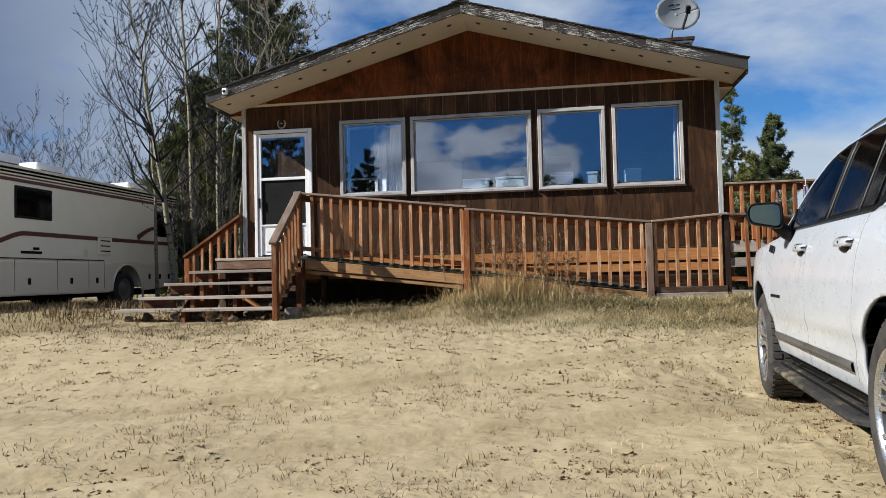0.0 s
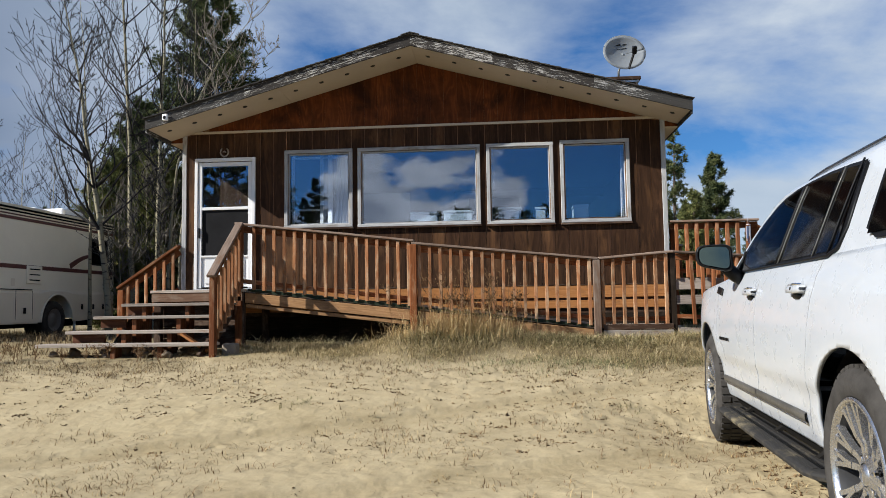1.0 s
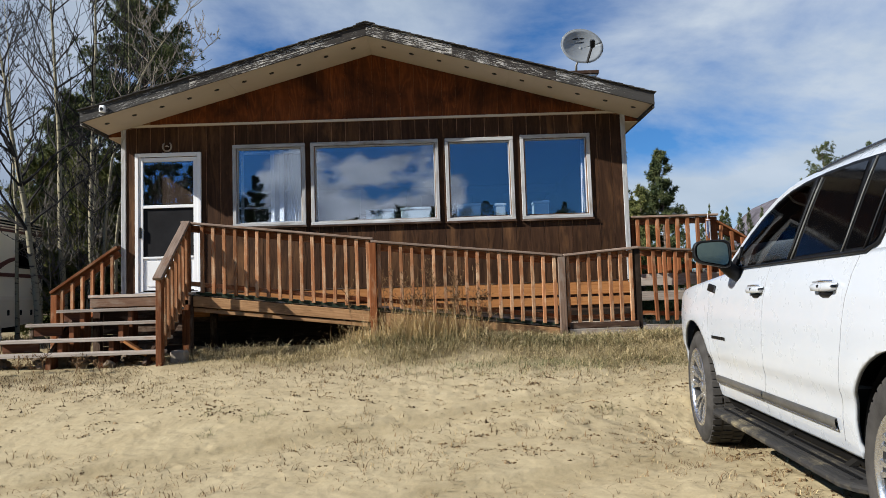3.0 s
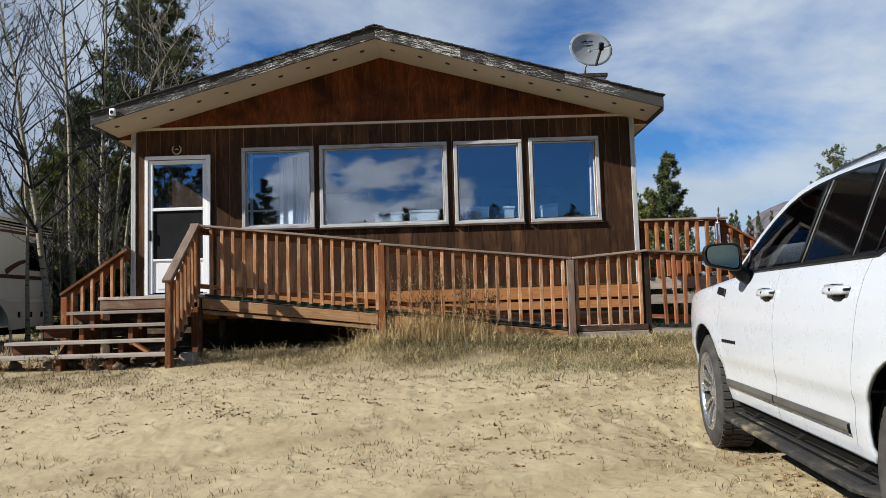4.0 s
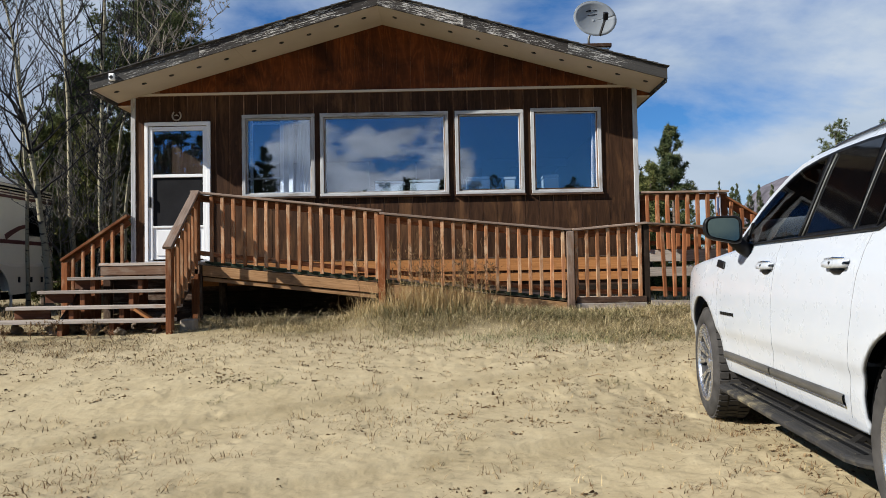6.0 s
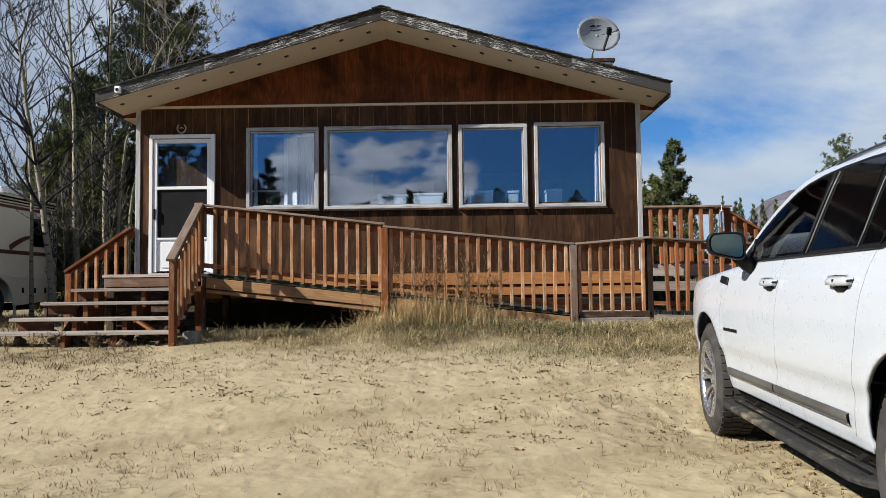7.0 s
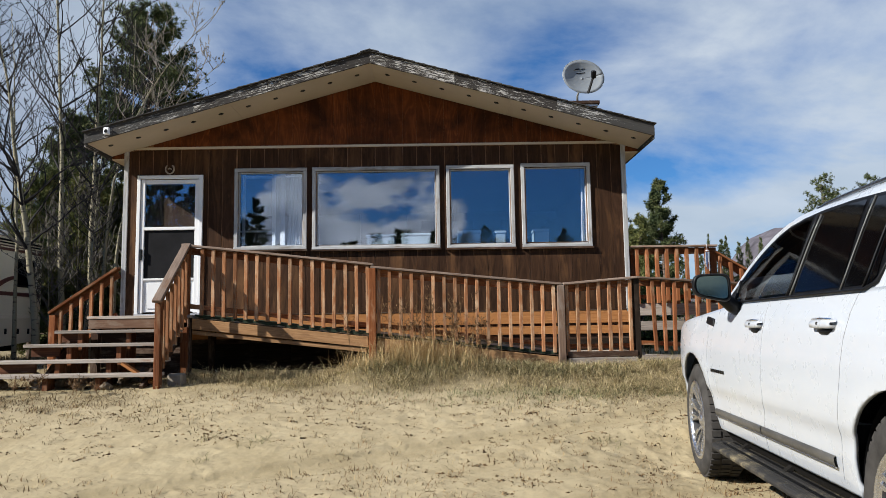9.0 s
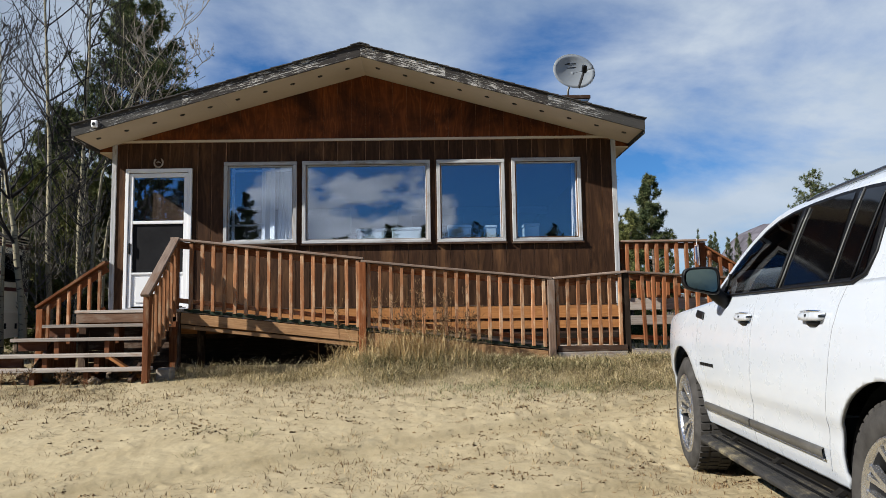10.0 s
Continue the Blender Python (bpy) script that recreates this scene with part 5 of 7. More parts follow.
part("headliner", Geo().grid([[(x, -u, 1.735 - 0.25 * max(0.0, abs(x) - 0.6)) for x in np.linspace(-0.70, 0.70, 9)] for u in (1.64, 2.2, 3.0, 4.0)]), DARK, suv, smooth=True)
rows = [[(gw(z) * 0.985 * t, -(cab_front(z) - 0.09 * (1 - t * t)), z) for t in np.linspace(-1, 1, 13)] for z in (1.225, 1.30, 1.40, 1.485, 1.57, 1.645, 1.70, 1.735)]
screen = part("windscreen", Geo().grid(rows), FRONTGLASS, suv, smooth=True)
screen.visible_shadow = False
rows = [[(w * t, -(cab_back(z) + 0.05 * (1 - t * t)), z) for t in np.linspace(-1, 1, 9)] for z, w in ((1.255, 0.88), (1.50, 0.82), (1.68, 0.74), (1.74, 0.68))]
part("rear_glass", Geo().grid(rows), CARGLASS, suv, smooth=True)

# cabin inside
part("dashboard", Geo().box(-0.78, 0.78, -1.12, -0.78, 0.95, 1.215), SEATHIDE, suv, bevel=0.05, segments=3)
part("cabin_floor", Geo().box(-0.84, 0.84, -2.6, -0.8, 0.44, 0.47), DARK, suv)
# added dark sheet behind the seats, standing for the unlit rear cabin
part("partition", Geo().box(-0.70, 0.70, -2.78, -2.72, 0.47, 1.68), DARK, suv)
ring = Matrix.Translation((-0.40, -1.28, 1.14)) @ Matrix.Rotation(radians(65), 4, "X")
wheel_rim = part("steering_wheel", Geo().tube([ring @ Vector((0.19 * math.cos(a), 0.19 * math.sin(a), 0)) for a in np.linspace(0, 2 * math.pi, 33)], 0.016, 8, False), SEATHIDE, suv, smooth=True)
part("wheel_hub", Geo().lathe([(0, 0.02), (0.07, 0.015), (0.08, -0.02), (0, -0.03)], ring, 18), GREYTRIM, wheel_rim, smooth=True)
for a in (0.1, math.pi - 0.1, -math.pi / 2):
    part("wheel_spoke", Geo().beam(ring @ Vector((0, 0, 0)), ring @ Vector((0.18 * math.cos(a), 0.18 * math.sin(a), 0)), 0.03, 0.018), ALLOY, wheel_rim)
for x in (-0.40, 0.40):
    g = Geo()
    g.hexa([(x + (0.26 if i & 1 else -0.26), -1.92 + (0.55 if i & 2 else 0), 0.62 + (0.17 if i & 4 else 0)) for i in range(8)])
    seat = part("seat", g, SEATHIDE, suv, "dark leather seat", bevel=0.05, segments=3)
    g = Geo().hexa([(x + (0.25 if i & 1 else -0.25), -2.03 - (0.20 if i & 4 else 0) + (0.13 if i & 2 else 0), 0.74 + (0.60 if i & 4 else 0)) for i in range(8)])
    part("backrest", g, SEATHIDE, seat, bevel=0.045, segments=3)
    g = Geo().hexa([(x + (0.14 if i & 1 else -0.14), -2.22 - (0.03 if i & 4 else 0) + (0.09 if i & 2 else 0), 1.37 + (0.17 if i & 4 else 0)) for i in range(8)])
    part("headrest", g, SEATHIDE, seat, bevel=0.035, segments=3)

for s in (-1, 1):
    part("door_lining", Geo().box(min(s * 0.84, s * 0.89), max(s * 0.84, s * 0.89), -1.95, -0.85, 0.5, 1.258), DARK, suv)
    part("window_surround", side_sheet(1.84, 2.815, dlo_low, dlo_top, 0.009, s, 40), BLACK, suv, smooth=True)
    part("window_surround", side_sheet(0.735, 0.965, dlo_low, dlo_top, 0.009, s, 12), BLACK, suv, smooth=True)
    part("window_surround", side_sheet(0.95, 1.86, lambda u: dlo_top(u) - 0.030, dlo_top, 0.009, s, 30, 2), BLACK, suv, smooth=True)
    part("window_surround", side_sheet(0.95, 1.86, dlo_low, lambda u: 1.288, 0.009, s, 8, 2), BLACK, suv, smooth=True)
    front = part("front_side_glass", side_sheet(0.94, 1.88, lambda u: 1.274, lambda u: dlo_top(u) - 0.016, 0.013, s, 24), FRONTGLASS, suv, smooth=True)
    front.visible_shadow = False
    for u0, u1, lean, nm in ((1.945, 2.475, 0.0, "rear_side_glass"), (2.515, 2.785, 0.0, "fixed_side_glass")):
        part(nm, side_sheet(u0, u1, lambda u: dlo_low(u) + 0.024, lambda u: dlo_top(u) - 0.018, 0.014, s, 14), CARGLASS, suv, smooth=True)
    part("quarter_surround", side_sheet(3.06, 4.02, lambda u: 1.30 + 0.05 * step(3.2, 3.06, u), lambda u: 1.690, 0.009, s), BLACK, suv, smooth=True)
    part("quarter_glass", side_sheet(3.10, 3.98, lambda u: 1.325, lambda u: 1.670, 0.014, s), CARGLASS, suv, smooth=True)
    # belt moulding and pillars
    def belt(u, up):
        return (s * (gw(1.265) * (1 - 0.035 * step(3.2, 4.3, u)) + 0.018), -u, 1.265 + up)
    part("belt_moulding", Geo().tube([belt(u, 0) for u in np.linspace(0.78, 2.72, 20)] + [(s * (gw(1.30) + 0.010), -2.79, 1.295), (s * (gw(1.40) + 0.009), -2.822, 1.38), (s * (gw(1.65) + 0.009), -2.822, 1.65)], 0.008, 6), BLACK, suv, smooth=True)
    for u, lean, rad, mt in ((1.865, 0.095, 0.009, BLACK), (1.905, 0.095, 0.006, GREYTRIM), (2.49, 0.075, 0.0045, GREYTRIM), (2.70, 0.085, 0.005, BLACK)):
        pts = [(s * (gw(z) + 0.017), -(u + lean * (z - 1.27) / 0.42), z) for z in np.linspace(1.272, 1.676, 7)]
        part("pillar_strip", Geo().tube(pts, rad, 6), mt, suv, smooth=True)
    pts = [(s * (gw(z) + 0.016), -(0.955 + 0.03 * (z - 1.27)), z) for z in np.linspace(1.27, 1.405, 4)]
    part("pillar_strip", Geo().tube(pts, 0.009, 6), BLACK, suv, smooth=True)
    # roof rail
    pts = [(s * 0.71, -1.74, 1.742), (s * 0.705, -1.84, 1.755), (s * 0.70, -2.0, 1.764)] + [(s * 0.695, -u, 1.768) for u in np.linspace(2.3, 3.9, 8)] + [(s * 0.675, -4.1, 1.740)]
    part("roof_rail", Geo().tube(pts, 0.010, 8), RAILMET, suv, smooth=True)

    def on(u, z, out=0.0):
        return Vector((s * (suv_w(u, z) + out), -u, z))
    # panel gaps
    for line in ([(1.60, 1.262), (1.625, 1.15), (1.615, 1.05), (1.585, 0.73), (1.50, 0.56), (1.46, 0.42)],
                 [(2.67, 1.262), (2.65, 1.15), (2.62, 1.05), (2.597, 0.914), (2.52, 0.647), (2.45, 0.46)],
                 [(0.50, 1.05), (0.47, 0.90), (0.50, 0.60)]):
        fine = []
        for (a, b), (c, d) in zip(line, line[1:]):
            fine += [on(lerp(a, c, k / 6), lerp(b, d, k / 6), 0.0005) for k in range(6)]
        fine.append(on(*line[-1], 0.0005))
        part("panel_gap", Geo().tube(fine, 0.0013, 5), PANELGAP, suv)
    # door handles
    for u in (1.50, 2.44):
        rows = [[on(u + du, 1.128 + dz * k, 0.006 + 0.030 * o) for dz, o in ((-0.021, 0.0), (-0.019, 0.85), (0.0, 1.0), (0.016, 0.85), (0.019, 0.0))]
                for du, k in ((-0.112, 0.35), (-0.102, 0.85), (-0.06, 1.0), (0.06, 1.0), (0.102, 0.85), (0.112, 0.35))]
        h = part("door_handle", Geo().grid(rows), CARPAINT, suv, "white door handle with a chrome edge", smooth=True)
        part("handle_strip", Geo().tube([on(u - 0.10, 1.148, 0.026), on(u, 1.151, 0.032), on(u + 0.10, 1.148, 0.026)], 0.005, 6), CHROME, h, smooth=True)
        # black bulge standing for the shade in the hollow under the handle
        part("handle_shade", Geo().tube([on(u - 0.075, 1.098, 0.002), on(u - 0.03, 1.092, 0.003), on(u + 0.03, 1.092, 0.003), on(u + 0.065, 1.100, 0.002)], [0.005, 0.013, 0.013, 0.005], 8), BLACK, h, smooth=True)
        part("handle_button", Geo().tube([on(u - 0.02, 1.130, 0.030), on(u - 0.02, 1.130, 0.039)], 0.007, 8), BLACK, h)
    # lower cladding strip
    for ua, ub in ((0.53, 1.445), (1.462, 2.42)):
        rows = [[on(u, z, o) for z, o in ((0.500, 0.001), (0.505, 0.014), (0.528, 0.016), (0.546, 0.013), (0.553, 0.001))] for u in np.linspace(ua, ub, 14)]
        strip = part("side_moulding", Geo().grid(rows), GREYTRIM, suv, smooth=True)
        part("moulding_edge", Geo().tube([on(u, 0.503, 0.013) for u in np.linspace(ua, ub, 8)], 0.004, 5), ALLOY, strip)
    # sill and running board
    rows = [[(s * (0.870 + 0.055 * t), -u, lerp(0.33, 0.412, t)) for t in (0, 0.5, 1)] for u in np.linspace(0.44, 2.62, 12)]
    part("sill", Geo().grid(rows), DARK, suv)
    rows = []
    for u, xo in ((0.52, 0.99), (0.58, 1.045), (0.66, 1.068), (2.58, 1.068), (2.66, 1.045), (2.72, 0.99)):
        rows.append([(s * x, -u, z) for x, z in ((0.885, 0.334), (xo - 0.020, 0.332), (xo - 0.005, 0.327), (xo, 0.316), (xo - 0.006, 0.300), (xo - 0.03, 0.292), (0.885, 0.306), (0.885, 0.334))])
    g = Geo().grid(rows)
    g.face(rows[0][:-1])
    g.face(rows[-1][:-1])
    rb = part("running_board", g, BOARDMET, suv)
    for k in range(4):
        x = s * (0.905 + 0.034 * k)
        part("tread_rib", Geo().box(min(x, x + s * 0.016), max(x, x + s * 0.016), -2.60, -0.64, 0.328, 0.3395 - 0.0006 * k), BOARDMET if k % 2 else BLACK, rb)
    for u in (0.85, 1.6, 2.35):
        part("board_bracket", Geo().beam((s * 0.82, -u, 0.40), (s * 0.95, -u, 0.31), 0.05, 0.02), DARK, rb)
    # wing vent, badge bars, side marker
    g = Geo().hexa([on((0.62 if k & 1 else 0.43), (1.185 if k & 2 else 1.135) - (0.02 if k & 1 else 0), (0.012 if k & 4 else 0.0)) for k in range(8)])
    part("wing_vent", g, BLACK, suv, bevel=0.005)
    for k in range(6):
        u = 0.575 + k * 0.054
        g = Geo().hexa([on(u + (0.032 if i & 1 else 0), 0.806 + (0.020 if i & 2 else 0), (0.006 if i & 4 else 0.001)) for i in range(8)])
        part("badge_bar", g, BLACK, suv, "plain dark badge bar")
    # wheel housings
    for c in (0.0, WB):
        rows = []
        for a in np.linspace(0.10, math.pi - 0.10, 25):
            y, z = -c - 0.500 * math.cos(a), 0.38 + 0.52 * math.sin(a)
            rows.append([(s * x, y, z) for x in (0.55, 0.80, 0.945)])
        part("wheel_housing", Geo().grid(rows), BLACK, suv)
        rows = [[(s * 0.56, -c - r * math.cos(a), 0.38 + r * math.sin(a)) for r in (0.0, 0.25, 0.52)] for a in np.linspace(0, math.pi, 13)]
        part("wheel_housing", Geo().grid(rows), BLACK, suv)
    # mirror: a rounded shell, higher towards its outer end
    mm = Matrix.Translation((s * 1.132, -1.09, 1.362)) @ Matrix.Rotation(s * radians(7), 4, "Z")

    def shell_ring(k, y):
        ring = []
        for i in range(29):
            a = 2 * math.pi * i / 28
            cx, cz = math.cos(a), math.sin(a)
            x = 0.114 * math.copysign(abs(cx) ** 0.40, cx)
            z = 0.094 * math.copysign(abs(cz) ** 0.46, cz)
            z += 0.24 * (x + 0.11) * (1 if z < 0 else 0.0) * 1.0 - 0.03 * max(0.0, x) - 0.012
            ring.append(mm @ Vector((s * x * k, y, z * k)))
        return ring
    g = Geo().grid([shell_ring(k, y) for k, y in ((0.0, -0.066), (0.83, -0.066), (0.86, -0.072), (0.93, -0.072), (0.985, -0.060), (1.0, -0.035), (0.97, 0.01), (0.88, 0.045), (0.70, 0.068), (0.35, 0.080), (0.02, 0.083))])
    mir = part("mirror_shell", g, BLACK, suv, smooth=True)
    g = Geo().face([p + Vector((0, 0.06 * (p.z - mm.translation.z), 0)) for p in shell_ring(0.80, -0.0760)[:-1]])
    part("mirror_glass", g, MIRROR, mir, "mirror glass")
    part("mirror_arm", Geo().tube([(s * 0.945, -1.06, 1.215), (s * 1.00, -1.07, 1.245), (s * 1.06, -1.08, 1.30)], [0.050, 0.045, 0.042], 8), BLACK, suv, smooth=True)
part("underbody", Geo().box(-0.80, 0.80, -4.2, 0.8, 0.27, 0.42), BLACK, suv)
for u in (0.0, WB):
    part("axle", Geo().tube([(-0.7, -u, WR), (0.7, -u, WR)], 0.05, 8), BLACK, suv)


WHEELDARK = plain("dark_wheel_barrel", (0.03, 0.03, 0.031), 0.5, 0.3, 0.2)


def wheel(parent, m, r=WR, spokes=6, dusty=True, rim_mat=None, width=0.275):
    """A wheel about the local z axis of m; its outer face at z = 0, looking to +z."""
    rim_mat = rim_mat or ALLOY
    rr = r * 0.70
    tyre = part("tyre", Geo().lathe([(rr, -0.012), (rr + 0.012, 0.0), (r - 0.055, 0.006), (r - 0.018, -0.012), (r - 0.004, -0.030), (r, -0.06), (r, -width + 0.06),
                                     (r - 0.004, -width + 0.03), (r - 0.02, -width + 0.01), (rr + 0.01, -width), (rr, -width + 0.012)], m, 56, True), RUBBER, parent, "dusty black tyre", smooth=True)
    g = Geo()
    for k in range(46):
        a = 2 * math.pi * k / 46
        for z0, z1, da in ((-0.024, -0.085, 0.012), (-0.10, -0.165, 0.03), (-0.18, -width + 0.03, 0.012)):
            mk = m @ Matrix.Rotation(a + da * (1 if z0 > -0.15 else -1), 4, "Z")
            g.hexa([mk @ Vector((r + (0.007 if i & 1 else -0.01), (0.020 if i & 2 else -0.020) , z1 if i & 4 else z0)) for i in range(8)])
    part("tread_block", g, RUBBER, tyre)
    rim = part("rim", Geo().lathe([(rr + 0.004, -0.004), (rr - 0.004, 0.004), (rr - 0.014, 0.002), (rr - 0.022, -0.03), (rr - 0.035, -width * 0.75)], m, 56), rim_mat, parent, "machined alloy rim", smooth=True)
    # barrel and disc darkened: the shade between the spokes is in their colour
    part("barrel", Geo().lathe([(rr - 0.020, -0.02), (rr - 0.030, -0.05), (rr - 0.040, -width * 0.72)], m, 48), WHEELDARK, rim, "dark inner barrel of the rim", smooth=True)
    part("brake_disc", Geo().lathe([(0.0, -0.13), (rr - 0.07, -0.13), (rr - 0.07, -0.15), (0.0, -0.15)], m, 32), DARK, rim)

    def blade(q, widths, depth=0.030):
        """A flat-faced bar through the points q (radius, angle, height) of the wheel's face."""
        pts = [Vector((a * math.cos(t), a * math.sin(t), h)) for a, t, h in q]
        g = Geo()
        rows = []
        for i, p in enumerate(pts):
            d = (pts[min(i + 1, len(pts) - 1)] - pts[max(i - 1, 0)])
            side = Vector((-d.y, d.x, 0)).normalized() * widths[i] / 2
            dn = Vector((0, 0, -depth))
            rows.append([m @ v for v in (p - side, p + side, p + side * 1.25 + dn, p - side * 1.25 + dn, p - side)])
        g.grid(rows)
        return g
    for k in range(spokes):
        a0 = 2 * math.pi * k / spokes
        for sgn in (-1, 1):
            q = [(lerp(0.045, rr * 0.52, t), a0 + sgn * (0.16 + 0.05 * t), -0.030 - 0.014 * math.sin(t * math.pi)) for t in np.linspace(0, 1, 4)]
            sp = part("spoke", blade(q, [0.034, 0.028, 0.026, 0.028]), rim_mat, rim)
            for fork in (-1, 1):
                q = [(lerp(rr * 0.50, rr - 0.010, t), a0 + sgn * 0.21 + fork * (0.012 + 0.085 * t ** 0.9), -0.030 + 0.022 * t) for t in np.linspace(0, 1, 4)]
                part("spoke_fork", blade(q, [0.021, 0.019, 0.019, 0.023]), rim_mat, sp)
    part("hub_cap", Geo().lathe([(0.0, -0.020), (0.035, -0.022), (0.042, -0.032), (0.06, -0.05)], m, 20), rim_mat, rim, smooth=True)
    for k in range(6):
        a = 2 * math.pi * (k + 0.5) / 6
        c = m @ Matrix.Translation((0.075 * math.cos(a), 0.075 * math.sin(a), -0.05))
        part("wheel_nut", Geo().lathe([(0.0, 0.016), (0.010, 0.014), (0.012, 0.0)], c, 6), CHROME, rim)


for c, steer in ((0.0, -3), (WB, 0)):
    for s in (-1, 1):
        m = Matrix.Translation((s * 1.0, -c, WR)) @ Matrix.Rotation(radians(steer), 4, "Z") @ Matrix.Rotation(radians(90) * s, 4, "Y") @ Matrix.Rotation(0.35 + c, 4, "Z")
        wp = part("wheel", Geo().lathe([(0.0, -0.16), (0.08, -0.16), (0.08, -0.26), (0, -0.26)], m, 16), BLACK, suv)
        wheel(wp, m)

# ---- motorhome ----
RX, RYF, RYN, RG = -5.52, 8.15, -1.3, 0.52      # side plane, far end, near end, ground
rv = thing("motorhome", (-6.7, 3.4, RG), "aged cream and tan motorhome with maroon stripes parked among bare trees", "motorhome")


def rv_shell(z0, z1, x_in, mat, name, out=0.0, y0=RYN, y1=RYF, r=0.12):
    """A closed band of the body with rounded upright corners."""
    pts = []
    x0, x1 = -7.95 - out, RX + out
    for cx, cy, a0 in ((x1 - r, y1 - r, 0), (x0 + r, y1 - r, 90), (x0 + r, y0 + r, 180), (x1 - r, y0 + r, 270)):
        for k in range(7):
            a = radians(a0 + k * 15)
            pts.append((cx + (r + 0) * math.cos(a), cy + (r + 0) * math.sin(a)))
    g = Geo()
    rows = [[(x, y, z) for x, y in pts + pts[:1]] for z in (z0, (z0 + z1) / 2, z1)]
    g.grid(rows)
    g.face([(x, y, z1) for x, y in pts])
    g.face([(x, y, z0) for x, y in reversed(pts)])
    return part(name, g, mat, rv)


rv_shell(1.60, 3.36, 0, RVWHITE, "upper_body")
rv_shell(0.88, 1.595, 0, RVTAN, "lower_body", 0.012, RYN, 4.93)
rv_shell(0.98, 1.595, 0, RVTAN, "lower_body", 0.012, 6.17, RYF)
part("wheel_bay", Geo().box(-7.7, -6.15, 4.85, 6.25, 0.95, 1.595), BLACK, rv)
rv_shell(3.36, 3.46, 0, RVTAN, "roof_cap", -0.03)
# lower skirt sides with the wheel arch
ARC = 5.55
rows = []
for y in sorted(set(np.arange(RYN + 0.1, RYF - 0.1, 0.2)) | set(np.linspace(ARC - 0.62, ARC + 0.62, 25))):
    d = abs(y - ARC) / 0.60
    lo = 0.90 + (0.62 * math.sqrt(1 - d * d) if d < 1 else 0.0)
    if y > 6.2:
        lo += 0.10 * step(6.2, 8.0, y)
    rows.append([(RX + 0.03, y, lerp(lo, 1.62, t)) for t in (0, 0.3, 0.6, 0.9)] + [(RX + 0.004, y, 1.625)])
part("side_skirt", Geo().grid(rows), RVTAN, rv)
ring = [(RX + 0.035, ARC + 0.62 * math.cos(a), 0.90 + 0.64 * math.sin(a)) for a in np.linspace(0, math.pi, 21)]
part("arch_lip", Geo().tube(ring, 0.022, 6), RVTAN, rv, smooth=True)
for z, h, m in ((3.13, 0.065, MAROON), (3.225, 0.03, MAROON), (3.29, 0.035, DARK)):
    part("roof_stripe", Geo().box(RX - 0.01, RX + 0.004 + 0.001 * h * 100, RYN + 0.12, RYF - 0.12, z, z + h), m, rv)
part("belt_stripe", Geo().box(RX - 0.01, RX + 0.006, 2.05, RYF - 0.13, 2.08, 2.17), MAROON, rv)
part("belt_stripe", Geo().box(RX - 0.01, RX + 0.005, RYN + 0.13, 1.1, 1.86, 1.95), MAROON, rv)
q = [(RX + 0.006, lerp(1.1, 2.06, t), lerp(1.905, 2.125, step(0, 1, t))) for t in np.linspace(0, 1, 10)]
for a, b in zip(q, q[1:]):
    part("belt_stripe", Geo().beam(a, (b[0], b[1] + 0.004, b[2]), 0.012, 0.09), MAROON, rv)
q = [(RX + 0.008, lerp(6.05, 7.0, t), 2.22 + 0.30 * math.sin(t * math.pi / 2)) for t in np.linspace(0, 1, 9)]
for k, (a, b) in enumerate(zip(q, q[1:])):
    part("swoosh_stripe", Geo().beam(a, b, 0.010, 0.13 - 0.008 * k), MAROON, rv)
part("skirt_line", Geo().box(RX + 0.026, RX + 0.036, RYN + 0.2, 4.6, 1.615, 1.635), DARK, rv)


def rv_window(y0, y1, z0, z1):
    w = part("window", Geo().box(RX - 0.02, RX + 0.022, y0, y1, z0, z1), BLACK, rv, "dark rounded window", bevel=0.02, segments=3)
    part("pane", Geo().box(RX + 0.023, RX + 0.026, y0 + 0.05, y1 - 0.05, z0 + 0.05, z1 - 0.05), CARGLASS, w)


rv_window(1.78, 2.86, 2.42, 3.06)
rv_window(6.92, 7.72, 2.30, 2.98)
rv_window(-0.6, 0.5, 2.35, 3.0)
# vent grille and hatches
gr = part("vent_panel", Geo().box(RX, RX + 0.025, 4.42, 4.95, 1.76, 2.16), RVWHITE, rv, bevel=0.006)
for k in range(3):
    part("vent_slot", Geo().box(RX + 0.026, RX + 0.030, 4.50, 4.87, 1.83 + k * 0.12, 1.855 + k * 0.12), DARK, gr)
for y in (0.3, 1.75, 3.0, 4.05, 4.62):
    part("hatch_gap", Geo().box(RX + 0.028, RX + 0.033, y - 0.006, y + 0.006, 0.98, 1.60), DARK, rv)
for y in (0.9, 2.15, 3.45, 4.35, 6.55, 7.05, 7.5):
    part("hatch_latch", Geo().box(RX + 0.028, RX + 0.042, y - 0.045, y + 0.045, 1.10 + 0.08 * (y > 6), 1.23 + 0.08 * (y > 6)), BLACK, rv, bevel=0.008)
for k, (y0, y1, z) in enumerate(((1.95, 2.55, 1.72), (2.3, 2.48, 1.80))):
    part("name_bar", Geo().box(RX + 0.001, RX + 0.006, y0, y1, z, z + 0.055), DARK, rv, "plain dark bar of lettering")
part("fuel_flap", Geo().box(RX, RX + 0.008, 3.92, 4.05, 1.70, 1.86), RVTAN, rv, bevel=0.004)
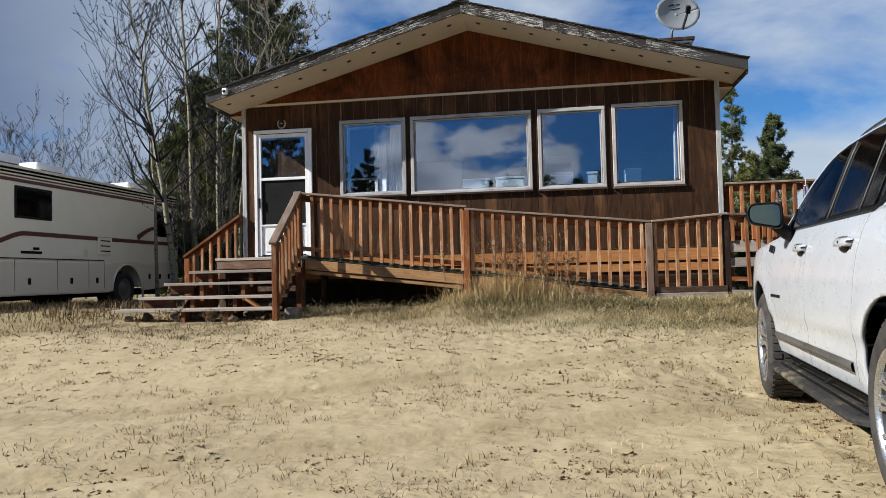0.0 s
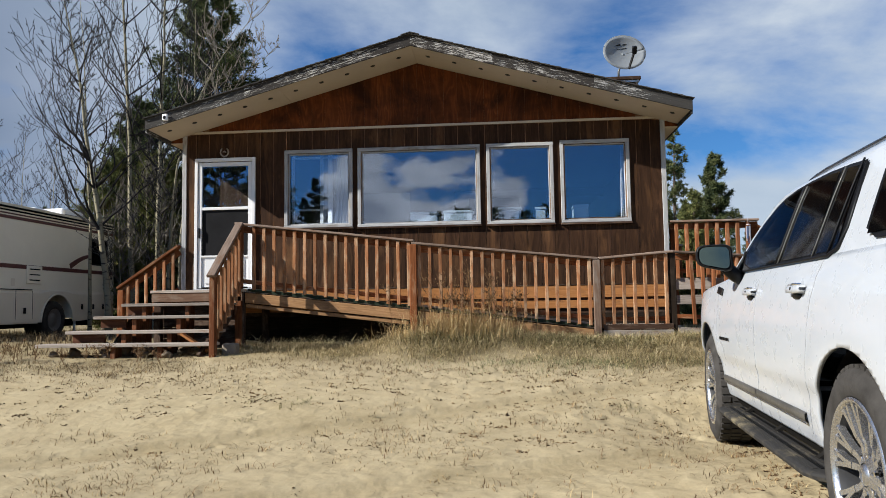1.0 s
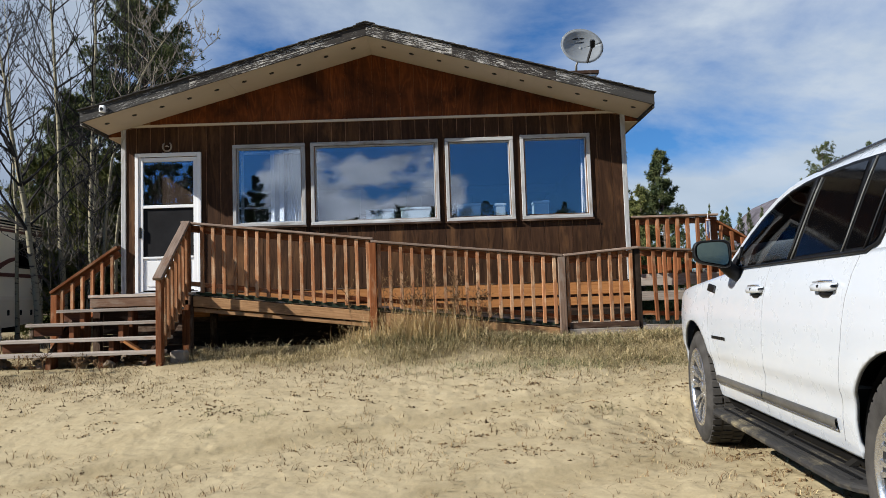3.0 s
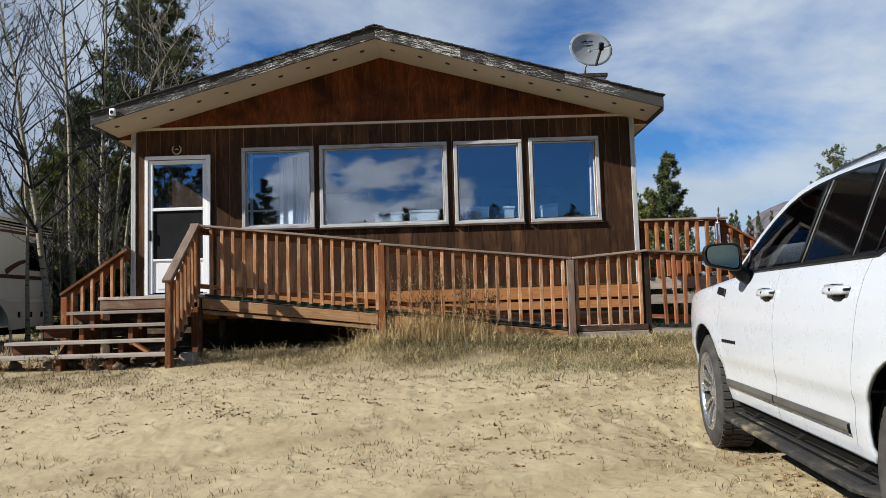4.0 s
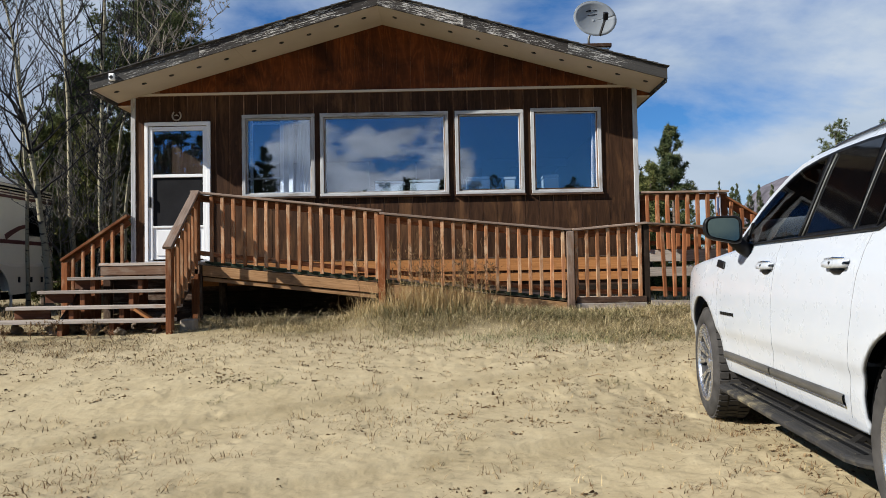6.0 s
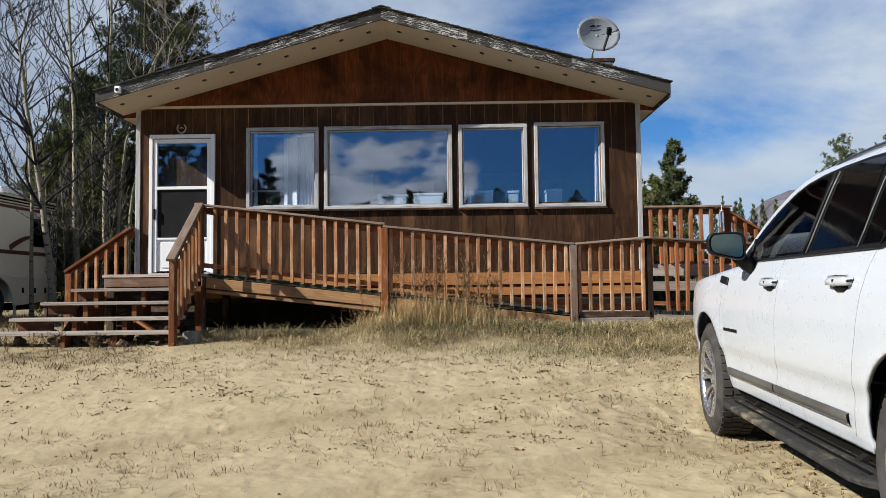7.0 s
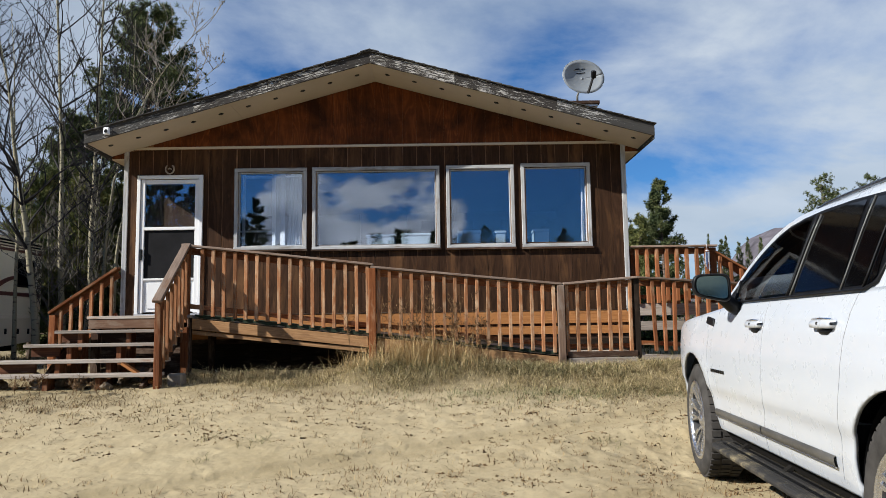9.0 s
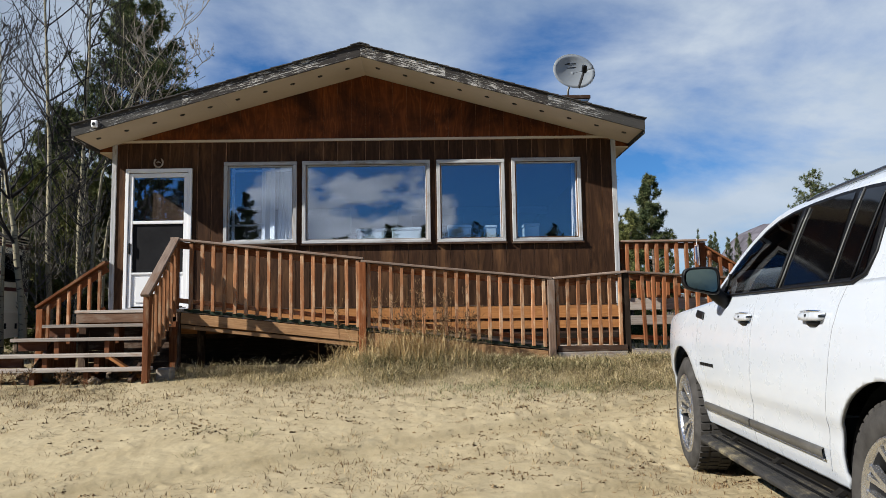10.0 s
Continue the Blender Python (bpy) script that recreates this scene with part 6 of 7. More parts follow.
# wheels
for x in (RX - 0.02, -7.90):
    m = Matrix.Translation((x, ARC, RG + 0.43)) @ Matrix.Rotation(radians(90 if x > -6 else -90), 4, "Y")
    w = part("wheel", Geo().lathe([(0, -0.05), (0.14, -0.05), (0.18, -0.10), (0.24, -0.02), (0.26, -0.02)], m, 24), RVWHEEL, rv, smooth=True)
    part("tyre", Geo().lathe([(0.26, -0.02), (0.29, 0.0), (0.40, -0.01), (0.43, -0.05), (0.43, -0.50), (0.30, -0.55)], m, 36), RUBBER, w, smooth=True)
    m = Matrix.Translation((x, -0.2, RG + 0.43)) @ Matrix.Rotation(radians(90 if x > -6 else -90), 4, "Y")
    w = part("wheel", Geo().lathe([(0, -0.05), (0.14, -0.05), (0.18, -0.10), (0.24, -0.02), (0.26, -0.02)], m, 24), RVWHEEL, rv, smooth=True)
    part("tyre", Geo().lathe([(0.26, -0.02), (0.29, 0.0), (0.40, -0.01), (0.43, -0.05), (0.43, -0.30), (0.30, -0.32)], m, 36), RUBBER, w, smooth=True)
part("chassis", Geo().box(-7.6, -5.9, RYN + 0.6, RYF - 0.6, 0.78, 0.95), DARK, rv)
part("tank", Geo().lathe([(0, -0.4), (0.26, -0.4), (0.26, 0.4), (0, 0.4)], pose(-6.3, 3.9, 0.88, 90, 0, 0), 16), DARK, rv)
part("jack_leg", Geo().tube([(RX - 0.1, 6.45, 0.9), (RX - 0.1, 6.45, 0.54)], 0.03, 8), PLASTICW, rv)
# things on its roof
for y0, y1, h, m in ((1.7, 2.5, 0.30, PLASTICW), (3.0, 3.9, 0.26, PLASTICW), (5.3, 5.85, 0.12, PLASTICW), (6.4, 7.3, 0.24, PLASTICW)):
    u = part("roof_unit", Geo().box(-6.75, -5.95, y0, y1, 3.455, 3.46 + h), m, rv, "white roof unit", bevel=0.05, segments=3)
    part("unit_grille", Geo().box(-5.95, -5.94, y0 + 0.1, y1 - 0.1, 3.50, 3.50 + h * 0.25), GREYTRIM, u)
part("roof_gutter", Geo().tube([(RX + 0.012, RYN + 0.15, 3.375), (RX + 0.012, RYF - 0.15, 3.375)], 0.022, 8), DARK, rv, smooth=True)

# ---- trees ----
def bare_tree(name, base, height, seed, lean=(0, 0), r0=0.07, label="bare pale-barked aspen with a fine crown of leafless twigs", start=0.22, n_br=26, bark=None, bend=1.3):
    rnd = random.Random(seed)
    t = thing(name, base, label, "tree", "bare aspens")
    trunk = []
    n = 12
    off = Vector((0, 0, 0))
    for i in range(n + 1):
        k = i / n
        off += Vector((rnd.uniform(-1, 1), rnd.uniform(-1, 1), 0)) * 0.035 * height / 10
        trunk.append(Vector(base) + Vector((lean[0] * k ** bend, lean[1] * k ** bend, height * k - 0.1 * (i == 0))) + off)
    radii = [max(0.006, r0 * (1 - 0.93 * (i / n) ** 0.9)) * (1.25 if i == 0 else 1) for i in range(n + 1)]
    part("trunk", Geo().tube(trunk, radii, 9), ASPEN, t, smooth=True)
    twigs = Geo()

    def bud(p):
        b = len(twigs.v)
        k = rnd.uniform(0.009, 0.019)
        for q in ((1, 0, 0), (-0.5, 0.85, 0), (-0.5, -0.85, 0), (0, 0, 1.7), (0, 0, -0.9)):
            twigs.v.append(tuple(p + Vector(q) * k))
        for q in ((0, 1, 3), (1, 2, 3), (2, 0, 3), (1, 0, 4), (2, 1, 4), (0, 2, 4)):
            twigs.f.append([b + i for i in q])
            twigs.uv.append([(0, 0)] * 3)

    def grow(g, p, d, length, r, level):
        k = 7 if level == 0 else 4
        pts, rad = [p], [r]
        q, dd = p.copy(), d.copy()
        for i in range(k):
            dd = (dd + Vector((rnd.gauss(0, 0.19), rnd.gauss(0, 0.19), 0.13 + rnd.gauss(0, 0.12)))).normalized()
            q = q + dd * length / k
            pts.append(q.copy())
            rad.append(max(0.0062, r * (1 - 0.85 * (i + 1) / k)))
        g.tube(pts, rad, 5 if level == 0 else 3, False)
        if level > 0:
            for i in range(2, k + 1):
                if rnd.random() < 0.75:
                    bud(pts[i] + Vector((rnd.gauss(0, 0.015), rnd.gauss(0, 0.015), 0.01)))
        if level < 2:
            for j in range((5, 1)[level]):
                i = rnd.randint(2 if level == 0 else 1, k)
                side = Vector((rnd.gauss(0, 1), rnd.gauss(0, 1), rnd.gauss(0.2, 0.5)))
                nd = (dd * 0.7 + side.normalized() * 0.75).normalized()
                grow(twigs, pts[i], nd, length * rnd.uniform(0.25, 0.5), max(0.0062, rad[i] * 0.62), level + 1)

    for b in range(n_br):
        h = rnd.uniform(start, 0.97) ** 0.85
        i = min(n - 1, int(h * n))
        p = trunk[i].lerp(trunk[i + 1], h * n - i)
        a = rnd.uniform(0, 2 * math.pi)
        d = Vector((math.cos(a), math.sin(a), rnd.uniform(0.45, 1.2))).normalized()
        grow(twigs, p, d, height * (0.09 + 0.33 * (1 - h)) * rnd.uniform(0.6, 1.35), max(0.011, r0 * 0.44 * (1 - 0.7 * h)), 0)
    tagged(part("crown", twigs, bark or TWIG, t, fix=False), kind="stuff")
    return t


def pine(name, base, height, width, seed, mat=None, label="dark pine with clumps of needles", bare=0.08, shape=1.0, group="pines", dense=1.0, tuft=1.0, gap=0.028, needles=24, taper=0.75):
    rnd = np.random.RandomState(seed)
    t = thing(name, base, label, "tree", group)
    b = np.array(base)
    bend = rnd.uniform(-0.02, 0.02, 2) * height
    tp = [(b[0] + bend[0] * k * k, b[1] + bend[1] * k * k, b[2] - 0.1 + height * k) for k in np.linspace(0, 0.98, 9)]
    branches = Geo().tube(tp, [max(0.01, 0.017 * height * (1 - 0.95 * k)) for k in np.linspace(0, 1, 9)], 8)
    cent, axis, size = [], [], []
    h = bare * height
    while h < height * 0.985:
        k = h / height
        prof = (1 - k) ** taper * (0.55 + 0.45 * min(1, (k - bare) / 0.22 + 0.25)) * shape + 0.05
        for j in range(rnd.randint(4, 7)):
            a = rnd.uniform(0, 2 * math.pi)
            L = width / 2 * prof * rnd.uniform(0.65, 1.25)
            up = lerp(-0.22, 0.75, k) + rnd.normal(0, 0.12)
            p0 = np.array((b[0] + bend[0] * k * k, b[1] + bend[1] * k * k, b[2] + h + rnd.uniform(-0.1, 0.1)))
            d = np.array((math.cos(a), math.sin(a), up))
            p1 = p0 + d * L * 0.6
            p2 = p1 + np.array((d[0], d[1], up + 0.35)) * L * 0.4
            branches.tube([p0, p1, p2], [0.012 + 0.006 * L, 0.008 + 0.003 * L, 0.004], 4, False)
            m = max(4, int((5 + 12.0 * L) * dense))
            for c in range(m):
                s = rnd.uniform(0.28, 1.0) ** 0.7
                p = p0 + (p1 - p0) * min(1, s / 0.6) + (p2 - p1) * max(0, (s - 0.6) / 0.4)
                sp = 0.17 * L * (0.5 + s)
                p = p + np.array((rnd.normal(0, sp * 0.55), rnd.normal(0, sp * 0.55), rnd.normal(0.03, 0.05)))
                cent.append(p)
                axis.append(np.array((d[0] * 0.5, d[1] * 0.5, 0.8)))
                size.append(rnd.uniform(0.10, 0.19) * tuft)
        h += height * gap * rnd.uniform(0.7, 1.3) + 0.05
    cent, axis, size = np.array(cent), np.array(axis), np.array(size)
    N, K = len(cent), needles
    dirs = rnd.normal(0, 1, (N, K, 3)) * 0.85 + axis[:, None, :] * 0.75
    dirs /= np.linalg.norm(dirs, axis=2, keepdims=True)
    side = np.cross(dirs, rnd.normal(0, 1, (N, K, 3)))
    side /= np.linalg.norm(side, axis=2, keepdims=True)
    ln = size[:, None, None] * rnd.uniform(0.6, 1.1, (N, K, 1))
    c = cent[:, None, :] + dirs * 0.02
    a = c - side * 0.013 * tuft
    bb = c + side * 0.013 * tuft
    tip = c + dirs * ln
    v = np.stack((a, bb, tip), 2).reshape(-1, 3)
    g = Geo()
    g.v = v.tolist()
    g.f = np.arange(len(v)).reshape(-1, 3).tolist()
    part("trunk", branches, PINEBARK, t, fix=False)
    tagged(part("crown", g, mat or NEEDLES, t, fix=False), kind="stuff")
    return t


def gz(x, y):
    return ground_z(x, y) - 0.03


# bare aspens beside the cabin
bare_tree("aspen", (-3.92, 5.0, gz(-4, 5)), 8.2, 11, (-1.3, 0), 0.085, n_br=34)
bare_tree("aspen", (-4.40, 7.0, gz(-4, 7)), 12.2, 12, (-0.6, 0.2), 0.080, start=0.25, n_br=28)
bare_tree("aspen", (-4.08, 7.6, gz(-4, 7)), 12.5, 13, (0.35, 0), 0.075, start=0.25, n_br=28)
for x, h, seed, lean in ((-3.3, 8.4, 14, 2.65), (-3.0, 7.2, 18, 2.5)):
    bare_tree("aspen", (x, 6.6, gz(-3, 6)), h, seed, (lean, 0), 0.055, start=0.6, n_br=13, bark=PALETWIG, bend=3.6, label="slender bare aspen leaning towards the cabin roof")
bare_tree("aspen", (-4.9, 5.9, gz(-5, 6)), 8.2, 15, (-0.5, 0), 0.05, n_br=18)
bare_tree("aspen", (-3.5, 8.4, gz(-3, 8)), 9.0, 16, (0.1, 0), 0.05, start=0.15, n_br=26)
bare_tree("aspen", (-3.2, 5.6, gz(-3, 5)), 4.6, 17, (0.2, 0), 0.028, start=0.1, n_br=20)
for k, (x, y, h) in enumerate(((-2.55, 7.2, 4.3), (-3.6, 6.4, 4.0), (-2.9, 8.6, 5.2), (-4.7, 8.2, 5.0), (-4.3, 6.2, 3.4), (-5.4, 7.6, 4.6))):
    bare_tree("sapling", (x, y, gz(x, y)), h, 50 + k, (0.3 - 0.12 * k, 0), 0.022, start=0.06, n_br=22, bark=GREYTWIG, label="thin leafless grey sapling among the aspens")
for k, (x, y, h) in enumerate(((-18.1, 17, 7.3), (-16.8, 17, 8.6), (-15.6, 17, 8.9), (-14.5, 17, 8.0), (-13.1, 17, 7.5), (-12.2, 17, 6.5), (-17.6, 19, 7.0), (-15.2, 20, 7.2))):
    bare_tree("aspen", (x, y, gz(x, y)), h, 30 + k, (0.15, 0), 0.04, start=0.35, n_br=13)

# pines
big = pine("pine", (-5.35, 14.0, gz(-5, 14)), 11.75, 4.0, 3, bare=0.1, dense=2.3, shape=1.1, taper=0.36, gap=0.018, needles=18, tuft=1.1)
p2 = pine("pine", (-5.95, 10.2, gz(-5, 10)), 6.95, 3.3, 4, gap=0.022, dense=1.7, label="dense dark young pine behind bare trunks")
p3 = pine("pine", (-4.55, 11.2, gz(-4, 11)), 5.0, 3.0, 5, NEEDLES_LIGHT, "young pine with sunlit olive-green needles")
copy_thing(p3, Matrix.Translation((-3.9, 10.0, gz(-4, 10))) @ Matrix.Rotation(2.0, 4, "Z"))
for x, y, a in ((-3.2, 9.6, 0.7), (-2.3, 10.8, 2.9), (-5.1, 9.3, 5.2), (-4.4, 9.0, 1.4)):
    copy_thing(p3, Matrix.Translation((x, y, gz(x, y))) @ Matrix.Rotation(a, 4, "Z"))
copy_thing(p2, Matrix.Translation((-3.6, 12.2, gz(-4, 12))) @ Matrix.Rotation(3.1, 4, "Z"))
copy_thing(p2, Matrix.Translation((-7.4, 13.0, gz(-7, 13))) @ Matrix.Rotation(1.0, 4, "Z"))
copy_thing(p3, Matrix.Translation((-6.6, 9.6, gz(-6, 9))) @ Matrix.Rotation(4.0, 4, "Z"))
r0 = pine("spruce", (16.6, 40.0, gz(16, 40)), 12.7, 4.0, 6, label="tall narrow dark spruce beyond the side deck", bare=0.05, shape=0.95, dense=0.7, tuft=1.8, needles=18)
pine("pine", (11.52, 12.0, gz(11, 12)), 5.1, 1.65, 7, bare=0.05, dense=2.9, shape=1.0, tuft=0.72, taper=0.62)
r2 = pine("pine", (10.35, 10.5, gz(10, 10)), 3.7, 1.7, 8, NEEDLES_LIGHT, "small bright green pine beyond the side deck", bare=0.02, dense=1.8, tuft=0.7)
copy_thing(r2, Matrix.Translation((10.9, 13.0, gz(10, 13))) @ Matrix.Rotation(2.2, 4, "Z"))
f1 = pine("pine", (34.1, 45.0, gz(34, 45)), 11.9, 5.6, 9, bare=0.15, label="tall dark pine standing far off", group="distant pines", dense=0.9, tuft=1.25, needles=16, taper=0.6)
copy_thing(f1, Matrix.Translation((38.1, 45.5, gz(38, 45))) @ Matrix.Rotation(2.0, 4, "Z"))
copy_thing(f1, Matrix.Translation((42.6, 47.0, gz(42, 47))) @ Matrix.Rotation(4.0, 4, "Z"))
f2 = pine("spruce", (25.2, 45.0, gz(25, 45)), 5.9, 2.7, 10, bare=0.03, label="cone-shaped dark spruce standing far off", group="distant pines", dense=0.6, tuft=1.1, needles=12, taper=1.05)
rnd = random.Random(5)
for x, y, wide, tall in ((25.3, 45.6, 0.45, 1.27), (26.1, 45, 1.0, 1.18), (26.8, 46, 0.75, 1.24), (27.3, 45, 0.8, 1.14), (28.5, 46, 0.7, 1.22), (29.0, 45, 0.7, 1.20),
                         (23.5, 47, 0.9, 1.0), (30.5, 62, 1, 1.3), (33, 55, 1, 1.1), (21.5, 50, 0.9, 1.1), (36, 60, 1, 1.3), (19.0, 52, 1, 1.2)):
    c = copy_thing(f2, Matrix.Translation((x, y, gz(x, y))) @ Matrix.Rotation(rnd.random() * 6, 4, "Z"))
    c.scale = (wide, wide, tall)
# woods behind the viewer and all round, which the window panes mirror
for x, y, k in ((-4.6, -26.0, 0.66), (-8.0, -26.5, 0.72), (-5.7, -27.5, 0.60), (-6.5, -26.2, 0.52), (-7.2, -28.0, 0.80), (-9.7, -29.0, 0.85), (-11.2, -26.0, 0.80), (-9.1, -25.0, 0.78), (-10.3, -25.5, 0.74), (-12.2, -27, 0.7)):
    c = copy_thing(r0, Matrix.Translation((x, y, gz(x, y))) @ Matrix.Rotation(x, 4, "Z"))
    c.scale = (k * 1.1, k * 1.1, k)
    tagged(c, "dark spruce standing across the yard")
w1 = pine("pine", (-40.0, -72.0, gz(-40, -72)), 11.5, 5.4, 19, bare=0.12, label="dark pine in the woods across the yard", group="woods", dense=0.3, tuft=2.0, gap=0.034, needles=10)
w2 = pine("spruce", (-44.0, -74.0, gz(-44, -74)), 6.0, 3.4, 20, bare=0.03, label="dark spruce in the woods across the yard", group="woods", dense=0.3, tuft=1.7, gap=0.042, needles=10)
for k in range(46):
    a = radians(-172 + k * 7.6)
    d = rnd.uniform(62, 84)
    x, y = 4 + d * math.cos(a), -6 + d * math.sin(a)
    if y > 20 and -2 < x < 24:
        continue
    copy_thing((w1, w2, w2)[k % 3], Matrix.Translation((x, y, gz(x, y))) @ Matrix.Rotation(rnd.random() * 6, 4, "Z"))

for k in range(60):
    x, y = -60 + k * 1.8 + rnd.uniform(-1.5, 1.5), -76 + rnd.uniform(-7, 7)
    c = copy_thing((w1, w2, w2)[k % 3], Matrix.Translation((x, y, gz(x, y))) @ Matrix.Rotation(rnd.random() * 6, 4, "Z"))
    q = rnd.uniform(1.75, 2.3) if k % 3 else rnd.uniform(1.0, 1.22)
    c.scale = (q, q, q)

# far hill
g = Geo()
rows = []
for j in range(9):
    t = j / 8
    row = []
    for i in range(60):
        x = 240 + i * 14
        ridge = 136 * step(300, 480, x) + 22 * step(420, 640, x) + 7 * noise.noise((x * 0.02, 0, 3)) + 4 * noise.noise((x * 0.07, 0, 8))
        ridge *= step(1070, 900, x) * 1.0
        prof = math.sin(math.pi * t) ** 1.1
        row.append((x, 780 + 420 * t + 20 * noise.noise((x * 0.02, t * 4, 1)), -3 + prof * ridge * (1 + 0.15 * noise.noise((x * 0.03, t * 5, 5)))))
    rows.append(row)
solo("hill", Geo().grid(rows), HILL, "bare grey-brown hill on the horizon", "hill", "structure", smooth=True)


# ---- grass, weeds and litter ----
def blades(name, centres, count, length, width, mat, label, seed, lean=0.5, patch=0.08):
    """Clumps of thin bent blades, all in one mesh."""
    r = np.random.RandomState(seed)
    v, f = [], []
    for (x, y, k) in centres:
        for _ in range(max(1, int(count * k * r.uniform(0.6, 1.4)))):
            px, py = x + r.normal(0, patch), y + r.normal(0, patch)
            pz = surface_z(px, py) - 0.01
            a = r.uniform(0, 2 * math.pi)
            L = length * k * r.uniform(0.45, 1.25)
            ln = lean * r.uniform(0.2, 1.3)
            dx, dy = math.cos(a), math.sin(a)
            w = width * r.uniform(0.7, 1.3)
            b = len(v)
            for t, wf in ((0, 1.0), (0.55, 0.7), (1.0, 0.12)):
                hx = dx * ln * L * t * t
                hy = dy * ln * L * t * t
                hz = L * t * (1 - 0.30 * ln * t)
                v.append((px + hx - dy * w * wf, py + hy + dx * w * wf, pz + hz))
                v.append((px + hx + dy * w * wf, py + hy - dx * w * wf, pz + hz))
            f += [[b, b + 1, b + 3, b + 2], [b + 2, b + 3, b + 5, b + 4]]
    g = Geo()
    g.v, g.f = v, f
    return solo(name, g, mat, label, "grass", "stuff", fix=False)


r = random.Random(8)
turf, thatch = [], []
for _ in range(6500):
    x, y = r.uniform(-1.5, 8.6), r.uniform(-3.9, -1.25)
    edge = -2.50 + 0.45 * noise.noise((x * 0.9, 0.0, 5.0)) - 0.25 * step(3, 5, x) - 0.5 * step(5.5, 7, x) + 0.35 * step(2.0, 0.6, x)
    in_edge = step(edge - 0.45, edge + 0.5, y)
    if r.random() > 0.06 + 0.9 * in_edge * in_edge:
        continue
    if x < 1.45 and y > -2.45:
        continue
    lush = 0.5 + 0.9 * noise.noise((x * 1.6, y * 2.4, 7.7))
    k = 0.42 + 0.38 * in_edge + 0.45 * max(0.0, lush) * in_edge * (0.35 + 0.65 * step(2.5, 4, x))
    turf.append((x, y, k))
    if lush > 0.75:
        thatch.append((x, y, k))
blades("dry_grass", turf, 17, 0.125, 0.0023, DRYGRASS, "matted straw-coloured dry grass on the bank", 1, 2.3)
blades("dull_grass", thatch, 12, 0.12, 0.0024, GREENGRASS, "dull green low grass among the straw", 2, 2.0)
low = [(r.gauss(6.0, 0.95), r.gauss(-2.85, 0.17), r.uniform(0.4, 1.0)) for _ in range(420)]
blades("green_grass", low, 12, 0.085, 0.0022, YOUNGGRASS, "short green grass at the edge of the sand", 21, 2.0)
fringe = []
for _ in range(3600):                # stubble thinning out from the turf to the open sand
    x, d = r.uniform(-1.0, 8.4), abs(r.gauss(0, 0.75))
    if r.random() < 0.75 + 0.5 * noise.noise((x * 1.7, d * 2.0, 3.3)):
        fringe.append((x, -2.55 - 0.55 * step(3, 6, x) - d, r.uniform(0.35, 1.0)))
blades("sparse_stubble", fringe, 4, 0.058, 0.0028, WEED, "sparse brown stubble between turf and open sand", 22, 2.2, 0.045)
blades("dull_grass", [(r.uniform(3.7, 6.7), r.gauss(-1.85, 0.16), r.uniform(0.6, 1.2)) for _ in range(300)], 11, 0.16, 0.0034, GREENGRASS,
       "drooping grey-green grass along the foot of the ramp", 12, 2.0)
blades("tall_grass", [(x, y, r.uniform(0.6, 1.25)) for x, y in ((r.gauss(4.30, 0.36), r.gauss(-1.62, 0.13)) for _ in range(260))], 8, 0.40, 0.0021, STRAW,
       "tall dry tussock grass leaning against the ramp", 3, 1.1)
blades("tall_grass", [(r.uniform(1.6, 3.7), r.uniform(-1.95, -1.35), r.uniform(0.5, 1.0)) for _ in range(260)], 6, 0.24, 0.0022, DRYGRASS,
       "thin dry grass in the shade under the ramp", 4, 2.3)
blades("tall_grass", [(r.uniform(6.5, 8.7), r.uniform(-2.0, -0.75), r.uniform(0.6, 1.1)) for _ in range(330)], 10, 0.12, 0.0026, STRAW,
       "pale matted dry grass at the foot of the ramp turn", 5, 2.0)
sprouts = []
for _ in range(16000):
    x, y = r.uniform(-3.5, 9.0), r.uniform(-9.3, -2.6)
    dens = 0.20 + 0.80 * noise.noise((x * 0.8, y * 0.9, 1.5)) + 0.30 * step(-5.5, -7.5, y) + 0.30 * step(4.4, 5.8, x) * step(-6.6, -5.0, y) + 0.25 * step(-3.9, -3.2, y)
    if r.random() < dens:
        sprouts.append((x, y, r.uniform(0.35, 1.2)))
blades("sand_sprouts", sprouts, 5, 0.060, 0.0027, WEED, "sparse dead stubble sprouting from the sand", 6, 1.6, 0.035)
blades("sand_sprouts", [c for c in sprouts if r.random() < 0.4], 4, 0.062, 0.0018, STRAW, "sparse straw stubble on the sand", 7, 1.3, 0.03)
tufts = [(5.95, -4.35, 1.0), (5.99, -4.38, 0.9), (2.6, -4.2, 1.0), (3.0, -4.4, 1.1), (3.06, -4.3, 1.0), (2.7, -4.75, 0.9), (-0.3, -4.4, 0.9)]
blades("grass_tuft", tufts, 26, 0.075, 0.0026, GREENGRASS, "small dull green tuft in the sand", 8, 1.8, 0.05)
far = []
for _ in range(2200):
    x, y = r.uniform(-13, -0.9), r.uniform(-2.6, 9.5)
    far.append((x, y, r.uniform(0.6, 1.3)))
blades("dry_grass", far, 9, 0.17, 0.005, LITTER, "straw-coloured dry grass under the bare trees", 9, 0.9, 0.14)
blades("dull_grass", [(r.uniform(7.4, 16), r.uniform(-0.4, 12), r.uniform(0.7, 1.3)) for _ in range(500)], 7, 0.20, 0.006, GREENGRASS, "rough grass beside the side deck", 10, 0.8, 0.14)


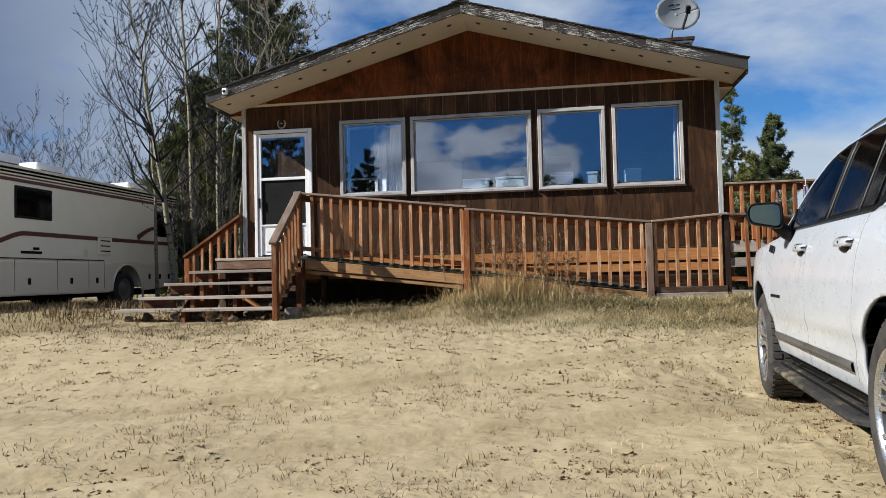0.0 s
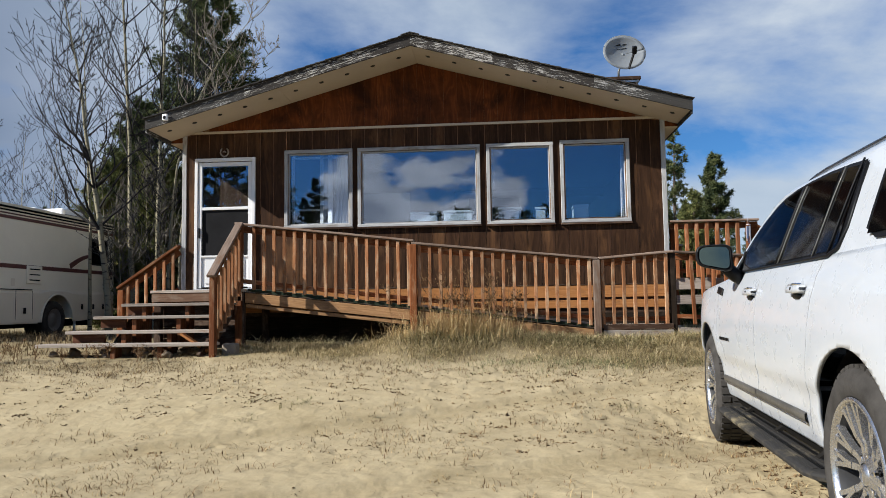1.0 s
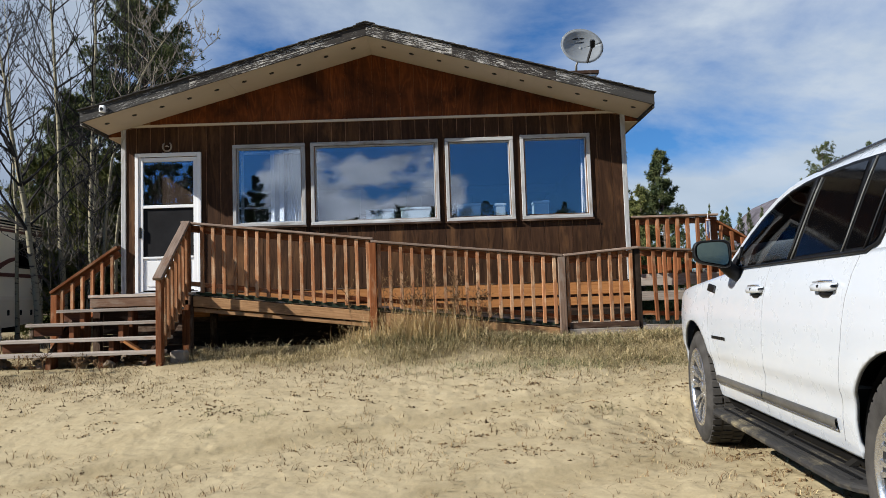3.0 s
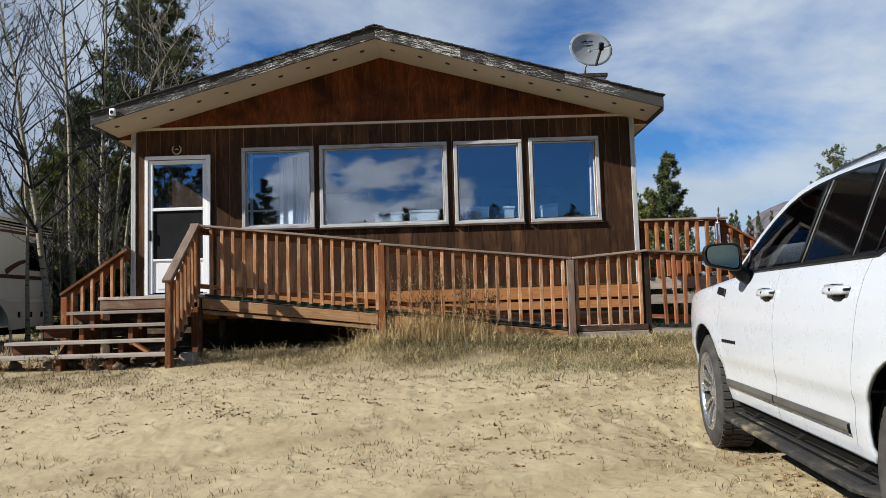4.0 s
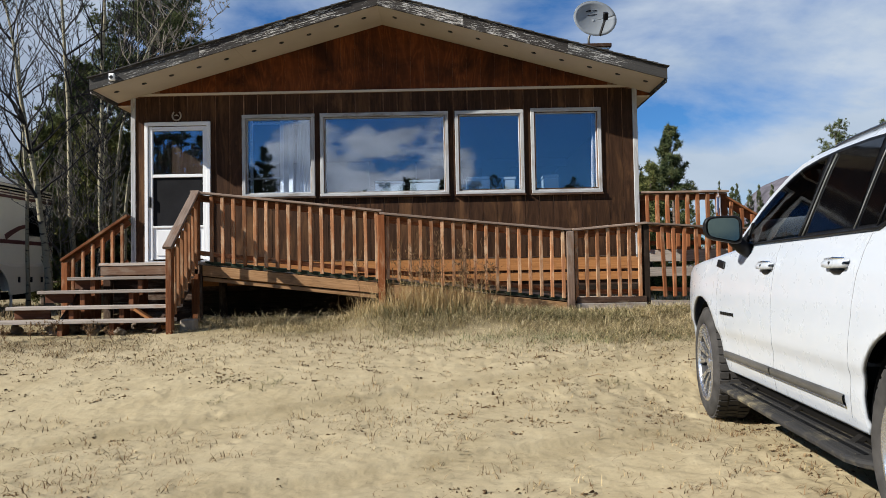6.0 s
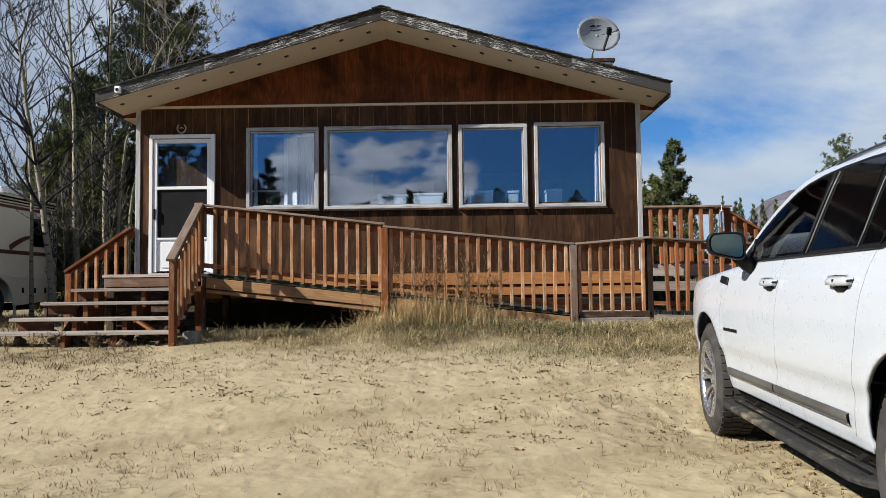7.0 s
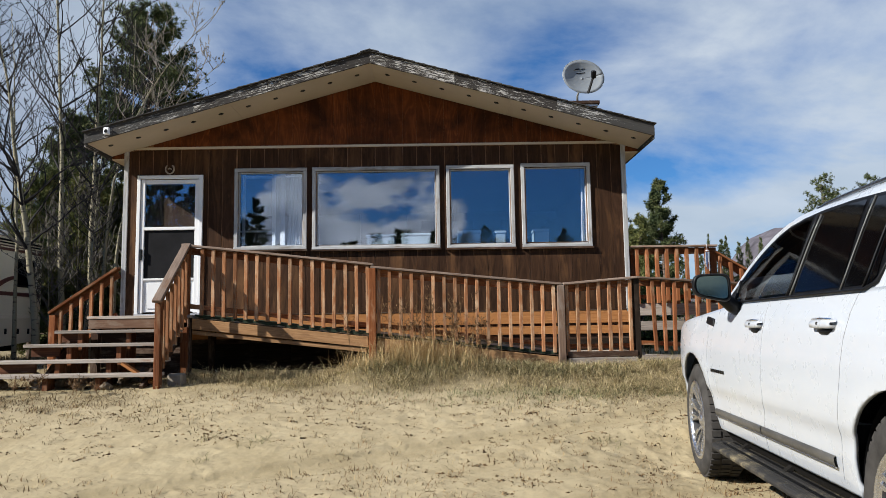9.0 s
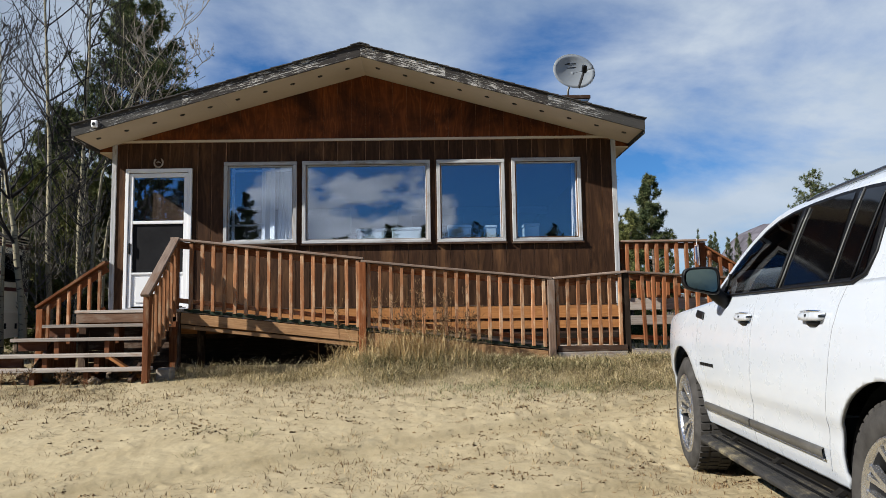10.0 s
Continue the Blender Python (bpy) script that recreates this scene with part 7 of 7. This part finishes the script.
def weed(x, y, h, seed):
    rr = random.Random(seed)
    t = thing("dead_weed", (x, y, surface_z(x, y)), "brown dead weed stalk with a dry branching head", "plant", "dead weeds")
    g = Geo()
    b = Vector((x, y, surface_z(x, y) - 0.02))
    tip = b + Vector((rr.uniform(-0.08, 0.08), rr.uniform(-0.05, 0.05), h))
    g.tube([b, b.lerp(tip, 0.5) + Vector((0.01, 0, 0)), tip], [0.004, 0.003, 0.0015], 4)
    for k in range(12):
        p = b.lerp(tip, rr.uniform(0.4, 1.0))
        q = p + Vector((rr.gauss(0, 0.06), rr.gauss(0, 0.04), rr.uniform(0.04, 0.14)))
        g.tube([p, q], [0.002, 0.001], 3)
        for j in range(3):
            s = p.lerp(q, rr.uniform(0.5, 1))
            g.tube([s, s + Vector((rr.gauss(0, 0.02), rr.gauss(0, 0.02), rr.uniform(0.01, 0.04)))], [0.004, 0.002], 3)
    part("stalk", g, WEED, t)


for k in range(14):
    weed(r.uniform(-1.6, 1.0), r.uniform(-2.75, -2.45), r.uniform(0.08, 0.20), 300 + k)
blades("dry_grass", [(r.uniform(-9.0, 1.35), r.gauss(-2.75, 0.22), r.uniform(0.5, 1.1)) for _ in range(800)], 9, 0.10, 0.0030, LITTER,
       "brown matted litter and dry grass in front of the stairs", 14, 2.2)
for k in range(26):
    weed(r.gauss(4.45, 0.38), r.uniform(-1.75, -1.45), r.uniform(0.45, 0.95), 100 + k)

# scraps and clods trodden into the sand, in loose clusters
cents = [(r.uniform(-3, 8.5), r.uniform(-9.0, -2.9), r.uniform(0.010, 0.045)) for _ in range(1700)]
cents += [(2.55 + r.gauss(0, 0.2), -4.15 + r.gauss(0, 0.12), 0.05) for _ in range(22)] + [(5.5 + r.gauss(0, 1.2), -5.9 + r.gauss(0, 1.2), 0.035) for _ in range(380)]
cents += [(r.uniform(-0.8, 1.25), r.uniform(-2.35, -1.2), 0.08) for _ in range(150)]
v, f = [], []
for x, y, sd in cents:
    if y < -2.5 and noise.noise((x * 0.9, y * 0.9, 6.0)) < -0.12 + 0.3 * r.random():
        continue
    for _ in range(r.randint(2, 16)):
        px, py = x + r.gauss(0, sd), y + r.gauss(0, sd * 0.7)
        s = 0.0036 + 0.011 * r.random() ** 3.0
        c = Vector((px, py, trodden_z(px, py) + s * 0.15))
        turn = Matrix.Rotation(r.random() * 6.3, 3, "Z") @ Matrix.Rotation(r.gauss(0, 0.4), 3, "X")
        stretch = r.uniform(0.7, 1.7)
        b = len(v)
        for q in ((stretch, 0, 0), (-stretch, 0, 0), (0, 0.8, 0), (0, -0.8, 0), (0.3, 0, 0.75), (0, 0, -0.3)):
            v.append(tuple(c + turn @ (Vector(q) * s * r.uniform(0.6, 1.4))))
        f += [[b + i for i in q] for q in ((0, 2, 4), (2, 1, 4), (1, 3, 4), (3, 0, 4), (2, 0, 5), (1, 2, 5), (3, 1, 5), (0, 3, 5))]
g = Geo()
g.v, g.f = v, f
solo("sand_clods", g, CLOD, "dark clods and scraps trodden into the sand", "soil", "stuff", fix=False)
